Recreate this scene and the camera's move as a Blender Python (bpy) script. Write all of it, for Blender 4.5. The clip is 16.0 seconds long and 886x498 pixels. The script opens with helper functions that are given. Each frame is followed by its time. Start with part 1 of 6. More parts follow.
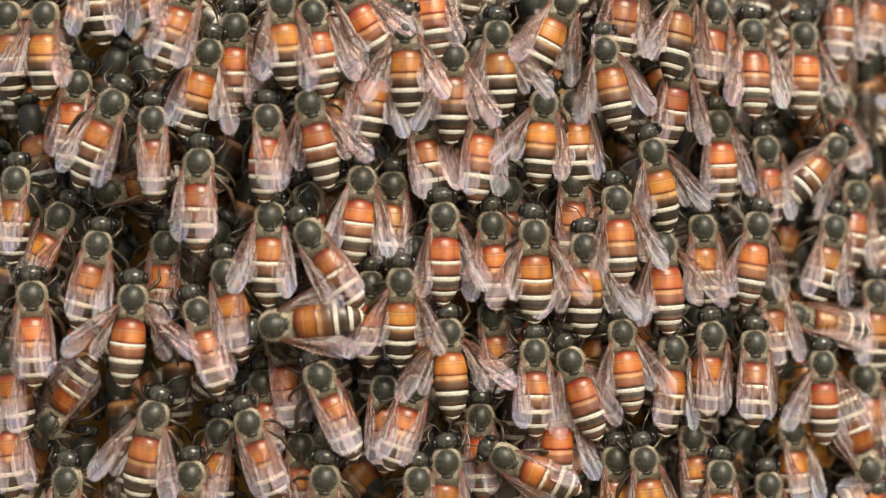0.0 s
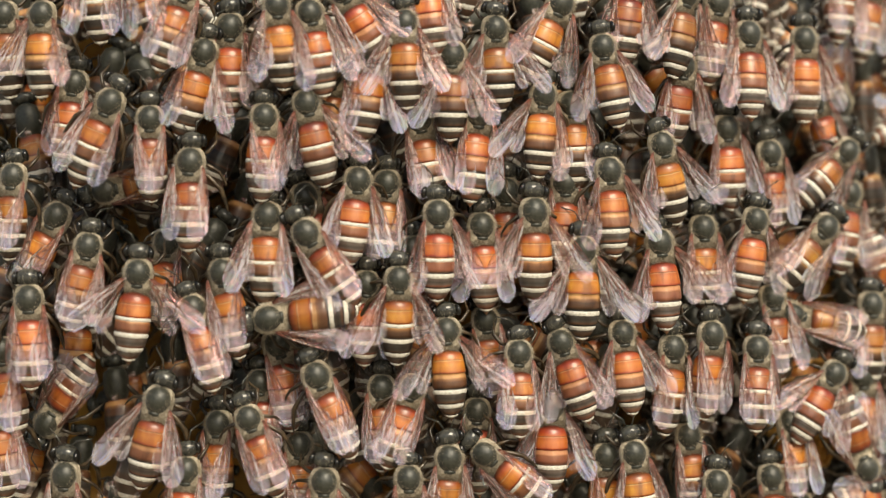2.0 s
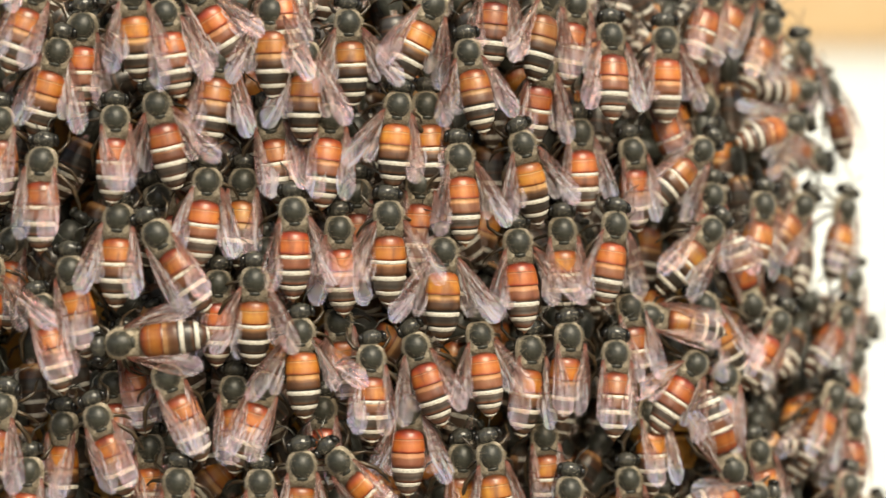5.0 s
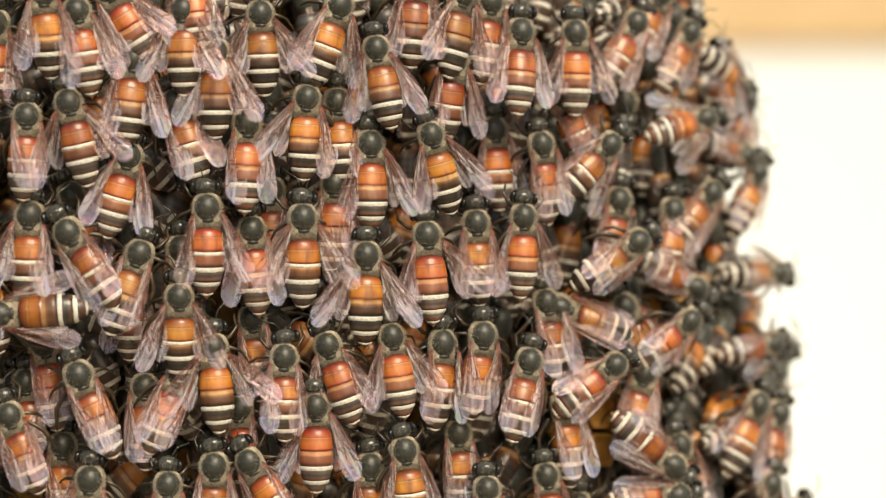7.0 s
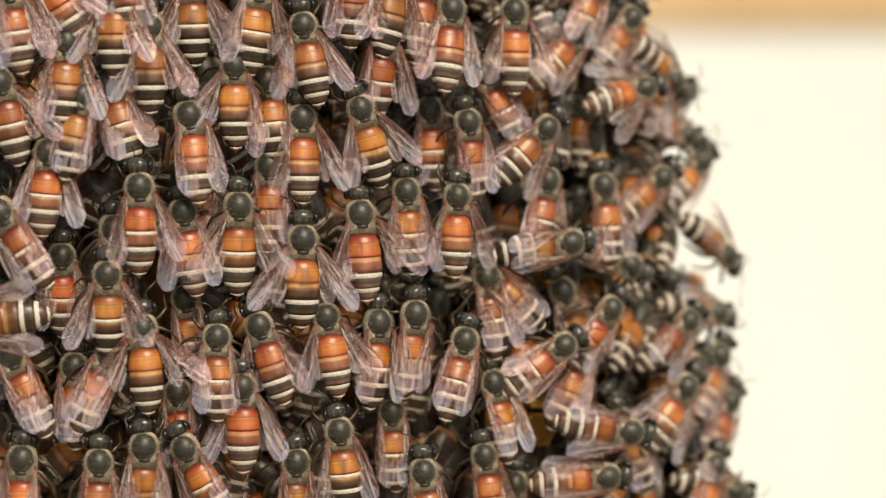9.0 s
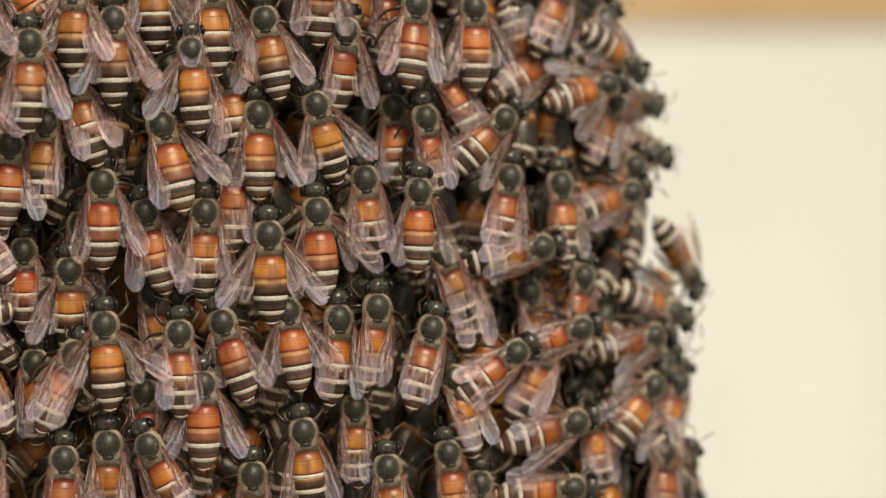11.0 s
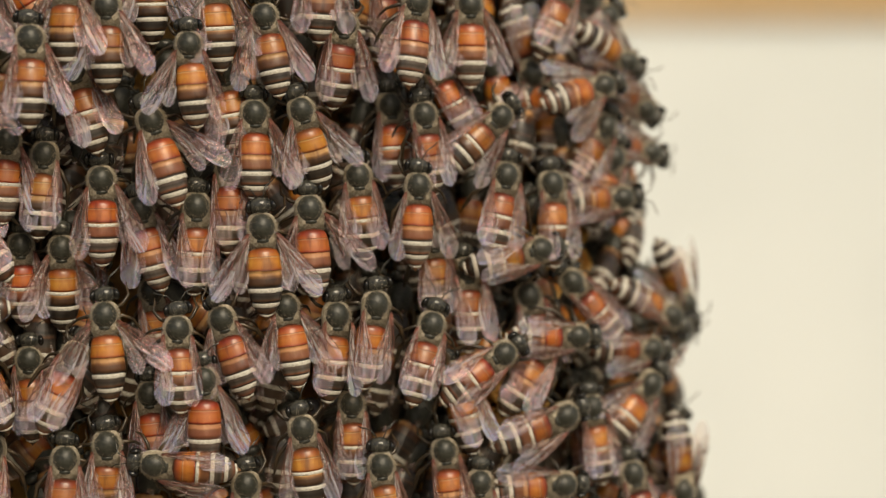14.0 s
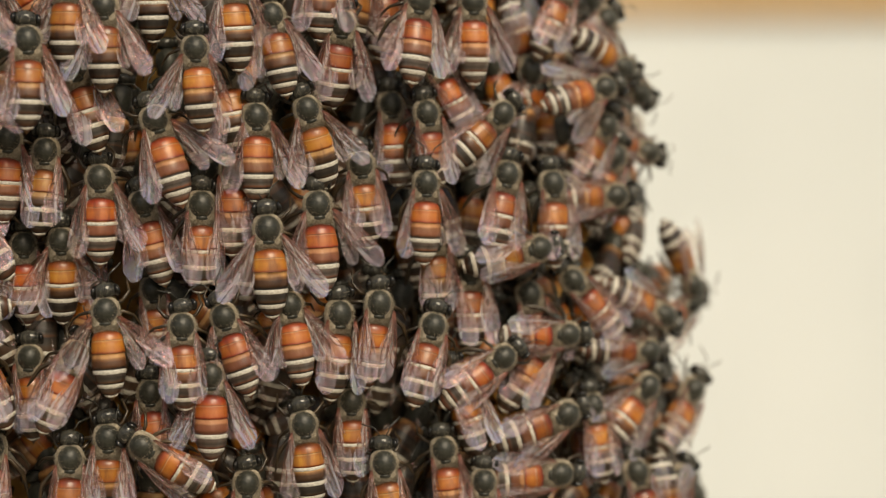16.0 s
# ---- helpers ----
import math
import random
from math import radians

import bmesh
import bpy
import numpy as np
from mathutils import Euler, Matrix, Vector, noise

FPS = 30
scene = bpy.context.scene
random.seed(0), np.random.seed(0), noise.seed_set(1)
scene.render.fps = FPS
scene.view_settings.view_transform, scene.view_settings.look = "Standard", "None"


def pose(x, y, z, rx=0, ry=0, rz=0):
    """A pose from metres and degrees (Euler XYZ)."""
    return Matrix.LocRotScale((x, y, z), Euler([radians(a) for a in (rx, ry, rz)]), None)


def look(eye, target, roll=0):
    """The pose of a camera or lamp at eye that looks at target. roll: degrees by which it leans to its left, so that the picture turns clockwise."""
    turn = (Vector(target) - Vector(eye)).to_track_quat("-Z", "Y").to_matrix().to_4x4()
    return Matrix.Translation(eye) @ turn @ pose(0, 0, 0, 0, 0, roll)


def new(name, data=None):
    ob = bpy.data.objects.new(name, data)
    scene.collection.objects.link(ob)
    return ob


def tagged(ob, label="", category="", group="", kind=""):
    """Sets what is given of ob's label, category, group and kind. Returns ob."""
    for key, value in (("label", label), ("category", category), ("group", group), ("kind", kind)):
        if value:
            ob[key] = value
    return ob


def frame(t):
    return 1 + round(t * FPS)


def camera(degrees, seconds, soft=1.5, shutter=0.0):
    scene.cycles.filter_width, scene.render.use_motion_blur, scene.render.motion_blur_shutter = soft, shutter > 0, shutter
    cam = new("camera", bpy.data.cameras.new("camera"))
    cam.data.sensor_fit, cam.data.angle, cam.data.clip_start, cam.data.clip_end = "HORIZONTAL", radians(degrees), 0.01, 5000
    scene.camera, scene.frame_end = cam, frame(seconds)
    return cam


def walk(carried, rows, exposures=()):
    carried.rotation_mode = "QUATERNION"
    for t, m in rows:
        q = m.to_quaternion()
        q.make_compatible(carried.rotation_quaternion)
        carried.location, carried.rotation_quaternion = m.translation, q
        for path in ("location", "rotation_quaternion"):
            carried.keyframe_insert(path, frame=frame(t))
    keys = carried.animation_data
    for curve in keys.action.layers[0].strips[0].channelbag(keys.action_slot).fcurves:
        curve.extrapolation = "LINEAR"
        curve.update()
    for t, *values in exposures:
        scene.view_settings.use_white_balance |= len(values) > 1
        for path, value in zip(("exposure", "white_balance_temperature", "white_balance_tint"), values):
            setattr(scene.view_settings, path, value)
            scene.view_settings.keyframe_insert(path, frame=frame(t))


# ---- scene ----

# A curtain of dwarf honeybees hanging on their comb, in true size (a bee is about 9 mm long).
cam = camera(20.9, 16.0, soft=1.25, shutter=0.5)
cam.data.dof.use_dof = True
cam.data.dof.focus_distance = 0.172
cam.data.dof.aperture_fstop = 21
MM = 0.001


def stand(x_mm, tilt):
    """The camera slides along the cluster at 170 mm from its front, and tilts by a little."""
    return pose(x_mm * MM, -0.170, 0, 90 + tilt, 0, 0)


walk(cam, [
    (0, stand(0, 0)),
    (0.5, stand(-0.14, 0.082)),
    (1, stand(0.17, 0.04)),
    (1.5, stand(0.27, 0.02)),
    (2, stand(0.2, -0.019)),
    (2.5, stand(1.57, -0.104)),
    (3, stand(2.42, -0.043)),
    (3.5, stand(3.14, 0.04)),
    (4, stand(4.05, 0.04)),
    (4.5, stand(6.89, -0.042)),
    (5, stand(10.67, 0.02)),
    (7.5, stand(17.34, -0.084)),
    (8, stand(18.19, -0.332)),
    (8.5, stand(20.1, -0.353)),
    (9, stand(21.69, -0.518)),
    (9.5, stand(22.85, -0.581)),
    (12, stand(24.51, -0.634)),
    (12.5, stand(24.57, -0.683)),
    (13, stand(24.19, -0.702)),
    (13.5, stand(24.35, -0.702)),
    (14, stand(24.46, -0.662)),
    (14.5, stand(24.61, -0.639)),
    (15, stand(24.74, -0.681)),
    (15.5, stand(24.57, -0.718)),
    (16, stand(24.39, -0.702)),
], exposures=[(0, 0.0, 7020, 5.5), (5.0, 0.0, 7080, 6), (8.0, -0.16, 7400, 8), (9.5, -0.42, 7400, 9.5), (12.0, -0.71, 7480, 8), (16, -0.71, 7480, 8)])

# ---- light: an open, bright overcast day ----
world = bpy.data.worlds.new("sky")
scene.world = world
world.use_nodes = True
wn, wl = world.node_tree.nodes, world.node_tree.links
sky = wn.new("ShaderNodeTexSky")
sky.sky_type = "NISHITA"
sky.sun_disc = False
sky.sun_elevation, sky.sun_rotation = radians(44), radians(158)
sky.dust_density = 3.0
wl.new(sky.outputs[0], wn["Background"].inputs[0])
wn["Background"].inputs[1].default_value = 0.15
sun_data = bpy.data.lights.new("sun", "SUN")
sun_data.energy, sun_data.angle, sun_data.color = 4.1, radians(30), (1.0, 0.915, 0.755)
sun = new("sun", sun_data)
sun.matrix_world = look((0.40, -1.0, 1.05), (0, 0, 0))


# ---- materials ----
def material(name):
    m = bpy.data.materials.new(name)
    m.use_nodes = True
    return m, m.node_tree.nodes, m.node_tree.links, m.node_tree.nodes["Principled BSDF"]


def ramp(n, stops, mode="LINEAR"):
    r = n.new("ShaderNodeValToRGB")
    r.color_ramp.interpolation = mode
    while len(r.color_ramp.elements) < len(stops):
        r.color_ramp.elements.new(0.5)
    for e, (p, c) in zip(r.color_ramp.elements, stops):
        e.position, e.color = p, (*c, 1)
    return r


def noise_node(n, l, scale, detail=3.0, coord="Object"):
    tc, tx = n.new("ShaderNodeTexCoord"), n.new("ShaderNodeTexNoise")
    tx.inputs["Scale"].default_value, tx.inputs["Detail"].default_value = scale, detail
    l.new(tc.outputs[coord], tx.inputs["Vector"])
    return tx


def bumped(n, l, b, source, strength, distance):
    bp = n.new("ShaderNodeBump")
    bp.inputs["Strength"].default_value, bp.inputs["Distance"].default_value = strength, distance
    l.new(source, bp.inputs["Height"])
    l.new(bp.outputs[0], b.inputs["Normal"])


def plain(name, a, b_, rough, scale, bump=0.3, dist=0.00003, sheen=0.0, spread=(0.35, 0.68)):
    m, n, l, b = material(name)
    tx = noise_node(n, l, scale)
    r = ramp(n, [(spread[0], a), (spread[1], b_)])
    l.new(tx.outputs["Fac"], r.inputs[0])
    l.new(r.outputs[0], b.inputs["Base Color"])
    b.inputs["Roughness"].default_value = rough
    if sheen:
        b.inputs["Sheen Weight"].default_value = sheen
        b.inputs["Sheen Roughness"].default_value = 0.5
    bumped(n, l, b, tx.outputs["Fac"], bump, dist)
    return m


THORAX = plain("thorax_cuticle", (0.016, 0.017, 0.012), (0.042, 0.042, 0.031), 0.42, 4200, 0.8, 0.00003, 0.10)
HEAD = plain("head_cuticle", (0.022, 0.023, 0.021), (0.070, 0.068, 0.058), 0.12, 3000, 0.3, 0.00002)
EYE = plain("compound_eye", (0.006, 0.006, 0.006), (0.014, 0.013, 0.012), 0.16, 9000, 0.3, 0.00001)
HAIR = plain("pale_body_hair", (0.24, 0.20, 0.145), (0.56, 0.49, 0.38), 0.75, 6000, 0.9, 0.00006)
BAND = plain("white_hair_band", (0.46, 0.43, 0.37), (0.74, 0.71, 0.64), 0.62, 6500, 0.8, 0.00003)
LEG = plain("leg_cuticle", (0.016, 0.012, 0.008), (0.075, 0.049, 0.026), 0.30, 1500)
VEIN = plain("wing_vein", (0.055, 0.018, 0.012), (0.22, 0.078, 0.054), 0.30, 1500)
WAX = plain("comb_wax", (0.44, 0.22, 0.050), (0.66, 0.38, 0.10), 0.40, 700, 0.6, 0.0002)


def abdomen_material():
    m, n, l, b = material("abdomen_cuticle")
    at = n.new("ShaderNodeAttribute")
    at.attribute_name = "along"
    info = n.new("ShaderNodeObjectInfo")
    shift = n.new("ShaderNodeMath")
    shift.operation = "MULTIPLY_ADD"
    shift.inputs[1].default_value, shift.inputs[2].default_value = 0.03, -0.030
    l.new(info.outputs["Random"], shift.inputs[0])
    tx = noise_node(n, l, 1500)
    wob = n.new("ShaderNodeMath")
    wob.operation = "MULTIPLY_ADD"
    wob.inputs[1].default_value = 0.03
    l.new(tx.outputs["Fac"], wob.inputs[0])
    l.new(shift.outputs[0], wob.inputs[2])
    add = n.new("ShaderNodeMath")
    l.new(at.outputs["Fac"], add.inputs[0])
    l.new(wob.outputs[0], add.inputs[1])
    deep, glow = (0.11, 0.020, 0.007), (0.44, 0.137, 0.023)
    red, orange, pale = (0.27, 0.040, 0.010), (0.38, 0.099, 0.016), (0.46, 0.22, 0.10)
    dark, tan = (0.042, 0.032, 0.027), (0.21, 0.076, 0.030)
    grey, rust = (0.105, 0.080, 0.064), (0.20, 0.072, 0.036)
    r = ramp(n, [(0.0, deep), (0.03, deep), (0.085, red), (0.142, orange), (0.150, deep), (0.155, pale), (0.175, orange), (0.22, glow), (0.30, orange), (0.322, red), (0.338, deep), (0.35, pale), (0.395, pale), (0.42, tan),
                 (0.49, rust), (0.535, rust), (0.56, dark), (0.645, grey), (0.69, dark), (0.72, grey), (0.745, rust), (0.765, dark), (0.85, grey), (0.90, rust), (0.93, dark), (1.0, pale)])
    l.new(add.outputs[0], r.inputs[0])
    hue = n.new("ShaderNodeHueSaturation")
    val = n.new("ShaderNodeMapRange")
    val.inputs[3].default_value, val.inputs[4].default_value = 0.65, 1.2
    rnd = n.new("ShaderNodeMath")
    rnd.operation = "FRACT"
    mul = n.new("ShaderNodeMath")
    mul.operation = "MULTIPLY"
    mul.inputs[1].default_value = 7.31
    l.new(info.outputs["Random"], mul.inputs[0])
    l.new(mul.outputs[0], rnd.inputs[0])
    l.new(rnd.outputs[0], val.inputs[0])
    l.new(val.outputs[0], hue.inputs["Value"])
    tone = n.new("ShaderNodeMapRange")
    tone.inputs[3].default_value, tone.inputs[4].default_value = 0.494, 0.519
    far_mul, far_fr = n.new("ShaderNodeMath"), n.new("ShaderNodeMath")
    far_mul.operation, far_fr.operation = "MULTIPLY", "FRACT"
    far_mul.inputs[1].default_value = 17.77
    l.new(info.outputs["Random"], far_mul.inputs[0])
    l.new(far_mul.outputs[0], far_fr.inputs[0])
    l.new(far_fr.outputs[0], tone.inputs[0])
    l.new(tone.outputs[0], hue.inputs["Hue"])
    # some bees are nearly black behind the orange, others brown
    night = ramp(n, [(0.0, (1, 1, 1)), (0.42, (1, 1, 1)), (0.46, (0.30, 0.30, 0.32)), (0.93, (0.34, 0.30, 0.28))])
    l.new(add.outputs[0], night.inputs[0])
    sooty, deepen = n.new("ShaderNodeMapRange"), n.new("ShaderNodeMix")
    sooty.inputs[1].default_value, sooty.inputs[2].default_value = 0.30, 0.85
    l.new(far_fr.outputs[0], sooty.inputs[0])
    deepen.data_type, deepen.blend_type = "RGBA", "MULTIPLY"
    l.new(sooty.outputs[0], deepen.inputs["Factor"])
    l.new(r.outputs[0], deepen.inputs["A"])
    l.new(night.outputs[0], deepen.inputs["B"])
    l.new(deepen.outputs["Result"], hue.inputs["Color"])
    # blotches and lengthwise streaks, unlike from bee to bee
    tc, mp, turn = n.new("ShaderNodeTexCoord"), n.new("ShaderNodeMapping"), n.new("ShaderNodeVectorMath")
    turn.operation = "MULTIPLY_ADD"
    turn.inputs[1].default_value = (1, 1, 1)
    mp.inputs["Scale"].default_value = (1500, 420, 900)
    away = n.new("ShaderNodeVectorMath")
    away.operation = "SCALE"
    away.inputs[0].default_value = (0.4, 0.3, 0.2)
    l.new(info.outputs["Random"], away.inputs["Scale"])
    l.new(tc.outputs["Object"], turn.inputs[0])
    l.new(away.outputs[0], turn.inputs[2])
    l.new(turn.outputs[0], mp.inputs[0])
    blot = n.new("ShaderNodeTexNoise")
    blot.inputs["Scale"].default_value, blot.inputs["Detail"].default_value = 1.0, 4.0
    l.new(mp.outputs[0], blot.inputs["Vector"])
    stain = ramp(n, [(0.32, (0.42, 0.34, 0.30)), (0.47, (0.92, 0.88, 0.86)), (0.57, (1, 1, 1)), (0.70, (1.3, 1.55, 1.8))])
    l.new(blot.outputs["Fac"], stain.inputs[0])
    both = n.new("ShaderNodeMix")
    both.data_type, both.blend_type = "RGBA", "MULTIPLY"
    both.inputs["Factor"].default_value = 0.8
    l.new(hue.outputs[0], both.inputs["A"])
    l.new(stain.outputs[0], both.inputs["B"])
    l.new(both.outputs["Result"], b.inputs["Base Color"])
    gloss = n.new("ShaderNodeMapRange")
    gloss.inputs[3].default_value, gloss.inputs[4].default_value = 0.24, 0.56
    l.new(blot.outputs["Fac"], gloss.inputs[0])
    l.new(gloss.outputs[0], b.inputs["Roughness"])
    b.inputs["Coat Weight"].default_value = 0.35
    b.inputs["Coat Roughness"].default_value = 0.17
    fine = noise_node(n, l, 7000)
    bumped(n, l, b, fine.outputs["Fac"], 0.35, 0.00002)
    return m


def wing_material():
    """A clear crinkled membrane: reddish at its hinge, milky towards its tip, with a lilac sheen painted into its
    colour.
    """
    m, n, l, b = material("wing_membrane")
    out = n["Material Output"]
    tc, info = n.new("ShaderNodeTexCoord"), n.new("ShaderNodeObjectInfo")
    move, place = n.new("ShaderNodeVectorMath"), n.new("ShaderNodeVectorMath")
    move.operation = "SCALE"
    move.inputs[0].default_value = (0.05, 0.03, 0.02)
    l.new(info.outputs["Random"], move.inputs["Scale"])
    l.new(tc.outputs["Object"], place.inputs[0])
    l.new(move.outputs[0], place.inputs[1])

    def texture(scale, detail):
        mp, tx = n.new("ShaderNodeMapping"), n.new("ShaderNodeTexNoise")
        mp.inputs["Scale"].default_value = scale
        tx.inputs["Scale"].default_value, tx.inputs["Detail"].default_value = 1.0, detail
        l.new(place.outputs[0], mp.inputs[0])
        l.new(mp.outputs[0], tx.inputs["Vector"])
        return tx.outputs["Fac"]

    def spread(source, lo, hi, a, c):
        mr = n.new("ShaderNodeMapRange")
        for i, v in enumerate((lo, hi, a, c)):
            mr.inputs[i + 1].default_value = v
        l.new(source, mr.inputs[0])
        return mr.outputs[0]

    def mixed(mode, amount, x, y):
        mx = n.new("ShaderNodeMix")
        mx.data_type, mx.blend_type = "RGBA", mode
        l.new(amount, mx.inputs["Factor"])
        l.new(x, mx.inputs["A"])
        l.new(y, mx.inputs["B"])
        return mx.outputs["Result"]

    def total(x, y):
        ad = n.new("ShaderNodeMath")
        l.new(x, ad.inputs[0])
        l.new(y, ad.inputs[1])
        return ad.outputs[0]

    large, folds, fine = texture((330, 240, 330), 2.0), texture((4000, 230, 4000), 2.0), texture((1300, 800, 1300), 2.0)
    sep = n.new("ShaderNodeSeparateXYZ")
    l.new(tc.outputs["Object"], sep.inputs[0])
    tip = spread(sep.outputs["Y"], -0.0015, -0.0048, 0.0, 1.0)
    # iridescent reflections, painted as lilac, pink and green patches of base colour
    painted_sheen = ramp(n, [(0.29, (0.74, 0.58, 0.54)), (0.36, (0.84, 0.77, 0.76)), (0.41, (0.82, 0.62, 0.80)), (0.45, (0.76, 0.72, 0.86)), (0.50, (0.80, 0.79, 0.92)), (0.55, (0.56, 0.58, 0.95)), (0.60, (0.70, 0.84, 0.82)), (0.66, (0.80, 0.62, 0.78))])
    l.new(total(total(spread(large, 0, 1, 0, 0.5), spread(fine, 0, 1, 0, 0.5)), spread(info.outputs["Random"], 0, 1, -0.13, 0.07)), painted_sheen.inputs[0])
    # reddish streaks; the pale lines along the folds are glints painted in
    root = ramp(n, [(0.38, (0.30, 0.15, 0.11)), (0.49, (0.66, 0.54, 0.50)), (0.62, (0.95, 0.91, 0.92))])
    l.new(folds, root.inputs[0])
    l.new(mixed("MIX", tip, root.outputs[0], painted_sheen.outputs[0]), b.inputs["Base Color"])
    b.inputs["Roughness"].default_value = 0.15
    b.inputs["Specular IOR Level"].default_value = 1.0
    b.inputs["Thin Film Thickness"].default_value = 420
    b.inputs["Thin Film IOR"].default_value = 1.5
    bumped(n, l, b, folds, 1.0, 0.0002)
    tr, mx = n.new("ShaderNodeBsdfTransparent"), n.new("ShaderNodeMixShader")
    tr.inputs[0].default_value = (1.0, 0.94, 0.88, 1)
    # more opaque along the folds, so that the painted glints show
    cover = total(total(spread(info.outputs["Random"], 0, 1, 0.045, 0.17), spread(sep.outputs["Y"], -0.0015, -0.0048, 0.01, 0.065)), spread(folds, 0.42, 0.66, 0.0, 0.19))
    l.new(cover, mx.inputs[0])
    l.new(tr.outputs[0], mx.inputs[1])
    l.new(b.outputs[0], mx.inputs[2])
    l.new(mx.outputs[0], out.inputs[0])
    return m


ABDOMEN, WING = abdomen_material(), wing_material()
WALL = plain("cream_plaster", (0.735, 0.785, 0.795), (0.795, 0.843, 0.853), 0.9, 9, 0.2, 0.002)
BOARD = plain("ochre_wood", (0.56, 0.39, 0.21), (0.66, 0.49, 0.30), 0.6, 30, 0.3, 0.002)
BOUNCE_GROUND = plain("bounce_ground", (0.16, 0.13, 0.09), (0.26, 0.22, 0.16), 0.95, 6, 0.5, 0.01)

# ---- the form of the cluster: an upright oval column, 119 mm wide and 64 mm deep, drawn in towards its top ----
MID_X, HALF_D = -15.4, 32.0


def half_width(z):
    return 59.4 - 0.18 * min(max(z, -26.0), 26.0)


def front(x, z):
    """Depth of the cluster's front, in mm, at x, z mm."""
    r = min(abs(x - MID_X) / half_width(z), 0.985)
    return HALF_D - HALF_D * math.sqrt(1 - r * r)


def basis(right, ahead, out, where):
    m = Matrix((right, ahead, out)).transposed().to_4x4()
    m.translation = where
    return m


def on_cluster(x, z, heading, layer, pitch=6.0, roll=0.0):
    """The pose of a bee at x, z mm on the front, its head turned clockwise from up by heading degrees, sunk by so many layers, nose down by pitch and leaning by roll degrees."""
    w = half_width(z)
    r = max(-0.985, min(0.985, (x - MID_X) / w))
    a = math.atan(HALF_D / w * r / math.sqrt(1 - r * r)) * (0.45 + 0.10 * abs(r))
    y = front(x, z) + layer * 2.2 - 1.6
    side, out, h = Vector((math.cos(a), math.sin(a), 0)), Vector((math.sin(a), -math.cos(a), 0)), radians(heading)
    ahead = Vector((0, 0, 1)) * math.cos(h) + side * math.sin(h)
    return basis(ahead.cross(out), ahead, out, Vector((x, y, z)) * MM) @ pose(0, 0, 0, -pitch, roll, 0)


# ---- mesh tools, in mm ----
def link(name, bm, mats, parent=None, label="", smooth=True):
    me = bpy.data.meshes.new(name)
    bm.to_mesh(me)
    bm.free()
    for m in mats if isinstance(mats, (list, tuple)) else [mats]:
        me.materials.append(m)
    if smooth:
        me.shade_smooth()
    return me


def part(name, me, parent, m=None, label=""):
    ob = new(name, me)
    ob.parent = parent
    if m is not None:
        ob.matrix_basis = m
    return tagged(ob, label)


def rings(bm, loops, cap=True):
    """Skins a row of closed loops of points."""
    rows = [[bm.verts.new(Vector(p) * MM) for p in loop] for loop in loops]
    n = len(rows[0])
    for a, b in zip(rows, rows[1:]):
        for i in range(n):
            bm.faces.new((a[i], a[(i + 1) % n], b[(i + 1) % n], b[i]))
    if cap:
        bm.faces.new(rows[0][::-1])
        bm.faces.new(rows[-1])
    return rows


def oval(y, rx, rz, z=0.0, n=20, flat=0.0):
    pts = []
    for i in range(n):
        a = 2 * math.pi * i / n
        s = math.sin(a)
        pts.append((rx * math.cos(a), y, z + rz * s * (1 - flat * (s < 0))))
    return pts


def tube(bm, pts, radii, n=6):
    loops = []
    for i, p in enumerate(pts):
        p = Vector(p)
        d = (Vector(pts[min(i + 1, len(pts) - 1)]) - Vector(pts[max(i - 1, 0)])).normalized()
        u = d.orthogonal().normalized()
        v = d.cross(u)
        loops.append([p + (u * math.cos(k * 2 * math.pi / n) + v * math.sin(k * 2 * math.pi / n)) * radii[i] for k in range(n)])
    # keep the rings in step so that the skin does not twist
    fixed = [loops[0]]
    for loop in loops[1:]:
        best = min(range(n), key=lambda k: sum((loop[(k + j) % n] - fixed[-1][j]).length for j in range(n)))
        fixed.append([loop[(best + j) % n] for j in range(n)])
    rings(bm, fixed)


def blob(bm, centre, size, u=14, v=9):
    c = Vector(centre)
    loops = []
    for i in range(1, v):
        a = math.pi * i / v
        loops.append([(c.x + size[0] * math.sin(a) * math.cos(t), c.y + size[1] * math.cos(a), c.z + size[2] * math.sin(a) * math.sin(t)) for t in (2 * math.pi * k / u for k in range(u))])
    rows = rings(bm, loops, False)
    for row, y in ((rows[0], size[1]), (rows[-1], -size[1])):
        tip = bm.verts.new((c + Vector((0, y, 0))) * MM)
        for i in range(u):
            bm.faces.new((row[i], row[(i + 1) % u], tip) if y < 0 else (row[(i + 1) % u], row[i], tip))


# ---- the parts of a bee: ahead is +Y, the back is +Z, the thorax's middle is the origin ----
def thorax_mesh(u=22):
    bm = bmesh.new()
    prof = [(0.87, 0.22), (0.81, 0.42), (0.68, 0.62), (0.46, 0.78), (0.18, 0.88), (-0.13, 0.88), (-0.42, 0.77), (-0.66, 0.60), (-0.82, 0.39), (-0.91, 0.18)]
    rings(bm, [oval(y * 1.12, r * 1.01, r * 1.0, 0.06, u) for y, r in prof])
    return link("thorax", bm, THORAX)


def scutellum_mesh():
    bm = bmesh.new()
    blob(bm, (0, -0.90, 0.33), (0.46, 0.20, 0.30), 14, 7)
    return link("scutellum", bm, THORAX)


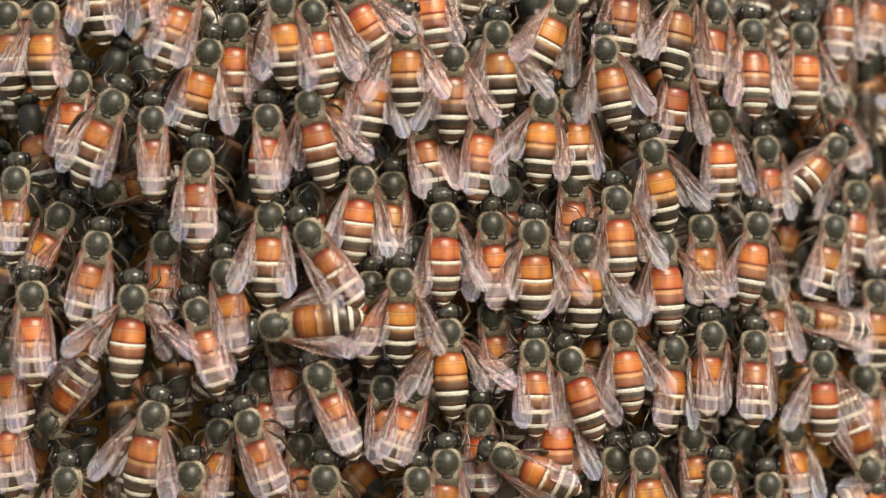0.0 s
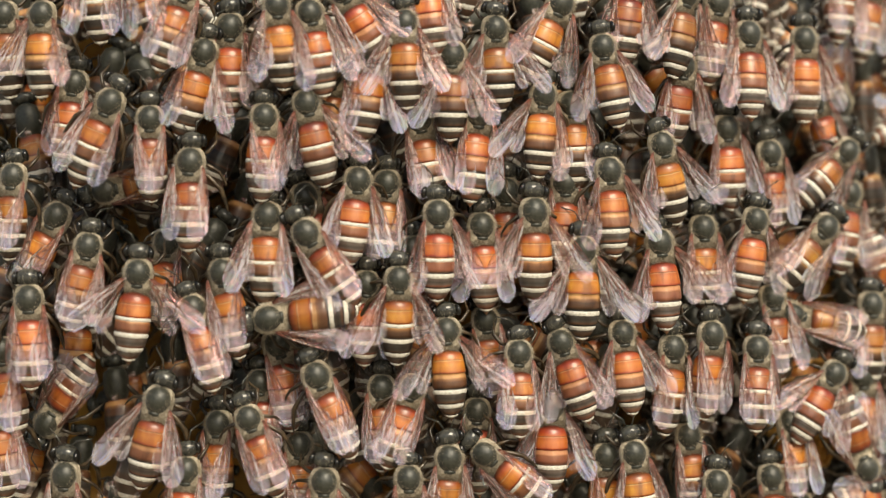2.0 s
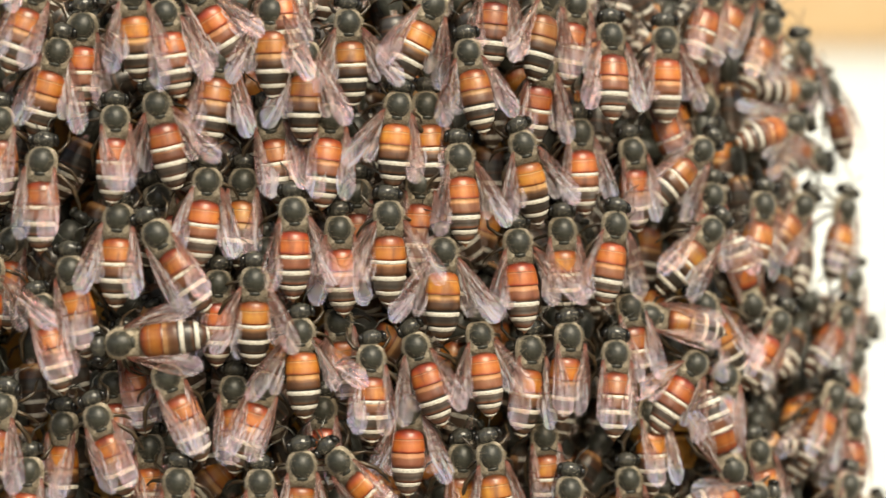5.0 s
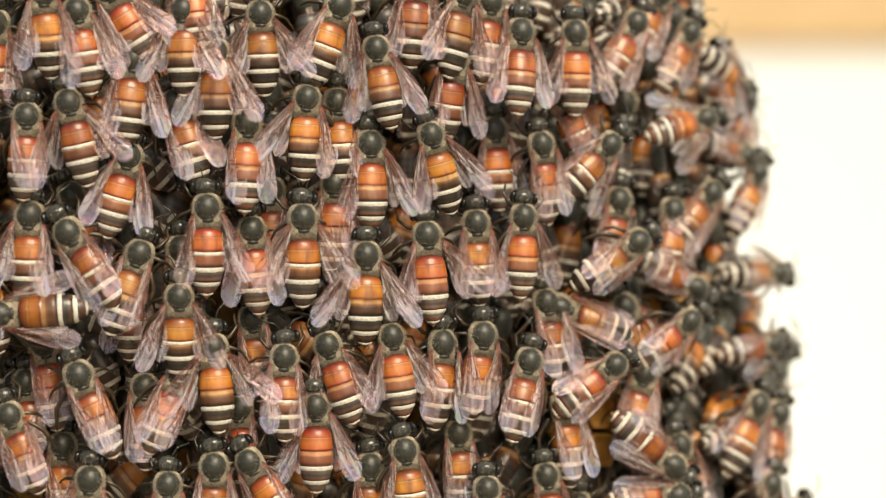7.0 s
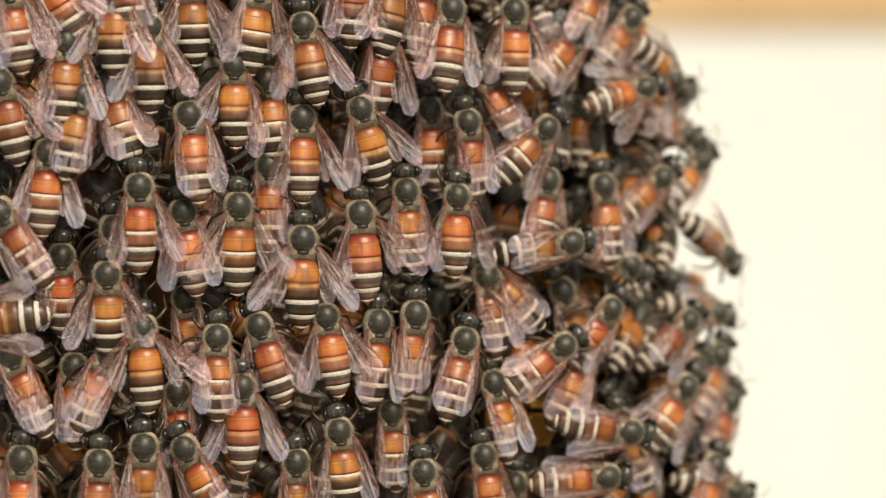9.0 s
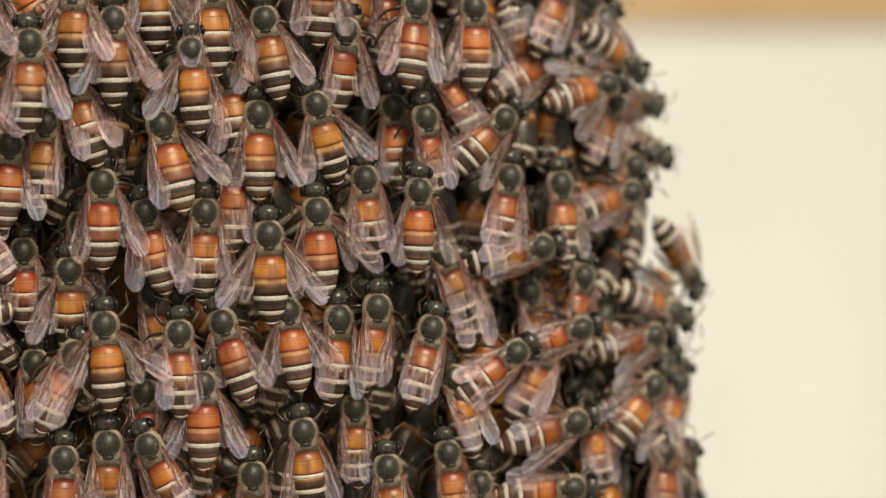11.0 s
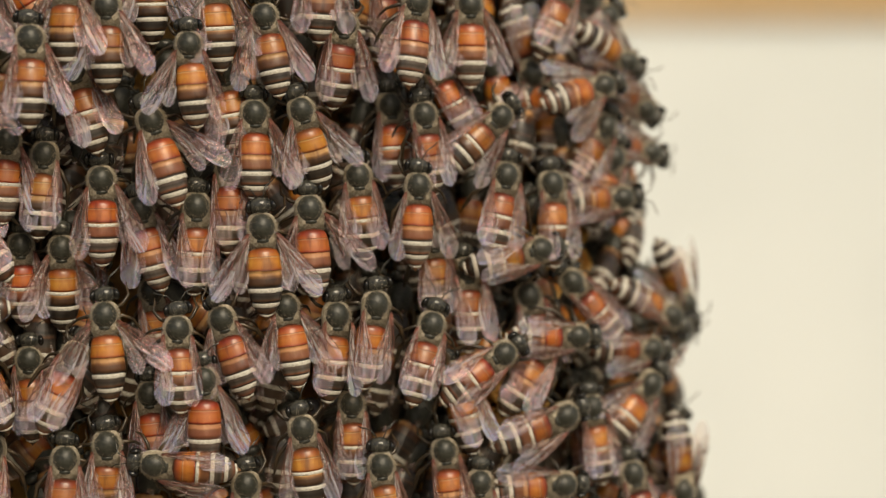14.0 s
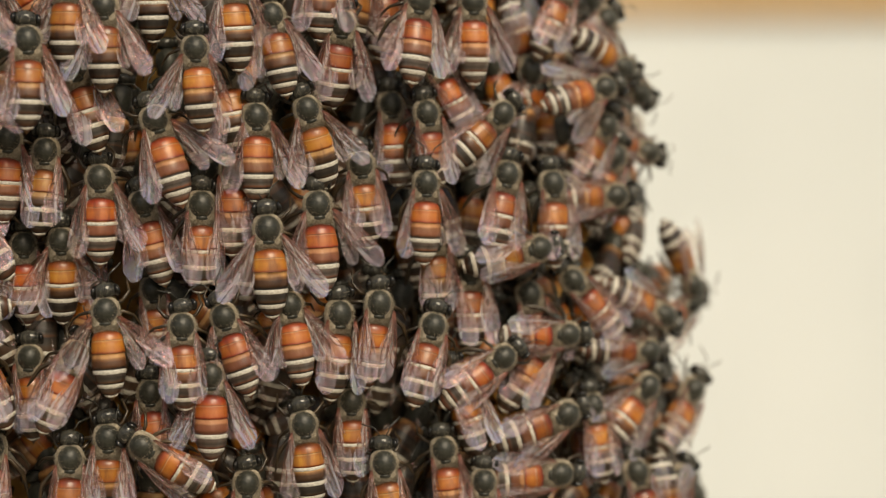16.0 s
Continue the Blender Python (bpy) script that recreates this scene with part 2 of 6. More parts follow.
def hair_mesh(seed, count, shape, coat=True):
    """A fringe of fine pale hairs: slim three-sided spikes."""
    rnd = random.Random(seed)
    bm = bmesh.new()
    if coat:
        rings(bm, [oval(y, r * 1.05, r * 0.62, -0.12, 20) for y, r in ((1.06, 0.36), (0.96, 0.64), (0.74, 0.86), (0.30, 0.97), (-0.20, 1.00), (-0.70, 0.99), (-1.05, 0.92), (-1.28, 0.78), (-1.44, 0.58), (-1.54, 0.30))])
    for _ in range(count):
        root, d, size = shape(rnd)
        d = d.normalized()
        u = d.orthogonal().normalized() * 0.013
        v = d.cross(u).normalized() * 0.013
        bend = Vector((rnd.uniform(-0.08, 0.08), rnd.uniform(-0.10, 0.02), rnd.uniform(-0.05, 0.05)))
        base = [bm.verts.new(Vector(p) * MM) for p in (root + u, root - u * 0.5 + v, root - u * 0.5 - v)]
        tip = bm.verts.new((root + d * size + bend) * MM)
        for i in range(3):
            bm.faces.new((base[i], base[(i + 1) % 3], tip))
    return link("body_hair", bm, HAIR)


def collar_hair(rnd):
    if rnd.random() < 0.34:  # the rear slope, down to the waist
        x, y = rnd.uniform(-0.82, 0.82), rnd.uniform(-1.45, -0.85)
        return Vector((x, y, 0.44 - 0.35 * x * x - 0.30 * (-0.85 - y))), Vector((x * 0.7, -0.7, 0.55)), rnd.uniform(0.20, 0.40)
    a = rnd.uniform(0, 2 * math.pi)
    up = rnd.uniform(-0.40, 0.50)
    shoulder = rnd.random() < 0.14  # shorter hair runs in over the back's edge
    if shoulder:
        up = rnd.uniform(0.45, 0.82)
    reach = math.sqrt(1 - up * up)
    root = Vector((0.98 * reach * math.cos(a), 1.00 * reach * math.sin(a), 0.06 + up * 0.82))
    return root, Vector((math.cos(a), 0.9 * math.sin(a) - 0.25, 0.45)), rnd.uniform(0.06, 0.13) if shoulder else rnd.uniform(0.10, 0.32)


def face_hair(rnd):
    a, b = rnd.uniform(0, 2 * math.pi), rnd.uniform(0.25, 1.5)
    d = Vector((math.sin(b) * math.cos(a), 0.6 * math.sin(b) * math.sin(a), math.cos(b)))
    return Vector((d.x * 0.74, d.y * 0.75, d.z * 0.70 - 0.10)), d + Vector((0, 0.4, 0)), rnd.uniform(0.12, 0.24)


def head_mesh():
    bm = bmesh.new()
    prof = [(0.60, 0.35, 0.32), (0.50, 0.60, 0.54), (0.26, 0.83, 0.70), (0.0, 0.90, 0.75), (-0.24, 0.83, 0.68), (-0.42, 0.58, 0.48), (-0.50, 0.28, 0.22)]
    rings(bm, [oval(y, rx, rz, -0.10, 20) for y, rx, rz in prof])
    for x in (-0.10, 0.10, 0.0):
        blob(bm, (x, 0.10 if x else 0.20, 0.62), (0.06, 0.06, 0.05), 8, 5)
    blob(bm, (0, 0.44, -0.25), (0.30, 0.22, 0.30), 10, 7)
    return link("head", bm, HEAD)


def eye_mesh():
    bm = bmesh.new()
    blob(bm, (0, 0, 0), (0.26, 0.46, 0.62), 14, 9)
    return link("compound_eye", bm, EYE)


def antenna_mesh(s):
    bm = bmesh.new()
    tube(bm, [(0, 0, 0), (s * 0.22, 0.42, 0.25), (s * 0.35, 0.72, 0.32), (s * 0.60, 0.92, 0.20), (s * 0.95, 1.15, 0.0), (s * 1.20, 1.38, -0.15)], [0.04, 0.038, 0.042, 0.05, 0.05, 0.032], 6)
    return link("antenna", bm, HEAD)


LENGTH, ROOT = 4.95, -1.30
JOINTS = (0.15, 0.335, 0.545, 0.75, 0.905)
BANDS = ((0.350, 0.050, 0), (0.568, 0.062, 1), (0.770, 0.058, 1), (0.922, 0.030, 1))


def girth(s):
    """Half width of the abdomen, s from 0 at its waist to 1 at its tip."""
    keys = [(0, 0.40), (0.015, 0.70), (0.05, 0.97), (0.10, 1.08), (0.18, 1.17), (0.34, 1.24), (0.50, 1.24), (0.64, 1.16), (0.76, 1.00), (0.86, 0.75), (0.94, 0.44), (1.0, 0.07)]
    for (a, ra), (b, rb) in zip(keys, keys[1:]):
        if s <= b:
            return ra + (rb - ra) * (s - a) / (b - a)
    return 0.1


def abdomen_mesh(u=22, fine=True):
    bm = bmesh.new()
    lay = bm.verts.layers.float.new("along")
    stops = sorted(set([i / 22 for i in range(23)])) if fine else [0, 0.05, 0.15, 0.3, 0.5, 0.65, 0.8, 0.92, 1]
    if fine:
        for j in JOINTS:
            stops += [j - 0.004, j + 0.006]
    stops = sorted(stops)
    loops, keep = [], []
    for s in stops:
        r = girth(s)
        past = [j for j in JOINTS if s > j]
        if fine and past:
            r -= (0.075 if past[-1] > 0.2 else 0.022) * max(0, 1 - (s - past[-1]) / 0.12)
        droop = -0.35 * s * s
        sag = 0.10 * min(1, s * 4)
        loops.append([(x, y - sag * max(0, (z - droop) / (r * 0.79)) ** 2, z) for x, y, z in oval(ROOT - LENGTH * s, r, r * 0.79, droop, u)])
        keep.append(s)
    rows = rings(bm, loops)
    for row, s in zip(rows, keep):
        for v in row:
            v[lay] = s
    return link("abdomen", bm, ABDOMEN)


def band_mesh(s0, w, n=30):
    """A band of short white hair across one segment, ragged along its rear edge."""
    rnd = random.Random(int(s0 * 1000))
    bm = bmesh.new()
    rows = []
    for k, (f, lift) in enumerate(((0, -0.02), (0.25, 0.016), (0.75, 0.018), (1, -0.04))):
        row = []
        for i in range(n + 1):
            a = math.pi * (-0.12 + 1.24 * i / n)
            s = s0 + w * f + (rnd.uniform(-0.004, 0.004) if f else rnd.uniform(-0.002, 0.002))
            side = abs(2 * i / n - 1)
            r = girth(s) + lift * (1 - 0.6 * side ** 4)
            row.append(bm.verts.new(Vector((r * math.cos(a), ROOT - LENGTH * s - 0.10 * max(0, math.sin(a)) ** 2, -0.35 * s * s + r * 0.79 * math.sin(a))) * MM))
        rows.append(row)
    for a, b in zip(rows, rows[1:]):
        for i in range(n):
            bm.faces.new((a[i], a[i + 1], b[i + 1], b[i]))
    return link("hair_band", bm, BAND)


CHORD = ((0, 0.10), (0.12, 0.20), (0.3, 0.44), (0.5, 0.74), (0.68, 0.95), (0.80, 1.0), (0.89, 0.88), (0.95, 0.64), (0.985, 0.36), (1.0, 0.12))


def wing_point(f, g, length, width, s):
    """A place on a wing: f from hinge to tip, g from the leading to the trailing edge."""
    for (a, ca), (b, cb) in zip(CHORD, CHORD[1:]):
        if f <= b:
            k = (f - a) / (b - a)
            chord = width * (ca + (cb - ca) * k * k * (3 - 2 * k) if 0.3 < f < 0.8 else ca + (cb - ca) * k)
            break
    lead = 0.20 + 0.16 * math.sin(math.pi * f) - width * 0.42 * max(0.0, (f - 0.80) / 0.20) ** 2
    z = 0.075 * math.sin(g * 11 + f * 5) * math.sin(math.pi * f) - 0.10 * f * f
    return Vector((s * (lead - chord * g), -length * f + 0.3 * g * (1 - f), z))


def wing_mesh(name, length, width, s, seed, coarse=False):
    """A wing that points to -Y from its hinge; s is the side."""
    rnd = random.Random(seed)
    bm = bmesh.new()
    stops, nw = [0, 0.08, 0.16, 0.25, 0.34, 0.43, 0.52, 0.60, 0.68, 0.75, 0.81, 0.86, 0.90, 0.935, 0.965, 0.985, 1.0], 6
    if coarse:
        stops, nw = [0, 0.3, 0.55, 0.8, 0.93, 1.0], 2
    grid = [[bm.verts.new((wing_point(f, k / nw, length, width, s) + Vector((0, 0, rnd.uniform(-0.012, 0.012)))) * MM) for k in range(nw + 1)] for f in stops]
    for a, b in zip(grid, grid[1:]):
        for k in range(nw):
            bm.faces.new((a[k], a[k + 1], b[k + 1], b[k]))
    return link(name, bm, WING)


def vein_mesh(length, width, s, lines):
    """The veins that stiffen a wing, raised on the membrane."""
    bm = bmesh.new()
    for line in lines:
        tube(bm, [wing_point(f * 0.86, g, length, width, s) + Vector((0, 0, 0.02)) for f, g in line], [0.035 - 0.013 * k / len(line) for k in range(len(line))], 4)
    return link("wing_vein", bm, VEIN)


FORE_LINES = ([(0, 0.0), (0.2, 0.0), (0.4, 0.0), (0.6, 0.0), (0.8, 0.0), (0.92, 0.02)], [(0, 0.3), (0.2, 0.22), (0.4, 0.17), (0.55, 0.16), (0.72, 0.04)],
              [(0.02, 0.5), (0.25, 0.48), (0.5, 0.50), (0.65, 0.54), (0.80, 0.60)], [(0.03, 0.8), (0.25, 0.80), (0.5, 0.82), (0.70, 0.92)],
              [(0.55, 0.16), (0.68, 0.28), (0.80, 0.28), (0.90, 0.05)], [(0.48, 0.17), (0.50, 0.50)], [(0.62, 0.24), (0.64, 0.54)], [(0.72, 0.29), (0.76, 0.58)],
              [(0.44, 0.49), (0.46, 0.81)], [(0.60, 0.53), (0.60, 0.87)], [(0.25, 0.20), (0.28, 0.48)])
BACK_LINES = ([(0, 0.0), (0.3, 0.0), (0.6, 0.0), (0.85, 0.0)], [(0, 0.5), (0.3, 0.45), (0.6, 0.45), (0.82, 0.4)], [(0.45, 0.45), (0.6, 0.8)])


def leg_mesh(s, kind):
    bm = bmesh.new()
    bends = {"front": [(0, 0, 0), (0.75, 0.45, 0.05), (1.15, 1.15, -0.25), (0.95, 1.65, -0.75), (0.90, 2.0, -0.95)],
             "middle": [(0, 0, 0), (0.85, -0.05, 0.15), (1.55, -0.30, -0.25), (1.90, -0.70, -0.80), (2.05, -1.05, -0.95)],
             "hind": [(0, 0, 0), (0.80, -0.45, 0.15), (1.50, -1.35, -0.20), (1.65, -2.30, -0.70), (1.70, -2.85, -0.90)]}[kind]
    pts, rad = [], []
    size = (0.15, 0.17, 0.13, 0.10, 0.045) if kind != "hind" else (0.16, 0.18, 0.22, 0.16, 0.055)
    for i, p in enumerate(bends):
        pts.append((s * p[0], p[1], p[2]))
        rad.append(size[i] * 0.88)
        if i < 4:
            q = bends[i + 1]
            pts.append(tuple(c * k for c, k in zip([(a + b) / 2 for a, b in zip(p, q)], (s, 1, 1))))
            rad.append((size[i] + size[i + 1]) / 2 * 0.86)
    tube(bm, pts, rad, 6)
    return link(kind + "_leg", bm, LEG)


THORAX_M, SCUT_M, HEAD_M, EYE_M, ABD_M = thorax_mesh(), scutellum_mesh(), head_mesh(), eye_mesh(), abdomen_mesh()
HEAD_HAIR = hair_mesh(9, 110, face_hair, False)
FUZZ = [hair_mesh(s, 1500, collar_hair) for s in (1, 2, 3)]
BAND_M = [band_mesh(s, w) for s, w, _ in BANDS]
ANT_M = {s: antenna_mesh(s) for s in (-1, 1)}
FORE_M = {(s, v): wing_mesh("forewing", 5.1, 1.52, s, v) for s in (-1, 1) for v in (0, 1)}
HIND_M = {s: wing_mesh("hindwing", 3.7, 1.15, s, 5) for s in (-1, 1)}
VEIN_M = {s: vein_mesh(5.1, 1.52, s, FORE_LINES) for s in (-1, 1)}
BACK_VEIN_M = {s: vein_mesh(3.7, 1.15, s, BACK_LINES) for s in (-1, 1)}
LEG_M = {(s, k): leg_mesh(s, k) for s in (-1, 1) for k in ("front", "middle", "hind")}
bee_random = random.Random(11)


WINGS = {}


def wing_poses(spread, wing_set):
    """The poses of a forewing and its hindwing, opened by spread, with the bee's own small slant."""
    s, gain, slant, lift, lean = wing_set
    open_by = -5 + 32 * spread * gain + slant
    fold = max(0.0, 1 - spread / 0.9)  # folded wings lie over the abdomen
    lift, lean = lift + 6.0 * fold, lean + 9 * fold
    fore = Matrix.Translation(Vector((s * 0.90, -0.52, 0.50 + 0.14 * fold)) * MM) @ pose(0, 0, 0, -lift - (1.5 if s > 0 else 0), s * lean, s * open_by)
    back = Matrix.Translation(Vector((s * 0.86, -0.90, 0.42 + 0.16 * fold)) * MM) @ pose(0, 0, 0, -lift, s * (lean - 1), s * (open_by * 0.72 - 5))
    return fore, back


def worker_bee(m, spread):
    """One bee in its parts. spread: 0 wings folded over the back, 1 half open, 1.6 wide open."""
    g = bee_random
    bee = new("worker_bee")
    bee.empty_display_size = 0.002
    size = g.uniform(0.96, 1.05)
    bee.matrix_basis = m
    bee.scale = (size, size, size)
    sides = spread if isinstance(spread, tuple) else (spread, spread)  # the left wings, the right wings
    spread = max(sides)
    state = "wings folded over its back" if spread < 0.45 else "wings held half open" if spread < 1.05 else "wings spread wide"
    tagged(bee, "orange and dark worker bee, white bands, " + state, "bee", "bees on the comb")
    thorax = part("thorax", THORAX_M, bee, None, "dark grey-green thorax")
    part("scutellum", SCUT_M, thorax)
    part("body_hair", g.choice(FUZZ), thorax, None, "pale yellowish body hair")
    nod, turn = g.uniform(-4, 16), g.uniform(-12, 12)
    head = part("head", HEAD_M, bee, pose(0, 1.50 * MM, 0.0, nod, 0, turn), "black head")
    part("face_hair", HEAD_HAIR, head)
    for s in (-1, 1):
        part("compound_eye", EYE_M, head, pose(s * 0.78 * MM, 0.02 * MM, -0.02 * MM, 0, s * 14, s * 12))
        part("antenna", ANT_M[s], head, pose(s * 0.15 * MM, 0.48 * MM, 0.05 * MM, g.uniform(-25, 15), 0, g.uniform(-18, 18)))
    bend = pose(0, 0, 0, g.uniform(-3, 6), 0, g.uniform(-5, 5))
    abdomen = part("abdomen", ABD_M, bee, bend, "orange and dark brown ringed abdomen")
    for me in BAND_M[0 if g.random() < 0.4 else 1:]:
        part("hair_band", me, abdomen, None, "white hair band")
    for s in (-1, 1):
        wing_set = (s, g.uniform(0.75, 1.25), g.uniform(-4, 4), g.uniform(-1, 2), g.uniform(4, 11))
        fore = part("forewing", FORE_M[(s, g.randrange(2))], bee, None, "clear veined wing")
        part("wing_vein", VEIN_M[s], fore)
        back = part("hindwing", HIND_M[s], bee, None, "clear veined wing")
        part("wing_vein", BACK_VEIN_M[s], back)
        fore.matrix_basis, back.matrix_basis = wing_poses(sides[s > 0], wing_set)
        WINGS.setdefault(bee.name, []).append((fore, back, wing_set))
        for k, y in (("front", 0.55), ("middle", 0.0), ("hind", -0.5)):
            part(k + "_leg", LEG_M[(s, k)], bee, pose(s * 0.34 * MM, y * MM, -0.72 * MM, g.uniform(-14, 14), g.uniform(-12, 12), g.uniform(-16, 16)))
    return bee


# ---- surroundings ----
def slab(name, lo, hi, mat, label, category, bevel=0.0):
    bm = bmesh.new()
    bmesh.ops.create_cube(bm, size=1)
    for v in bm.verts:
        v.co = Vector([(a + b) / 2 + c * (b - a) for a, b, c in zip(lo, hi, v.co)])
    if bevel:
        bmesh.ops.bevel(bm, geom=bm.edges[:], offset=bevel, segments=2, affect="EDGES")
    return tagged(new(name, link(name, bm, mat, smooth=False)), label, category, kind="structure")


slab("wall_back", (-2.5, 0.56, -1.2), (2.5, 0.70, 1.6), WALL, "plain cream plastered wall behind the bees", "wall")
slab("trim", (-2.5, 0.557, 0.0606), (2.5, 0.563, 0.19), BOARD, "ochre wooden board along the wall", "trim", 0.001)
# never in view: a brown sheet added below to bounce light upwards
slab("ground", (-60, -60, -1.3), (60, 60, -1.2), BOUNCE_GROUND, "unseen brown ground added to bounce light", "ground")


BARE = ((34.9, -2.0), (30.7, -12.7))  # spots where the wax shows between the bees


def comb():
    """The wax core under the bees: an oval column of six-sided cells."""
    bm = bmesh.new()
    n, rows_ = 150, 44
    grid = []
    for j in range(rows_ + 1):
        z = -44 + 88 * j / rows_
        row = []
        for i in range(n):
            a = 2 * math.pi * (i + 0.5 * (j % 2)) / n
            x = MID_X + half_width(z) * math.cos(a)
            bare = sum(math.exp(-((x - px) ** 2 + (z - pz) ** 2) / 9.0) for px, pz in BARE) if math.sin(a) > 0 else 0
            inset = 10.0 + 3.5 * max(0, math.sin(a)) ** 2 - 3.5 * min(1, bare) + 0.7 * math.sin(a * 3 + z * 0.1)
            row.append(bm.verts.new(Vector((MID_X + (half_width(z) - inset) * math.cos(a), HALF_D - (HALF_D - inset) * math.sin(a), z)) * MM))
        grid.append(row)
    for a, b in zip(grid, grid[1:]):
        for i in range(n):
            bm.faces.new((a[i], a[(i + 1) % n], b[(i + 1) % n], b[i]))
    bmesh.ops.inset_individual(bm, faces=bm.faces[:], thickness=0.00035, depth=-0.0012)
    bm.faces.new(grid[0][::-1])
    bm.faces.new(grid[-1])
    bmesh.ops.recalc_face_normals(bm, faces=bm.faces[:])
    whole = tagged(new("honeycomb"), "ochre wax honeycomb covered with bees", "honeycomb")
    whole.empty_display_size = 0.01
    whole.location = (MID_X * MM, HALF_D * MM, -0.044)
    back = Matrix.Translation(-whole.location)
    part("comb_body", link("comb_body", bm, WAX, smooth=False), whole, back)
    # open cells where no bee sits
    cell = bmesh.new()
    loops = []
    for r, d in ((1.42, -4.0), (1.42, 0.0), (1.36, 0.10), (1.24, 0.04), (1.18, -0.5), (0.85, -0.9)):
        loops.append([(r * math.cos(k * math.pi / 3), r * math.sin(k * math.pi / 3), d) for k in range(6)])
    rings(cell, loops)
    cell_mesh = link("wax_cell", cell, WAX, smooth=False)
    for px, pz in BARE:
        for i in range(-2, 3):
            for k in range(-2, 3):
                x, z = px + 2.5 * i, pz + 2.88 * (k + 0.5 * (i % 2))
                if math.hypot(x - px, z - pz) > 3.4:
                    continue
                r = min(0.97, (x - MID_X) / half_width(z))
                a = math.atan(HALF_D / half_width(z) * r / math.sqrt(1 - r * r)) * 0.7
                out, side = Vector((math.sin(a), -math.cos(a), 0)), Vector((math.cos(a), math.sin(a), 0))
                part("wax_cell", cell_mesh, whole, back @ basis(side, Vector((0, 0, 1)), out, (Vector((x, front(x, z), z)) - out * 4.4) * MM))


comb()


def deep_bees():
    """The inner layers of bees, of which only scraps show between the outer ones."""
    rnd = random.Random(5)
    bm0 = bmesh.new()
    prof = [(1.0, 0.4), (0.7, 0.85), (0.0, 1.0), (-0.8, 0.95), (-1.4, 0.75), (-1.9, 0.35)]
    rings(bm0, [oval(y, r, r * 0.9, 0, 10) for y, r in prof])
    body = link("t", bm0, THORAX)
    bm1 = bmesh.new()
    blob(bm1, (0, 1.45, -0.1), (0.86, 0.5, 0.72), 12, 8)
    for side in (-1, 1):
        blob(bm1, (side * 0.76, 1.47, -0.08), (0.24, 0.44, 0.60), 8, 6)
    face = link("t", bm1, HEAD)
    belly = abdomen_mesh(12, False)
    pieces = []
    for me, slot in ((body, 0), (face, 5), (belly, 1), (band_mesh(0.565, 0.074, 8), 2), (band_mesh(0.768, 0.068, 8), 2), (band_mesh(0.922, 0.03, 8), 2),
                     (wing_mesh("t", 5.1, 1.52, 1, 3, True), 3), (wing_mesh("t", 5.1, 1.52, -1, 3, True), 3), (LEG_M[(1, "hind")], 4), (LEG_M[(-1, "middle")], 4)):
        co = np.empty(len(me.vertices) * 3)
        me.vertices.foreach_get("co", co)
        al = np.zeros(len(me.vertices))
        if "along" in me.attributes:
            me.attributes["along"].data.foreach_get("value", al)
        pieces.append((co.reshape(-1, 3), [tuple(p.vertices) for p in me.polygons], slot, al))
    verts, faces, slots, along, base = [], [], [], [], 0
    places = [(ring, k, 4.9, 7.0) for ring in range(-9, 10) for k in range(84) if k < 44 or k > 78 or k % 3 == 0] + [(ring * 0.78, k, 7.6, 9.6) for ring in range(-8, 9) for k in range(-4, 44)]
    places += [(ring + 0.5, k, 5.2, 6.6) for ring in range(-9, 9) for k in range(-6, 10)]
    for ring, k, near, far in places:
        a = 2 * math.pi * (k + 0.5 * (round(ring) % 2) + rnd.uniform(-0.3, 0.3)) / 84
        z = ring * 4.6 + rnd.uniform(-1.2, 1.2)
        rim = math.cos(a) > 0.80
        if (rim and rnd.random() < 0.22) or (near < 5 and math.cos(a) < 0.3 and rnd.random() < 0.2):
            continue
        sink = rnd.uniform(near - 2.5, far - 0.9) if rim else rnd.uniform(near, far)
        w = half_width(z)
        out = Vector((math.cos(a) / w, -math.sin(a) / HALF_D, 0)).normalized()
        side = Vector((-out.y, out.x, 0))
        h = radians(rnd.gauss(0, 34))
        ahead = Vector((0, 0, 1)) * math.cos(h) + side * math.sin(h)
        where = Vector((MID_X + w * math.cos(a), HALF_D - HALF_D * math.sin(a), z)) - out * sink
        m = np.array(basis(ahead.cross(out), ahead, out, where * MM) @ pose(0, 0, 0, -6, 0, 0))
        # shade of the gaps put into the colour: abdomens shifted to their dark end
        painted_shade = rnd.choice((0.0, 0.0, 0.3)) if rim else rnd.choice((0.0, 0.30, 0.42, 0.50))
        bald = rim and rnd.random() < 0.08
        if where.x > 40.3 and (-4.4 < where.z < -0.4 or -9.2 < where.z < -7.0):  # daylight shows between the bees that hang at the rim
            continue
        if (where - Vector((-22.0, 2.0, 13.9))).length < 4.0 or (where.y < 45 and min(math.hypot(where.x - px, where.z - 1.8 - pz) for px, pz in BARE) < 3.4):
            continue
        for co, polys, slot, al in pieces:
            if slot == 2 and bald:
                continue
            if slot == 3:
                t = np.array(pose(0, -0.5 * MM, 0.75 * MM, 3, 0, 0))
                pts = co @ t[:3, :3].T + t[:3, 3]
            else:
                pts = co
            verts.append(pts @ m[:3, :3].T + m[:3, 3])
            faces += [tuple(i + base for i in p) for p in polys]
            slots += [slot] * len(polys)
            along.append(np.minimum(al + painted_shade, 0.87) if slot == 1 else al)
            base += len(co)
    me = bpy.data.meshes.new("inner_bees")
    me.from_pydata(np.concatenate(verts).tolist(), [], faces)
    for mat in (THORAX, ABDOMEN, BAND, WING, LEG, HEAD):
        me.materials.append(mat)
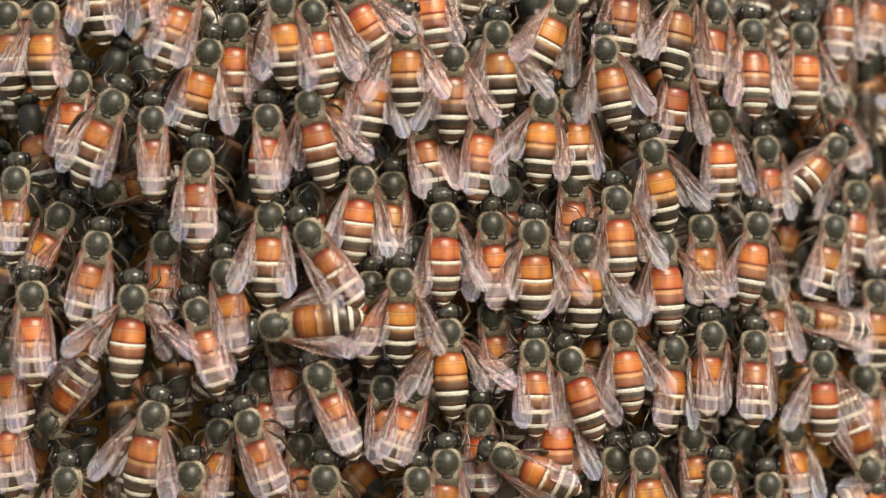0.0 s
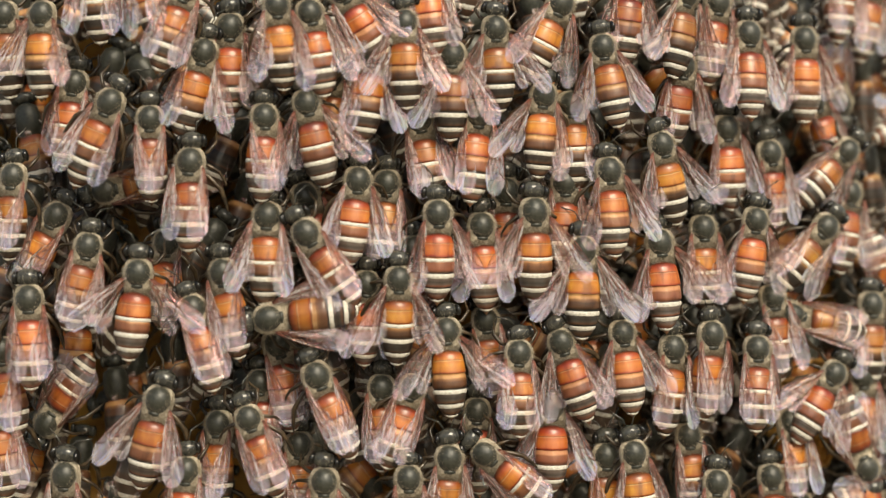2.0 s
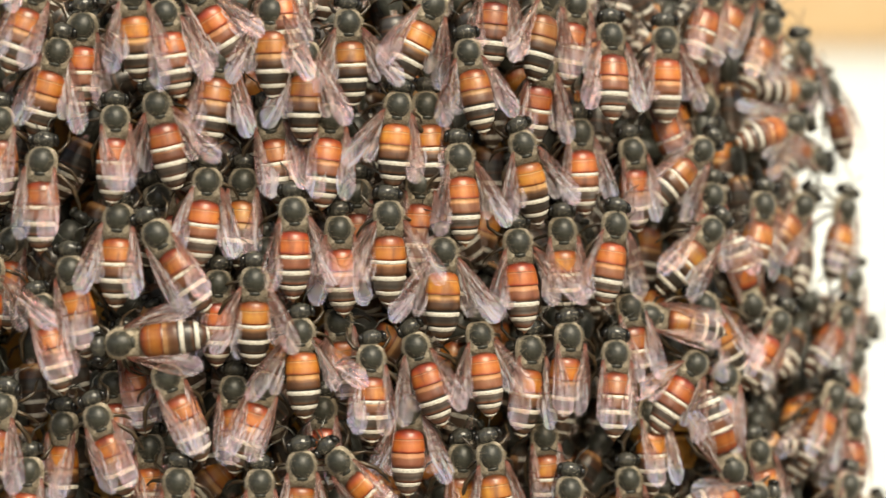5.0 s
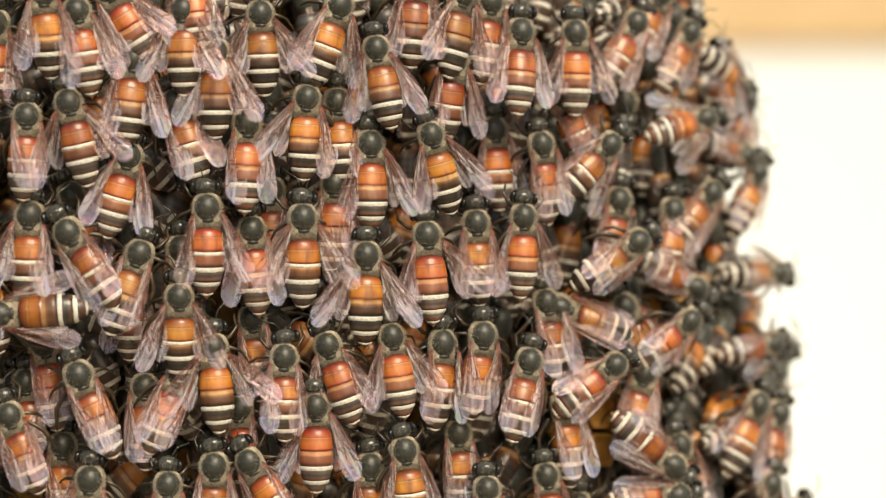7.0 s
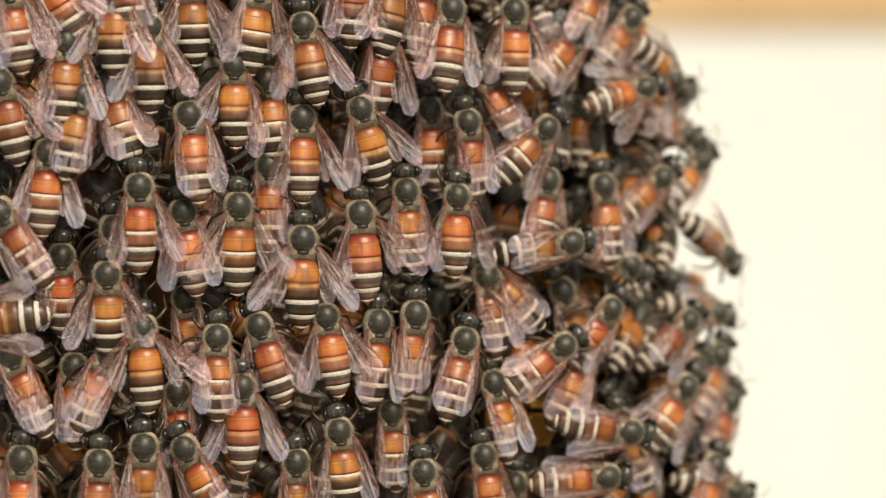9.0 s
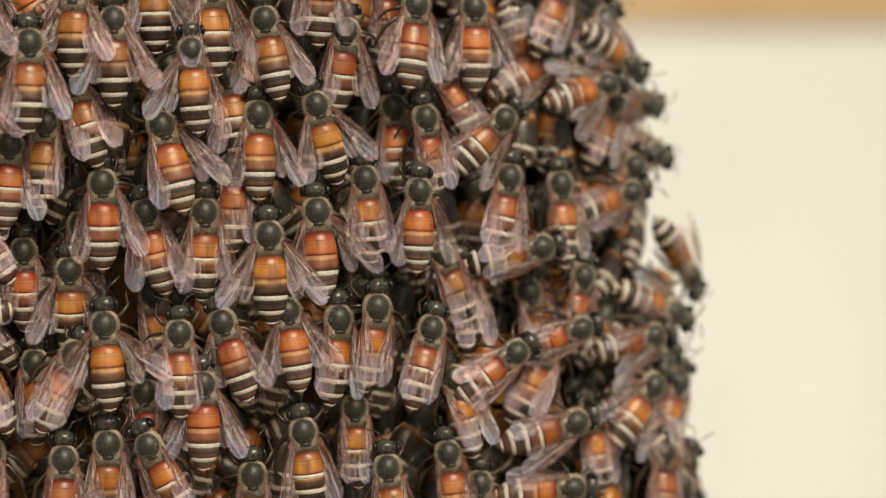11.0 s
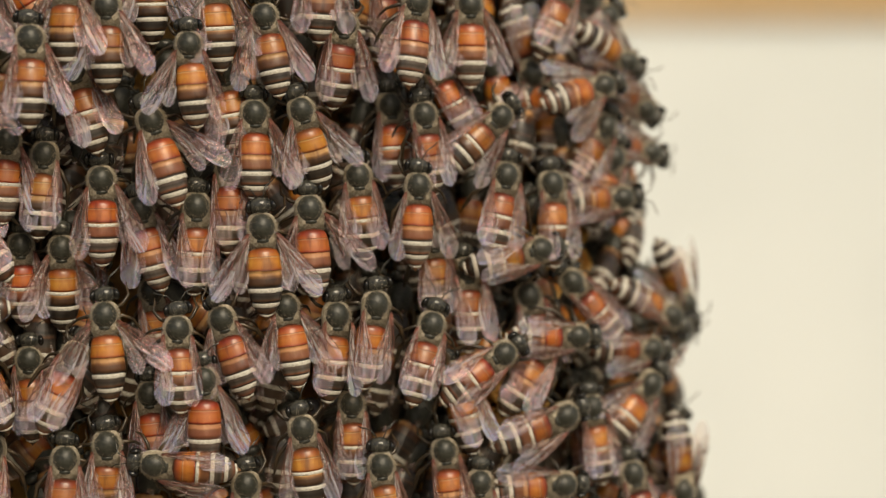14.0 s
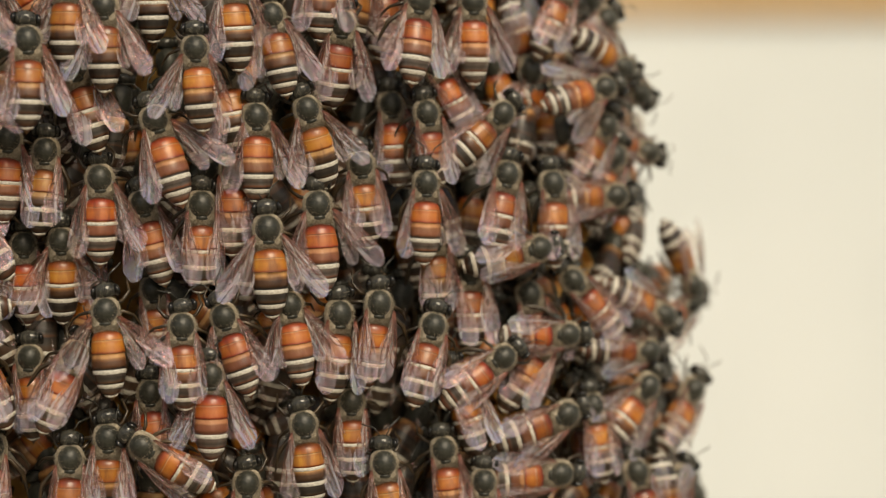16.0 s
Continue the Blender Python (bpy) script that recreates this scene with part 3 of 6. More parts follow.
    me.polygons.foreach_set("material_index", slots)
    me.attributes.new("along", "FLOAT", "POINT").data.foreach_set("value", np.concatenate(along))
    me.shade_smooth()
    tagged(new("inner_bees", me), "inner layer of crowded dark and orange honeybees", "bees", kind="stuff")


deep_bees()

# ---- the outer bees ----
bee_001 = worker_bee(on_cluster(33.6, 20.39, 12, 0.4, 4, -6), 0.3)
bee_002 = worker_bee(on_cluster(30.17, 19.85, 0, 0.5, 7, -2), 0.4)
bee_003 = worker_bee(on_cluster(-1.16, 19.45, -3, 0.3, 7, 1), 0.6)
bee_004 = worker_bee(on_cluster(13.23, 19.44, 5, 0.3, 9, 0), 0.7)
bee_005 = worker_bee(on_cluster(-24.37, 20.43, 0, 0.2, 4, 2), 0.5)
bee_006 = worker_bee(on_cluster(17.42, 18.53, 15, 0.1, 6, 23), 0.8)
bee_007 = worker_bee(on_cluster(-21.15, 20.16, -14, 0.2, 9, -10), 0.5)
bee_008 = worker_bee(on_cluster(-6.93, 18.15, -35, 0.2, 3, 1), 0.7)
bee_009 = worker_bee(on_cluster(-17.79, 18.07, 20, 0, 7, 6), 0.3)
bee_010 = worker_bee(on_cluster(37.01, 17.85, 25, 0.2, 8, -6), 0.3)
bee_011 = worker_bee(on_cluster(8.6, 17.61, 22, 0.1, 7, 11), 0.8)
bee_012 = worker_bee(on_cluster(19.98, 17.49, 5, 0.5, 7, 5), 0.3)
bee_013 = worker_bee(on_cluster(-11.33, 17.1, -2, -0.3, 4, 14), 0.8)
bee_014 = worker_bee(on_cluster(-30.88, 16.52, 0, 0.2, 6, 3), 1.0)
bee_015 = worker_bee(on_cluster(-9.16, 16.5, -12, 0, 8, 8), 0.8)
bee_016 = worker_bee(on_cluster(-28.02, 16.44, 0, 0, 9, -8), 1.0)
bee_017 = worker_bee(on_cluster(39.66, 16.09, -10, 0.4, 5, 2), 0.3)
bee_018 = worker_bee(on_cluster(26.88, 15.85, -1, 0, 9, -7), 1.0)
bee_019 = worker_bee(on_cluster(22.7, 15.84, 2, 0, 9, 3), (1.1, 0.8))
bee_020 = worker_bee(on_cluster(-14.79, 15.67, 0, 0.9, 4, 2), 0.4)
bee_021 = worker_bee(on_cluster(-2.63, 15.37, 0, 0, 10, -9), 1.2)
bee_022 = worker_bee(on_cluster(3.85, 15.18, -1, 0, 4, 4), 1.1)
bee_023 = worker_bee(on_cluster(11.59, 14.22, -6, 0, 6, -5), 1.1)
bee_024 = worker_bee(on_cluster(40.52, 13.92, 85, 0.4, 7, 4), 0.6)
bee_025 = worker_bee(on_cluster(-16.59, 13.8, 12, 0.5, 7, 9), 0.7)
bee_026 = worker_bee(on_cluster(0.72, 13.51, 0, 0.1, 9, -6), 1.0)
bee_027 = worker_bee(on_cluster(-4.83, 13.42, 3, 0.4, 9, 10), 0.7)
bee_028 = worker_bee(on_cluster(17.12, 13.21, 4, 0.4, 3, -1), 0.6)
bee_029 = worker_bee(on_cluster(42.16, 13.01, -20, 0.4, 9, 15), 0.2)
bee_030 = worker_bee(on_cluster(-7.81, 12.12, -5, 1.1, 7, -3), 0.3)
bee_031 = worker_bee(on_cluster(-26.02, 11.7, 10, 0.9, 8, 3), 0.5)
bee_032 = worker_bee(on_cluster(30.96, 11.3, 165, 2.2, 7, 13), 0.3)
bee_033 = worker_bee(on_cluster(29.51, 11.01, -20, 1.1, 4, 13), 0.3)
bee_034 = worker_bee(on_cluster(9.43, 10.45, 0, 0.9, 10, 5), 0.5)
bee_035 = worker_bee(on_cluster(7.17, 10.31, 8, 0.1, 3, 2), (1.5, 0.8))
bee_036 = worker_bee(on_cluster(-23.17, 10.16, 22, 0, 3, -7), 0.8)
bee_037 = worker_bee(on_cluster(-9.36, 10.15, -14, 0, 4, 2), 1.3)
bee_038 = worker_bee(on_cluster(38.32, 10.04, 75, -0.2, 2, -14), 1.1)
bee_039 = worker_bee(on_cluster(2.74, 9.5, 3, 0.5, 7, 11), 0.4)
bee_040 = worker_bee(on_cluster(20.26, 9.21, -3, 0.9, 5, 3), 0.7)
bee_041 = worker_bee(on_cluster(-12.34, 9.17, -2, 0.1, 9, 8), 0.1)
bee_042 = worker_bee(on_cluster(-1.57, 9.11, -12, 0.9, 10, -1), 0.5)
bee_043 = worker_bee(on_cluster(-20.38, 9.04, 0, 0, 4, 8), 0.1)
bee_044 = worker_bee(on_cluster(29.34, 7.58, 42, 0, 2, 4), 0.9)
bee_045 = worker_bee(on_cluster(41.41, 7.44, 100, 1.6, 4, -8), 0.2)
bee_046 = worker_bee(on_cluster(23.93, 7.38, -8, 0.6, 3, 5), 0.3)
bee_047 = worker_bee(on_cluster(15.11, 6.97, -14, 0, 2, 4), (0.9, 1.3))
bee_048 = worker_bee(on_cluster(-17.11, 5.98, 3, 0, 10, -4), 0.4)
bee_049 = worker_bee(on_cluster(-30.17, 4.83, 2, 0.1, 9, -6), 0.2)
bee_050 = worker_bee(on_cluster(-5.73, 4.82, 3, 0.2, 6, 5), 0.9)
bee_051 = worker_bee(on_cluster(9.41, 4.73, -1, 0.8, 7, -7), 0.3)
bee_052 = worker_bee(on_cluster(-3.6, 4.49, 0, 1.3, 7, -5), 0.3)
bee_053 = worker_bee(on_cluster(-23.95, 4.17, -100, 1.6, 10, -7), 0.1)
bee_054 = worker_bee(on_cluster(31.4, 4.12, 8, 0.7, 8, 0), 0.3)
bee_055 = worker_bee(on_cluster(4.65, 4.12, 0, 1.4, 4, -6), 0.2)
bee_056 = worker_bee(on_cluster(-9.66, 3.68, -20, 1.5, 6, 18), 0.2)
bee_057 = worker_bee(on_cluster(12.4, 3.48, -5, 0, 6, 7), 1.0)
bee_058 = worker_bee(on_cluster(35.83, 3.44, 12, 0.4, 7, 1), 0.3)
bee_059 = worker_bee(on_cluster(43.33, 3.33, 15, 0.2, 2, -7), 0.3)
bee_060 = worker_bee(on_cluster(39.42, 3.13, 40, 0.3, 2, -7), 0.4)
bee_061 = worker_bee(on_cluster(-27.49, 2.25, 25, 1.4, 7, -10), 0.2)
bee_062 = worker_bee(on_cluster(0.04, 2.24, -4, 0.1, 5, 2), 1.0)
bee_063 = worker_bee(on_cluster(-12.16, 2.22, 3, 0.2, 8, 0), 0.6)
bee_064 = worker_bee(on_cluster(23.03, 1.7, 7, 0, 2, -1), 0.9)
bee_065 = worker_bee(on_cluster(3.48, 1.66, 0, 0.8, 7, 5), 0.6)
bee_066 = worker_bee(on_cluster(29.19, 1.52, 15, 0.1, 6, -1), 0.6)
bee_067 = worker_bee(on_cluster(18.97, 1.49, -2, 0.6, 7, -3), 0.3)
bee_068 = worker_bee(on_cluster(6.46, 1.04, -2, 0, 5, 6), 1.4)
bee_069 = worker_bee(on_cluster(-9.35, 1.03, -32, -0.1, 5, -5), 0.3)
bee_070 = worker_bee(on_cluster(-19.81, 0.24, 3, 1.5, 5, -3), 0.2)
bee_071 = worker_bee(on_cluster(-24.39, 0.24, 10, 0.3, 8, 9), 0.5)
bee_072 = worker_bee(on_cluster(15.87, 0.16, -5, 0.3, 8, 2), (0.9, 1.5))
bee_073 = worker_bee(on_cluster(10.14, 0.04, 1, 0.1, 4, 2), 1.2)
bee_074 = worker_bee(on_cluster(-1.99, -0.16, 0, 1.6, 4, 12), 0.2)
bee_075 = worker_bee(on_cluster(-15.25, -1.75, -8, 0.2, 3, -10), 0.3)
bee_076 = worker_bee(on_cluster(-2.94, -2.35, 0, 0, 3, 4), 1.1)
bee_077 = worker_bee(on_cluster(43.95, -2.42, 15, 0.3, 5, -7), 0.3)
bee_078 = worker_bee(on_cluster(-5.18, -2.57, 4, 0.8, 6, 11), 0.6)
bee_079 = worker_bee(on_cluster(24.1, -3.1, -8, 0.7, 9, 3), 0.3)
bee_080 = worker_bee(on_cluster(-28.98, -3.35, -3, 0.1, 7, 6), 0.2)
bee_081 = worker_bee(on_cluster(32.74, -3.38, 0, 0.2, 9, -5), 0.5)
bee_082 = worker_bee(on_cluster(-21.74, -3.52, 2, -0.1, 3, 2), 1.6)
bee_083 = worker_bee(on_cluster(34.31, -4.22, 160, 0.8, 6, 5), 0.3)
bee_084 = worker_bee(on_cluster(-17.24, -4.45, -18, 0.2, 9, 12), 0.3)
bee_085 = worker_bee(on_cluster(3.5, -4.85, -10, 1.4, 3, -2), 0.2)
bee_086 = worker_bee(on_cluster(26.16, -5, -75, 0.6, 7, 12), 0.4)
bee_087 = worker_bee(on_cluster(42.88, -5.08, 35, 0.1, 8, -2), 0.6)
bee_088 = worker_bee(on_cluster(-11.83, -5.38, -97, -0.1, 4, 3), (0.9, 0.9))
bee_089 = worker_bee(on_cluster(0.36, -5.96, 0, 0.2, 8, -1), 1.7)
bee_090 = worker_bee(on_cluster(12.83, -6.05, -6, 0.2, 5, 6), 1.2)
bee_091 = worker_bee(on_cluster(45.26, -6.19, 100, 1.6, 5, -13), 0.3)
bee_092 = worker_bee(on_cluster(19.45, -6.32, 0, 0.1, 3, 8), 0.2)
bee_093 = worker_bee(on_cluster(-11.65, -6.89, -15, 1.3, 2, 14), 0.2)
bee_094 = worker_bee(on_cluster(22.78, -6.99, 2, 0.1, 10, -5), 0.2)
bee_095 = worker_bee(on_cluster(16.65, -7.34, 2, 0.5, 5, 15), 0.5)
bee_096 = worker_bee(on_cluster(-30.89, -7.34, -5, 0.6, 4, -5), 0.2)
bee_097 = worker_bee(on_cluster(6.47, -7.39, 4, 0.1, 8, 5), 0.5)
bee_098 = worker_bee(on_cluster(9.13, -8.04, -18, 0.3, 6, -9), 0.8)
bee_099 = worker_bee(on_cluster(28.09, -8.54, 3, 0, 4, -3), 1.1)
bee_100 = worker_bee(on_cluster(37.82, -8.6, 32, 0.1, 3, 4), 0.3)
bee_101 = worker_bee(on_cluster(43.63, -8.75, 25, 0.4, 7, -3), 0.3)
bee_102 = worker_bee(on_cluster(-8.69, -9, -20, 0, 2, 12), 0.2)
bee_103 = worker_bee(on_cluster(-12.89, -9.66, -4, 1.5, 9, -6), 0.2)
bee_104 = worker_bee(on_cluster(31.78, -9.76, -8, 0.5, 9, -15), 0.4)
bee_105 = worker_bee(on_cluster(-1.97, -10, 20, 0.7, 9, -1), 0.3)
bee_106 = worker_bee(on_cluster(-4.2, -10.06, 3, 1.3, 8, -1), 0.2)
bee_107 = worker_bee(on_cluster(8.14, -11.3, -4, 0.6, 3, -3), 1.0)
bee_108 = worker_bee(on_cluster(-31.34, -11.55, -8, 0.8, 6, 10), 0.3)
bee_109 = worker_bee(on_cluster(41.44, -11.63, 25, 0.2, 5, 9), 0.5)
bee_110 = worker_bee(on_cluster(-20.29, -11.73, 15, 0, 5, -4), 0.9)
bee_111 = worker_bee(on_cluster(31.67, -12.04, -6, 2, 4, 5), 0.2)
bee_112 = worker_bee(on_cluster(2.68, -12.15, 0, 1.3, 8, -6), 0.3)
bee_113 = worker_bee(on_cluster(-13.63, -12.24, -18, 0, 5, 3), 0.2)
bee_114 = worker_bee(on_cluster(-28.37, -12.65, 215, 2, 9, 8), 0.4)
bee_115 = worker_bee(on_cluster(40.65, -12.7, 30, 1.2, 3, 4), 0.95)
bee_116 = worker_bee(on_cluster(-15.91, -13.12, -3, 1.3, 8, -15), 0.1)
bee_117 = worker_bee(on_cluster(25.9, -13.63, -5, 1, 9, 10), 0.3)
bee_118 = worker_bee(on_cluster(43.11, -13.79, 10, 0.3, 9, 0), 0.3)
bee_119 = worker_bee(on_cluster(18.25, -13.83, -4, 1.1, 2, -1), 0.3)
bee_120 = worker_bee(on_cluster(-10.19, -14.2, 0, 1.5, 6, 5), 0.2)
bee_121 = worker_bee(on_cluster(4.37, -14.78, -62, 0.1, 5, -12), 0.5)
bee_122 = worker_bee(on_cluster(0.24, -15.15, 0, 0.2, 2, 2), 0.5)
bee_123 = worker_bee(on_cluster(14.45, -15.18, -8, 0.1, 2, 3), 0.9)
bee_124 = worker_bee(on_cluster(12.51, -15.29, 0, 0.9, 3, 3), 0.3)
bee_125 = worker_bee(on_cluster(35.37, -15.96, -10, 0.7, 10, 2), 0.3)
bee_126 = worker_bee(on_cluster(-17.81, -16.03, 0, 0.5, 6, -2), 0.4)
bee_127 = worker_bee(on_cluster(-8.3, -16.24, 0, 0.1, 5, -3), 0.3)
bee_128 = worker_bee(on_cluster(-1.75, -16.38, 0, 0.1, 7, 6), 0.4)
bee_129 = worker_bee(on_cluster(20.16, -16.38, 3, 0.2, 7, -3), 0.4)
bee_130 = worker_bee(on_cluster(31.82, -16.45, 155, 0.1, 5, 3), 0.5)
bee_131 = worker_bee(on_cluster(-26.62, -16.47, 0, 0.6, 3, -10), 0.4)
bee_132 = worker_bee(on_cluster(24.06, -17.5, -5, 0.9, 5, -4), 0.3)
bee_133 = worker_bee(on_cluster(34.34, -18.2, 80, 0.1, 3, 3), 0.6)
bee_134 = worker_bee(on_cluster(42.43, -18.53, 20, 0.3, 7, 6), 0.3)
bee_135 = worker_bee(on_cluster(27.07, -19.38, 2, 1.8, 8, -9), 0.4)
bee_136 = worker_bee(on_cluster(44.93, -21.06, 60, 1.5, 7, 9), 0.3)


def flick(bee, moments):
    """The bee throws up its abdomen and wings for a moment, as bees do when the cluster shimmers."""
    for piece in [o for o in bee.children if "wing" in o.name or "abdomen" in o.name]:
        rest = piece.matrix_basis.copy()
        high = rest @ pose(0, 0, 0, -38 if "wing" in piece.name else -26, 0, 0)
        rows = [(0, rest)]
        for t in moments:
            rows += [(t - 0.08, rest), (t, high), (t + 0.12, rest)]
        walk(piece, rows + [(16, rest)])


def move_wings(bee, rows):
    """Opens or folds a bee's wings: rows of seconds, left spread, right spread."""
    for fore, back, wing_set in WINGS[bee.name]:
        keys = [(t, wing_poses(right if wing_set[0] > 0 else left, wing_set)) for t, left, right in rows]
        walk(fore, [(t, p[0]) for t, p in keys])
        walk(back, [(t, p[1]) for t, p in keys])


def motions():
    """Bees shift, turn and climb over one another."""
    walk(bee_001, [(0, on_cluster(33.6, 20.39, 12, 0.4, 4, -6)), (2.5, on_cluster(33.24, 20.31, 12, 0.4, 4, -6)), (3, on_cluster(32.81, 20.37, 12, 0.4, 4, -6)), (3.5, on_cluster(32.53, 20.43, 18, 0.37, 4, -6)), (4.5, on_cluster(34.05, 19.97, 30, 0.3, 4, -6)), (5.2, on_cluster(33.74, 19.83, 30, 0.3, 4, -6)), (11.8, on_cluster(33.61, 18.27, 25, 0.3, 4, -6)), (13.5, on_cluster(33.99, 18.14, 25, 0.3, 4, -6)), (16, on_cluster(33.82, 18.01, 25, 0.3, 4, -6))])
    walk(bee_002, [(0, on_cluster(30.17, 19.85, 0, 0.5, 7, -2)), (0.5, on_cluster(30.3, 20.77, 0, 0.5, 7, -2)), (1.5, on_cluster(30.52, 21.87, 0, 0.5, 7, -2)), (9.7, on_cluster(32.29, 14.16, 45.92, 0.76, 7, -2)), (11.8, on_cluster(32.89, 12.34, 57.68, 2.13, 7, -2)), (14, on_cluster(33.36, 10.27, 70, 2.2, 7, -2)), (16, on_cluster(33.36, 10.27, 70, 2.2, 7, -2))])
    walk(bee_003, [(0, on_cluster(-1.16, 19.45, -3, 0.3, 7, 1)), (9.7, on_cluster(-1.16, 19.45, -3, 0.3, 7, 1)), (11.8, on_cluster(-1.16, 19.45, -3, 1.8, 7, 1)), (16, on_cluster(-1.16, 19.45, -3, 1.8, 7, 1))])
    walk(bee_004, [(0, on_cluster(13.23, 19.44, 5, 0.3, 9, 0)), (14, on_cluster(15.68, 19.16, 0, 0.3, 9, 0)), (16, on_cluster(15.68, 19.16, 0, 0.3, 9, 0))])
    walk(bee_005, [(0, on_cluster(-24.37, 20.43, 0, 0.2, 4, 2)), (16, on_cluster(-24.37, 20.43, 0, 0.2, 4, 2))])
    walk(bee_006, [(0, on_cluster(17.42, 18.53, 15, 0.1, 6, 23)), (5, on_cluster(18.23, 18.42, 15, 0.1, 6, 23)), (9.7, on_cluster(18.25, 18.43, 15, 0.1, 6, 23)), (11.8, on_cluster(18.25, 18.43, 15, 1.6, 6, 23)), (16, on_cluster(18.25, 18.43, 15, 1.6, 6, 23))])
    walk(bee_007, [(0, on_cluster(-21.15, 20.16, -14, 0.2, 9, -10)), (1.5, on_cluster(-21.2, 20.08, -14, 0.2, 9, -10)), (3, on_cluster(-21.12, 20.3, -14, 0.2, 9, -10)), (3.5, on_cluster(-21.12, 20.52, -14, 0.2, 9, -10)), (4.5, on_cluster(-20.77, 21.49, -14, 0.2, 9, -10)), (16, on_cluster(-20.77, 21.49, -14, 0.2, 9, -10))])
    walk(bee_008, [(0, on_cluster(-6.93, 18.15, -35, 0.2, 3, 1)), (4, on_cluster(-7.03, 17.99, -35, 0.2, 3, 1)), (5.2, on_cluster(-6.81, 18.09, -35, 0.2, 3, 1)), (9.7, on_cluster(-6.81, 18.09, -35, 0.2, 3, 1)), (11.8, on_cluster(-6.81, 18.09, -35, 1.7, 3, 1)), (16, on_cluster(-6.81, 18.09, -35, 1.7, 3, 1))])
    walk(bee_010, [(0, on_cluster(37.01, 17.85, 25, 0.2, 8, -6)), (4, on_cluster(37.01, 17.85, 25, 0.2, 8, -6)), (5.2, on_cluster(36.15, 17.53, 26, 0.2, 8, -6)), (9.7, on_cluster(36.61, 16.32, 41.88, 0.27, 8, -6)), (11.8, on_cluster(37.56, 16.36, 49.29, 1.6, 8, -6)), (12, on_cluster(37.58, 16.3, 50, 1.6, 8, -6)), (14, on_cluster(37.66, 16.41, 50, 1.6, 8, -6)), (16, on_cluster(37.38, 16.02, 50, 1.6, 8, -6))])
    walk(bee_011, [(0, on_cluster(8.6, 17.61, 22, 0.1, 7, 11)), (2.5, on_cluster(8.56, 17.39, 22, 0.1, 7, 11)), (4, on_cluster(9.43, 17.25, 22, 0.1, 7, 11)), (5, on_cluster(9.88, 17.46, 22, 0.1, 7, 11)), (12, on_cluster(7.58, 16.72, -8, 0.2, 7, 11)), (14.5, on_cluster(8.34, 16.93, -8, 0.2, 7, 11)), (15.5, on_cluster(9.08, 16.8, -8, 0.2, 7, 11)), (16, on_cluster(9.23, 16.83, -8, 0.2, 7, 11))])
    walk(bee_012, [(0, on_cluster(19.98, 17.49, 5, 0.5, 7, 5)), (1, on_cluster(20.37, 18.02, 5, 0.5, 7, 5)), (9.7, on_cluster(20.37, 18.02, 5, 0.5, 7, 5)), (11.8, on_cluster(20.37, 18.02, 5, 2, 7, 5)), (16, on_cluster(20.37, 18.02, 5, 2, 7, 5))])
    walk(bee_013, [(0, on_cluster(-11.33, 17.1, -2, -0.3, 4, 14)), (1, on_cluster(-11.39, 16.91, -2, -0.3, 4, 14)), (3.5, on_cluster(-11.51, 17.2, -2, -0.3, 4, 14)), (5.2, on_cluster(-11.06, 17.7, -2, -0.3, 4, 14)), (16, on_cluster(-11.06, 17.7, -2, -0.3, 4, 14))])
    walk(bee_015, [(0, on_cluster(-9.16, 16.5, -12, 0, 8, 8)), (4, on_cluster(-9.08, 16.45, -12, 0, 8, 8)), (5.2, on_cluster(-8.82, 16.56, -12, 0, 8, 8)), (16, on_cluster(-8.82, 16.56, -12, 0, 8, 8))])
    walk(bee_017, [(0, on_cluster(39.66, 16.09, -10, 0.4, 5, 2)), (5, on_cluster(39.66, 16.09, -10, 0.4, 5, 2)), (14, on_cluster(37.14, 7.4, 30, 0.8, 5, 2)), (16, on_cluster(37.14, 7.4, 30, 0.8, 5, 2))])
    walk(bee_018, [(0, on_cluster(26.88, 15.85, -1, 0, 9, -7)), (2.5, on_cluster(27.2, 15.47, -1, 0, 9, -7)), (4.5, on_cluster(27.31, 15.56, -1, 0, 9, -7)), (7.3, on_cluster(26.71, 15.98, -1, 0, 9, -7)), (8, on_cluster(27.07, 16.03, -1, 0, 9, -7)), (13, on_cluster(26.41, 16.01, -2, 0, 9, -7)), (16, on_cluster(26.59, 16.15, -2, 0, 9, -7))])
    walk(bee_019, [(0, on_cluster(22.7, 15.84, 2, 0, 9, 3)), (1, on_cluster(22.54, 15.75, 2, 0, 9, 3)), (4.5, on_cluster(23.03, 15.66, 2, 0, 9, 3)), (9, on_cluster(22.3, 15.97, 8, 0, 9, 3)), (16, on_cluster(22.61, 16.02, 8, 0, 9, 3))])
    walk(bee_020, [(0, on_cluster(-14.79, 15.67, 0, 0.9, 4, 2)), (4, on_cluster(-14.94, 15.59, 0, 0.9, 4, 2)), (5.2, on_cluster(-14.86, 15.8, 0, 0.9, 4, 2)), (16, on_cluster(-14.86, 15.8, 0, 0.9, 4, 2))])
    walk(bee_021, [(0, on_cluster(-2.63, 15.37, 0, 0, 10, -9)), (1, on_cluster(-2.65, 15.51, 0, 0, 10, -9)), (5.2, on_cluster(-1.44, 16.77, 0, 0.01, 10, -9)), (12.5, on_cluster(-1.9, 16.35, 2, 0.2, 10, -9)), (13.5, on_cluster(-2.1, 16.62, 2, 0.2, 10, -9)), (16, on_cluster(-2.12, 16.65, 2, 0.2, 10, -9))])
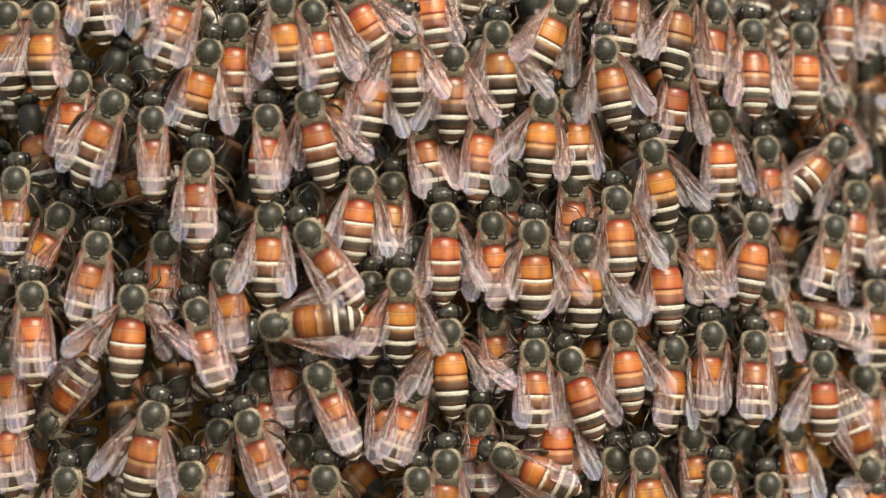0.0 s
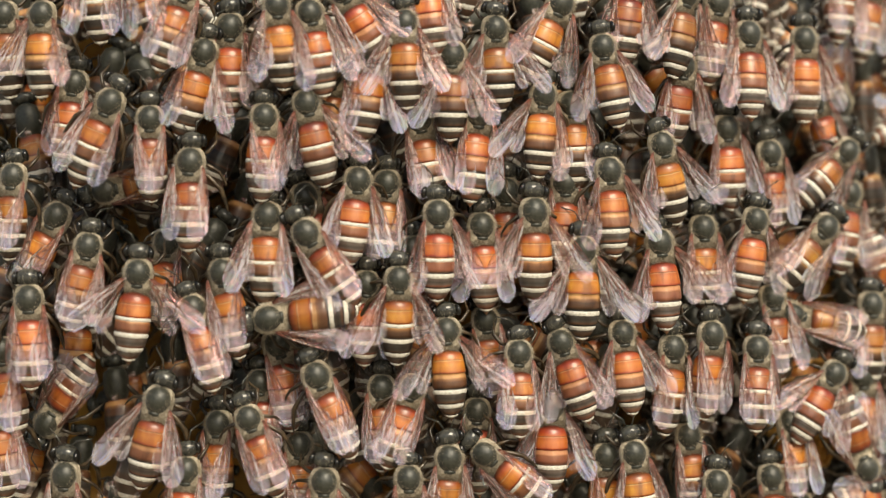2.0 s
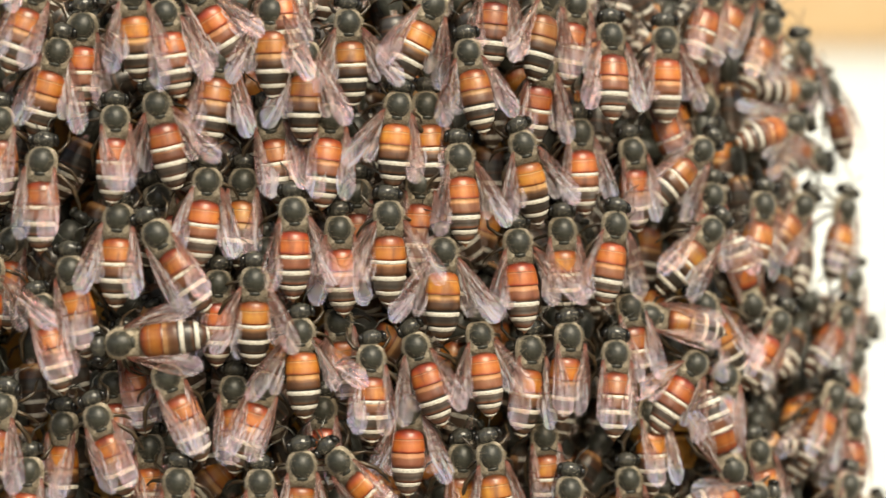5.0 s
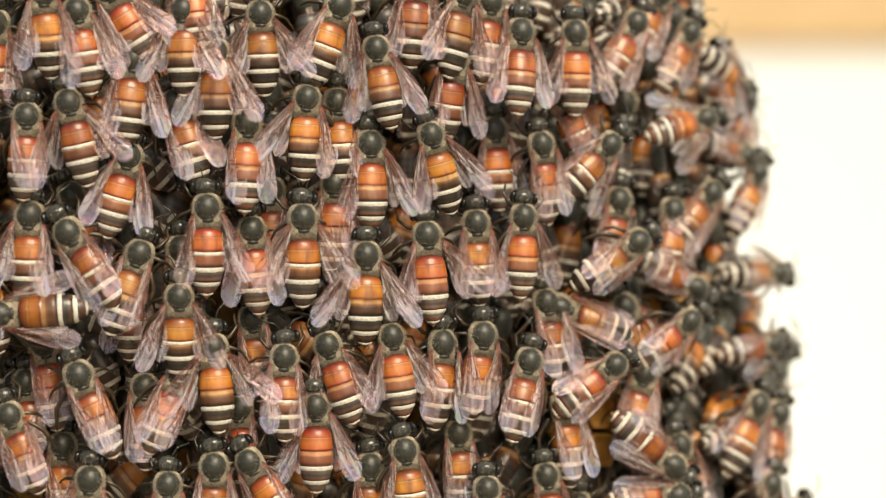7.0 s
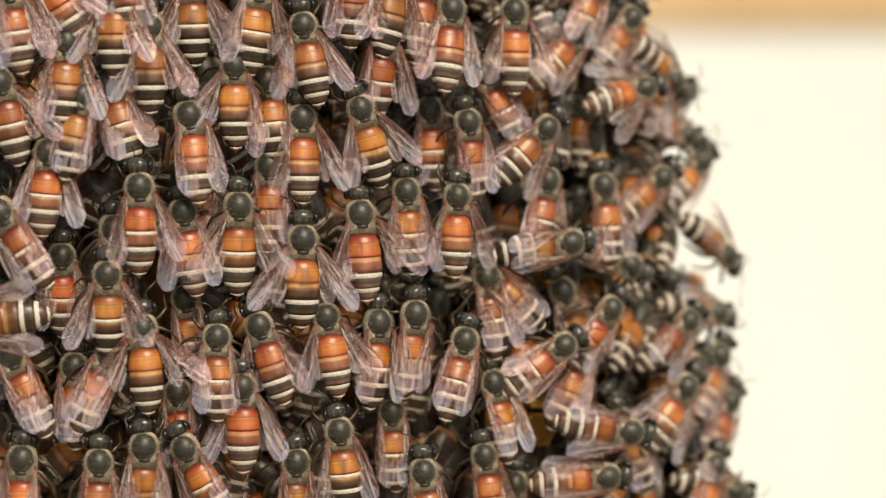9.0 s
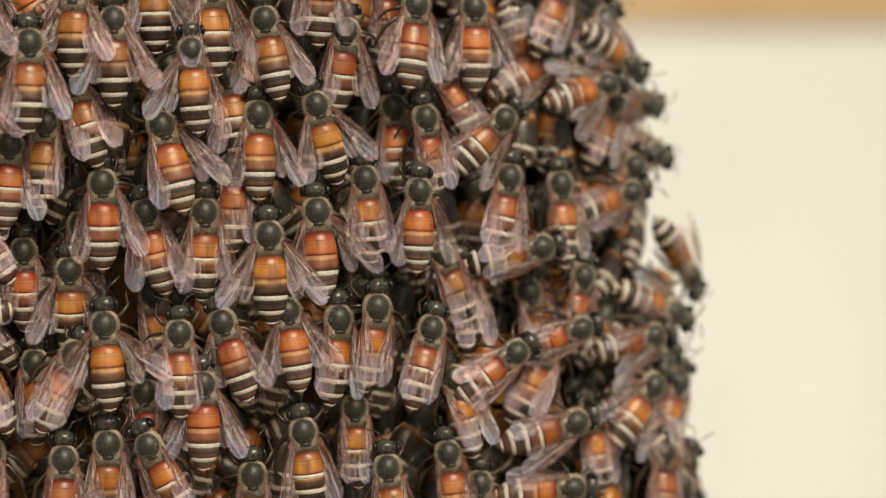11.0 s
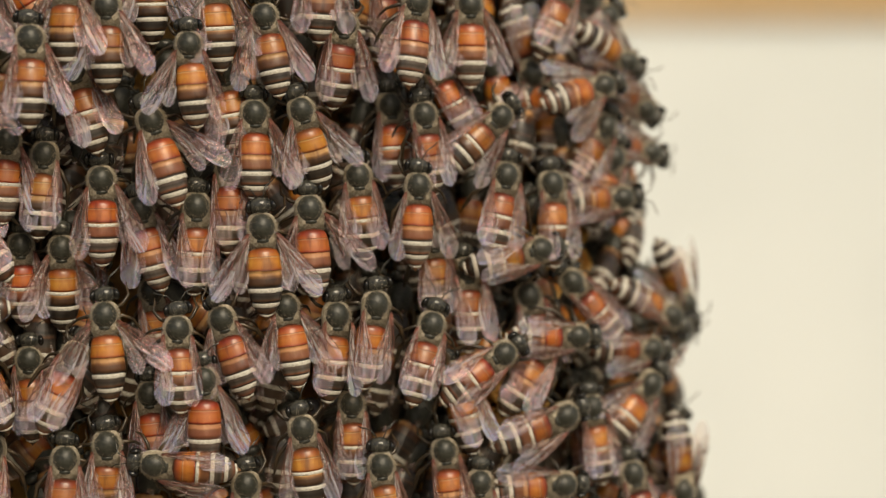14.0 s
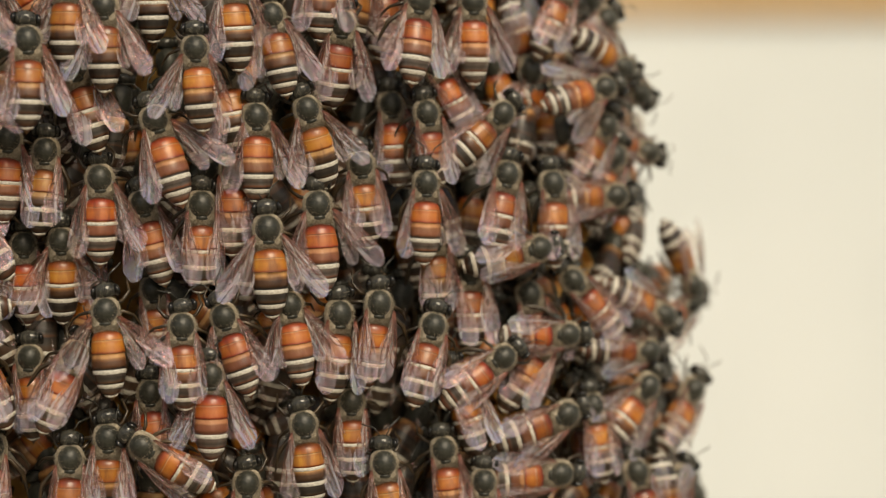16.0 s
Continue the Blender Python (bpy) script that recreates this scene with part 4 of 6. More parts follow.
    walk(bee_022, [(0, on_cluster(3.85, 15.18, -1, 0, 4, 4)), (1, on_cluster(3.81, 15.5, -1, 0, 4, 4)), (2.5, on_cluster(3.93, 15.51, -1, 0, 4, 4)), (4, on_cluster(3.74, 15.87, -1, 0, 4, 4)), (5.2, on_cluster(3.95, 16.1, -1, 0.01, 4, 4)), (14, on_cluster(3.54, 18.42, 0, 0.5, 4, 4)), (16, on_cluster(3.54, 18.42, 0, 0.5, 4, 4))])
    walk(bee_023, [(0, on_cluster(11.59, 14.22, -6, 0, 6, -5)), (1, on_cluster(11.57, 14.31, -6, 0, 6, -5)), (3.5, on_cluster(12.07, 14.42, -6, 0, 6, -5)), (5.2, on_cluster(12.47, 14.14, -6, 0, 6, -5)), (8, on_cluster(11.82, 14.33, -6, 0.1, 6, -5)), (12.5, on_cluster(11.52, 14.67, -6, 0.1, 6, -5)), (16, on_cluster(12.07, 14.59, -6, 0.1, 6, -5))])
    walk(bee_024, [(0, on_cluster(40.52, 13.92, 85, 0.4, 7, 4)), (4.5, on_cluster(40.52, 13.92, 85, 0.4, 7, 4)), (5.2, on_cluster(39.48, 12.54, 85, 0.4, 7, 4)), (7.3, on_cluster(41.08, 12.83, 118, 0.1, 7, 4)), (8.5, on_cluster(40.85, 12.73, 118, 0.1, 7, 4)), (8.75, on_cluster(40.24, 11.79, 118, 0.1, 7, 4)), (9, on_cluster(40.2, 11.77, 118, 0.1, 7, 4)), (9.7, on_cluster(40.65, 12.61, 118, 0.1, 7, 4)), (11.8, on_cluster(38.57, 12.62, 112, 0.1, 7, 4)), (14, on_cluster(39.01, 12.63, 112, 0.1, 7, 4)), (16, on_cluster(38.6, 12.02, 112, 0.1, 7, 4))])
    walk(bee_025, [(0, on_cluster(-16.59, 13.8, 12, 0.5, 7, 9)), (4, on_cluster(-16.76, 13.76, 12, 0.5, 7, 9)), (5.2, on_cluster(-16.54, 13.92, 12, 0.5, 7, 9)), (16, on_cluster(-16.54, 13.92, 12, 0.5, 7, 9))])
    walk(bee_026, [(0, on_cluster(0.72, 13.51, 0, 0.1, 9, -6)), (5.2, on_cluster(0.96, 13.71, 0, 0.1, 9, -6)), (8, on_cluster(0.75, 13.84, -2, 0.1, 9, -6)), (9.5, on_cluster(1.06, 14.17, -2, 0.1, 9, -6)), (12, on_cluster(1.01, 14.56, -2, 0.1, 9, -6)), (13, on_cluster(0.89, 14.95, -2, 0.1, 9, -6)), (15, on_cluster(0.57, 15.18, -2, 0.1, 9, -6)), (16, on_cluster(0.46, 15.01, -2, 0.1, 9, -6))])
    walk(bee_027, [(0, on_cluster(-4.83, 13.42, 3, 0.4, 9, 10)), (2.5, on_cluster(-4.88, 13.7, 3, 0.4, 9, 10)), (4.5, on_cluster(-5.17, 13.54, 3, 0.4, 9, 10)), (9.7, on_cluster(-4.79, 12.88, -1.99, 0.19, 9, 10)), (11.8, on_cluster(-4.53, 12.57, -4, -0.19, 9, 10)), (12.5, on_cluster(-4.29, 12.57, -4, -0.2, 9, 10)), (14, on_cluster(-4.49, 12.73, -4, -0.2, 9, 10)), (16, on_cluster(-4.75, 12.52, -4, -0.2, 9, 10))])
    walk(bee_028, [(0, on_cluster(17.12, 13.21, 4, 0.4, 3, -1)), (4, on_cluster(17.91, 13.31, 4, 0.4, 3, -1)), (12, on_cluster(17.21, 14.07, 3, 0.2, 3, -1)), (14, on_cluster(17.27, 14.24, 3, 0.2, 3, -1)), (16, on_cluster(17.05, 14.12, 3, 0.2, 3, -1))])
    walk(bee_029, [(0, on_cluster(42.16, 13.01, -20, 0.4, 9, 15)), (5, on_cluster(42.16, 13.01, -20, 0.4, 9, 15)), (5.2, on_cluster(42.11, 12.89, -16.06, 0.4, 9, 15)), (7.3, on_cluster(41.86, 11.8, 25.34, 1.31, 9, 15)), (8.5, on_cluster(41.58, 11.11, 49, 1.29, 9, 15)), (8.75, on_cluster(41.49, 10.96, 53.93, 1.3, 9, 15)), (9.7, on_cluster(41.26, 10.41, 72.66, 1.29, 9, 15)), (11.8, on_cluster(40.56, 9.09, 114.06, 0.3, 9, 15)), (12, on_cluster(40.51, 8.97, 118, 0.3, 9, 15)), (13.5, on_cluster(40.66, 9.24, 118, 0.3, 9, 15)), (14.5, on_cluster(40.72, 8.74, 118, 0.3, 9, 15)), (15, on_cluster(40.67, 8.97, 118, 0.3, 9, 15)), (16, on_cluster(40.09, 10.14, 118, 0.3, 9, 15))])
    walk(bee_030, [(0, on_cluster(-7.81, 12.12, -5, 1.1, 7, -3)), (9.7, on_cluster(-7.81, 12.12, -5, 1.1, 7, -3)), (11.8, on_cluster(-7.81, 12.12, -5, 2.6, 7, -3)), (16, on_cluster(-7.81, 12.12, -5, 2.6, 7, -3))])
    walk(bee_032, [(0, on_cluster(30.96, 11.3, 165, 2.2, 7, 13)), (9.7, on_cluster(30.96, 11.3, 165, 2.2, 7, 13)), (11.8, on_cluster(31.09, 11.51, 165, 2.2, 7, 13)), (14.5, on_cluster(31.39, 11.43, 165, 2.2, 7, 13)), (16, on_cluster(31.17, 11.56, 165, 2.2, 7, 13))])
    walk(bee_033, [(0, on_cluster(29.51, 11.01, -20, 1.1, 4, 13)), (14, on_cluster(23.66, 11.48, -30, 1.1, 4, 13)), (16, on_cluster(23.66, 11.48, -30, 1.1, 4, 13))])
    walk(bee_034, [(0, on_cluster(9.43, 10.45, 0, 0.9, 10, 5)), (1.5, on_cluster(9.36, 10.28, 0, 0.9, 10, 5)), (2.5, on_cluster(9.57, 10.29, 0, 0.9, 10, 5)), (5, on_cluster(9.46, 10.37, 0, 0.9, 10, 5)), (14, on_cluster(8.56, 10.7, -8, 1.1, 10, 5)), (16, on_cluster(8.56, 10.7, -8, 1.1, 10, 5))])
    walk(bee_035, [(0, on_cluster(7.17, 10.31, 8, 0.1, 3, 2)), (2.5, on_cluster(7.41, 10.88, 8, 0.1, 3, 2)), (4, on_cluster(7.51, 10.34, 8, 0.1, 3, 2)), (5, on_cluster(7.45, 10.25, 8, 0.1, 3, 2)), (9.7, on_cluster(6.69, 11.76, 1.09, 0.1, 3, 2)), (11.8, on_cluster(6.43, 12.38, -2, -0.25, 3, 2)), (13, on_cluster(6.46, 12.24, -2, -0.25, 3, 2)), (14, on_cluster(6.46, 12.46, -2, -0.25, 3, 2)), (16, on_cluster(6.83, 12.07, -2, -0.25, 3, 2))])
    walk(bee_038, [(0, on_cluster(38.32, 10.04, 75, -0.2, 2, -14)), (4.5, on_cluster(38.32, 10.04, 75, -0.2, 2, -14)), (5.2, on_cluster(38.06, 9.79, 75, -0.2, 2, -14)), (7.3, on_cluster(37.33, 10.2, 75, -0.2, 2, -14)), (8, on_cluster(37.7, 10.7, 75, -0.2, 2, -14)), (9.5, on_cluster(37.28, 10.84, 75, -0.2, 2, -14)), (16, on_cluster(36.88, 10.22, 75, -0.2, 2, -14))])
    walk(bee_039, [(0, on_cluster(2.74, 9.5, 3, 0.5, 7, 11)), (5, on_cluster(2.57, 9.29, 3, 0.5, 7, 11)), (9.7, on_cluster(3.92, 7.53, -12.21, 0.1, 7, 11)), (11.8, on_cluster(4.4, 6.79, -19, 0.42, 7, 11)), (14, on_cluster(3.68, 7.09, -20, 0.4, 7, 11)), (16, on_cluster(3.87, 7.06, -20, 0.4, 7, 11))])
    walk(bee_040, [(0, on_cluster(20.26, 9.21, -3, 0.9, 5, 3)), (1, on_cluster(20.54, 9.25, -3, 0.9, 5, 3)), (2.5, on_cluster(21.33, 8.43, -3, 0.9, 5, 3)), (3.5, on_cluster(21.4, 8.02, -3, 0.9, 5, 3)), (4, on_cluster(21.09, 8.06, -3, 0.9, 5, 3)), (5.2, on_cluster(20.72, 8.7, -3, 0.91, 5, 3)), (7.3, on_cluster(20.69, 8.76, -3.39, 1.96, 5, 3)), (9.7, on_cluster(20.64, 8.7, -3.83, 2.04, 5, 3)), (11.8, on_cluster(20.56, 8.63, -4.22, 1.92, 5, 3)), (16, on_cluster(20.48, 8.54, -5, 2.07, 5, 3))])
    walk(bee_042, [(0, on_cluster(-1.57, 9.11, -12, 0.9, 10, -1)), (2.5, on_cluster(-1.49, 9.08, -12, 0.9, 10, -1)), (5, on_cluster(-1.72, 9.22, -12, 0.9, 10, -1)), (7.3, on_cluster(-2.17, 10.38, -20, 0.7, 10, -1)), (8, on_cluster(-2.32, 10.48, -20, 0.7, 10, -1)), (9, on_cluster(-2.11, 10.22, -20, 0.7, 10, -1)), (9.7, on_cluster(-1.94, 9.5, -20, 0.7, 10, -1)), (11.8, on_cluster(-2.13, 10.39, -20, 1.2, 10, -1)), (12, on_cluster(-2.14, 10.47, -20, 1.2, 10, -1)), (13, on_cluster(-1.96, 10.71, -20, 1.2, 10, -1)), (16, on_cluster(-1.93, 10.74, -20, 1.2, 10, -1))])
    walk(bee_044, [(0, on_cluster(29.34, 7.58, 42, 0, 2, 4)), (0.5, on_cluster(29.35, 7.58, 42, 0, 2, 4)), (1.5, on_cluster(30.33, 7.45, 42, 0, 2, 4)), (2, on_cluster(30.57, 7.29, 42, 0, 2, 4)), (3, on_cluster(30.28, 7.02, 42, 0, 2, 4)), (4.5, on_cluster(30.2, 7.36, 42, 0, 2, 4)), (7.3, on_cluster(29.36, 7.68, 42, 0, 2, 4)), (8, on_cluster(29.67, 7.61, 42, 0, 2, 4)), (8.5, on_cluster(29.64, 7.39, 42, 0, 2, 4)), (9, on_cluster(29.44, 7.39, 42, 0, 2, 4)), (9.7, on_cluster(29.21, 7.87, 42, 0, 2, 4)), (12.5, on_cluster(28.69, 7.76, 44, 0, 2, 4)), (16, on_cluster(28.78, 7.91, 44, 0, 2, 4))])
    walk(bee_045, [(0, on_cluster(41.41, 7.44, 100, 1.6, 4, -8)), (5.2, on_cluster(41.41, 7.44, 100, 1.6, 4, -8)), (7.3, on_cluster(41.41, 7.44, 100, 0.4, 4, -8)), (9, on_cluster(41.41, 7.44, 100, 0.4, 4, -8)), (12, on_cluster(41.58, 4.96, 100, 0.4, 4, -8)), (12.5, on_cluster(41.72, 4.95, 100, 0.4, 4, -8)), (14, on_cluster(41.11, 5.49, 100, 0.4, 4, -8)), (16, on_cluster(40.74, 5.38, 100, 0.4, 4, -8))])
    walk(bee_046, [(0, on_cluster(23.93, 7.38, -8, 0.6, 3, 5)), (0.5, on_cluster(23.87, 7.39, -8, 0.6, 3, 5)), (2.5, on_cluster(24.66, 6.96, -8, 0.6, 3, 5)), (3.5, on_cluster(24.81, 6.99, -8, 0.6, 3, 5)), (4.5, on_cluster(24.76, 7.21, -8, 0.6, 3, 5)), (12, on_cluster(22.96, 7.79, -10, 0.5, 3, 5)), (16, on_cluster(23.16, 7.83, -10, 0.5, 3, 5))])
    walk(bee_047, [(0, on_cluster(15.11, 6.97, -14, 0, 2, 4)), (3, on_cluster(16.27, 7.56, -14, 0, 2, 4)), (5, on_cluster(16.42, 7.6, -14, 0, 2, 4)), (7.3, on_cluster(15.95, 8.17, -18, 0, 2, 4)), (9.7, on_cluster(15.61, 8.53, -18, 0, 2, 4)), (11.8, on_cluster(14.97, 8.48, -18, 0, 2, 4)), (13, on_cluster(14.7, 8, -18, 0, 2, 4)), (14, on_cluster(14.26, 7.94, -18, 0, 2, 4)), (16, on_cluster(14.61, 7.89, -18, 0, 2, 4))])
    walk(bee_048, [(0, on_cluster(-17.11, 5.98, 3, 0, 10, -4)), (1, on_cluster(-17.47, 6.01, 3, 0, 10, -4)), (3.5, on_cluster(-17.53, 5.98, 3, 0, 10, -4)), (5.2, on_cluster(-17.43, 6.16, 3, 0, 10, -4)), (16, on_cluster(-17.43, 6.16, 3, 0, 10, -4))])
    walk(bee_049, [(0, on_cluster(-30.17, 4.83, 2, 0.1, 9, -6)), (2, on_cluster(-30.15, 5.02, 2, 0.1, 9, -6)), (16, on_cluster(-30.15, 5.02, 2, 0.1, 9, -6))])
    walk(bee_050, [(0, on_cluster(-5.73, 4.82, 3, 0.2, 6, 5)), (4, on_cluster(-5.9, 4.7, 3, 0.2, 6, 5)), (5.2, on_cluster(-5.95, 4.84, 2.55, 0.2, 6, 5)), (7.3, on_cluster(-5.33, 6.57, 12.26, 0.5, 6, 5)), (8.5, on_cluster(-5.38, 6.71, 11.81, 0.5, 6, 5)), (8.75, on_cluster(-6.08, 5.25, 1.22, 0.2, 6, 5)), (9.7, on_cluster(-6.12, 5.36, 0.86, 0.2, 6, 5)), (11.8, on_cluster(-6.79, 5.7, 0.07, 1.7, 6, 5)), (12, on_cluster(-6.8, 5.73, 0, 1.7, 6, 5)), (16, on_cluster(-6.82, 5.71, 0, 1.7, 6, 5))])
    walk(bee_051, [(0, on_cluster(9.41, 4.73, -1, 0.8, 7, -7)), (2, on_cluster(9.01, 4.66, -1, 0.8, 7, -7)), (5, on_cluster(9.03, 4.65, -1, 0.8, 7, -7)), (11.8, on_cluster(9.27, 4.06, -3, 0.99, 7, -7)), (14, on_cluster(9.05, 3.86, -3, 1, 7, -7)), (16, on_cluster(9.29, 3.59, -3, 1, 7, -7))])
    walk(bee_052, [(0, on_cluster(-3.6, 4.49, 0, 1.3, 7, -5)), (3.5, on_cluster(-3.87, 4.7, 0, 1.3, 7, -5)), (5, on_cluster(-3.6, 4.8, 0, 1.3, 7, -5)), (5.2, on_cluster(-3.61, 4.79, 0, 1.28, 7, -5)), (7.3, on_cluster(-4.54, -0.78, 20, 0, 7, -5)), (7.7, on_cluster(-3.57, 1.64, 24, -0.1, 7, -5)), (8, on_cluster(-3.02, 3.35, 22, -0.1, 7, -5)), (8.3, on_cluster(-3.38, 5.06, 12, -0.1, 7, -5)), (8.5, on_cluster(-3.17, 6.95, 10, 0, 7, -5)), (8.7, on_cluster(-3.6, 7.31, 6, 0, 7, -5)), (9, on_cluster(-3.7, 9.18, 7, 0.1, 7, -5)), (9.3, on_cluster(-3.96, 10.57, 4, 0.1, 7, -5)), (9.7, on_cluster(-3.56, 12.18, -4, 0.2, 7, -5)), (11.8, on_cluster(-4.36, 4.71, 0, 1.82, 7, -5)), (13, on_cluster(-4.17, 4.85, 0, 1.8, 7, -5)), (15, on_cluster(-4.21, 4.6, 0, 1.8, 7, -5)), (16, on_cluster(-4.18, 4.87, 0, 1.8, 7, -5))])
    walk(bee_054, [(0, on_cluster(31.4, 4.12, 8, 0.7, 8, 0)), (1, on_cluster(31.29, 3.97, 8, 0.7, 8, 0)), (2, on_cluster(31.01, 4.13, 8, 0.7, 8, 0)), (3, on_cluster(30.92, 3.87, 8, 0.7, 8, 0)), (4.5, on_cluster(31.02, 4.22, 10, 0.6, 8, 0)), (5, on_cluster(31.02, 4.02, 10, 0.6, 8, 0)), (5.2, on_cluster(30.92, 3.98, 10, 0.57, 8, 0)), (7.3, on_cluster(30.04, 3.45, 10, 0.93, 8, 0)), (7.5, on_cluster(29.94, 3.4, 10, 0.9, 8, 0)), (8.5, on_cluster(29.81, 3.39, 10, 0.9, 8, 0)), (8.75, on_cluster(29.6, 3.48, 10, 0.6, 8, 0)), (9.7, on_cluster(29.48, 3.47, 10, 0.6, 8, 0)), (11.8, on_cluster(29.17, 3.43, 10, 0.2, 8, 0)), (16, on_cluster(29.15, 3.34, 10, 0.2, 8, 0))])
    walk(bee_055, [(0, on_cluster(4.65, 4.12, 0, 1.4, 4, -6)), (2.5, on_cluster(4.76, 4.04, 0, 1.4, 4, -6)), (4.5, on_cluster(4.45, 4.05, 0, 1.4, 4, -6)), (9.7, on_cluster(4.45, 4.05, 0, 1.4, 4, -6)), (11.8, on_cluster(4.38, 4.06, 0, 3.2, 4, -6)), (16, on_cluster(4.38, 4.06, 0, 3.2, 4, -6))])
    walk(bee_056, [(0, on_cluster(-9.66, 3.68, -20, 1.5, 6, 18)), (9.7, on_cluster(-9.66, 3.68, -20, 1.5, 6, 18)), (11.8, on_cluster(-9.92, 3.71, -20, 2.1, 6, 18)), (16, on_cluster(-9.92, 3.71, -20, 2.1, 6, 18))])
    walk(bee_057, [(0, on_cluster(12.4, 3.48, -5, 0, 6, 7)), (1.5, on_cluster(12.05, 5.06, -5, 0, 6, 7)), (3.5, on_cluster(12.24, 6.3, -5, 0, 6, 7)), (5, on_cluster(11.85, 6.58, -5, 0, 6, 7)), (7.5, on_cluster(11.6, 7.58, -2, 0.4, 6, 7)), (9.7, on_cluster(11.4, 7.79, -2, 0.4, 6, 7)), (12, on_cluster(10.85, 7.84, -2, 0.4, 6, 7)), (16, on_cluster(10.94, 7.35, -2, 0.4, 6, 7))])
    walk(bee_058, [(0, on_cluster(35.83, 3.44, 12, 0.4, 7, 1)), (4, on_cluster(35.83, 3.44, 12, 0.4, 7, 1)), (5, on_cluster(35.3, 3.39, 12, 0.4, 7, 1)), (5.2, on_cluster(35.23, 3.38, 11.6, 0.39, 7, 1)), (7.3, on_cluster(34.55, 2.73, 7.4, 1.12, 7, 1)), (8.5, on_cluster(34.13, 2.64, 5, 1.09, 7, 1)), (8.75, on_cluster(34.06, 3.13, -3.5, 0.71, 7, 1)), (9.7, on_cluster(33.73, 3.06, -5.4, 0.68, 7, 1)), (11.8, on_cluster(32.94, 2.88, -1.6, 0.21, 7, 1)), (12, on_cluster(32.87, 2.87, -2, 0.2, 7, 1)), (16, on_cluster(32.67, 2.67, -2, 0.2, 7, 1))])
    walk(bee_059, [(0, on_cluster(43.33, 3.33, 15, 0.2, 2, -7)), (5, on_cluster(43.33, 3.33, 15, 0.2, 2, -7)), (8, on_cluster(42.08, 7.08, 38, 0.27, 2, -7)), (8.5, on_cluster(42.49, 6.5, 42, 0.28, 2, -7)), (9, on_cluster(42.65, 5.4, 46, 0.29, 2, -7)), (9.5, on_cluster(42.22, 4.58, 50, 0.3, 2, -7)), (9.7, on_cluster(41.79, 4.4, 49, 0.32, 2, -7)), (14, on_cluster(37.83, 4.97, 20, 0.8, 2, -7)), (16, on_cluster(37.83, 4.97, 20, 0.8, 2, -7))])
    walk(bee_060, [(0, on_cluster(39.42, 3.13, 40, 0.3, 2, -7)), (4.5, on_cluster(39.42, 3.13, 40, 0.3, 2, -7)), (5.2, on_cluster(38.67, 3.65, 40, 0.3, 2, -7)), (7.3, on_cluster(37.82, 4.27, 40.25, 0.2, 2, -7)), (8, on_cluster(37.95, 4.25, 41, 0.17, 2, -7)), (8.5, on_cluster(37.79, 4.55, 42, 0.15, 2, -7)), (8.75, on_cluster(38.94, 3.86, 50, 0.14, 2, -7)), (9, on_cluster(38.84, 3.85, 50, 0.12, 2, -7)), (9.5, on_cluster(38.94, 3.47, 51, 0.1, 2, -7)), (9.7, on_cluster(39.07, 3.2, 54, 0.1, 2, -7)), (11.8, on_cluster(39.07, 2.26, 80.87, 0.1, 2, -7)), (12, on_cluster(39.07, 2.17, 84, 0.1, 2, -7)), (14.5, on_cluster(38.2, 1.8, 84, 0.1, 2, -7)), (16, on_cluster(37.79, 1.85, 84, 0.1, 2, -7))])
    walk(bee_062, [(0, on_cluster(0.04, 2.24, -4, 0.1, 5, 2)), (1.5, on_cluster(-0.19, 2.34, -4, 0.1, 5, 2)), (5.2, on_cluster(0.13, 2.72, -4, 0.1, 5, 2)), (9.7, on_cluster(0.23, 2.81, -4.54, 0.1, 5, 2)), (11.8, on_cluster(-0.12, 2.9, -4.8, 1.4, 5, 2)), (13.5, on_cluster(-0.08, 2.94, -5, 1.4, 5, 2)), (16, on_cluster(-0.27, 2.92, -5, 1.4, 5, 2))])
    walk(bee_064, [(0, on_cluster(23.03, 1.7, 7, 0, 2, -1)), (2, on_cluster(23.1, 2, 7, 0, 2, -1)), (4, on_cluster(23.5, 1.79, 7, 0, 2, -1)), (5.2, on_cluster(23.22, 1.8, 7, 0, 2, -1)), (7.3, on_cluster(22.76, 2.23, 0, 0, 2, -1)), (8.5, on_cluster(22.86, 2.23, 0, 0, 2, -1)), (9.7, on_cluster(22.47, 2.16, 0, 0, 2, -1)), (12, on_cluster(22.64, 2.53, 0, 0, 2, -1)), (14, on_cluster(22.63, 2.55, 0, 0, 2, -1)), (16, on_cluster(23.14, 2.63, 0, 0, 2, -1))])
    walk(bee_065, [(0, on_cluster(3.48, 1.66, 0, 0.8, 7, 5)), (1, on_cluster(2.97, 1.53, 0, 0.8, 7, 5)), (3, on_cluster(2.94, 1.55, 0, 0.8, 7, 5)), (5.2, on_cluster(3.24, 1.39, 0, 0.79, 7, 5)), (9.7, on_cluster(3.14, 0.93, -8.18, 0.53, 7, 5)), (11.8, on_cluster(2.72, 0.73, -12, 1.81, 7, 5)), (14.5, on_cluster(2.56, 0.83, -12, 1.8, 7, 5)), (16, on_cluster(2.67, 1.12, -12, 1.8, 7, 5))])
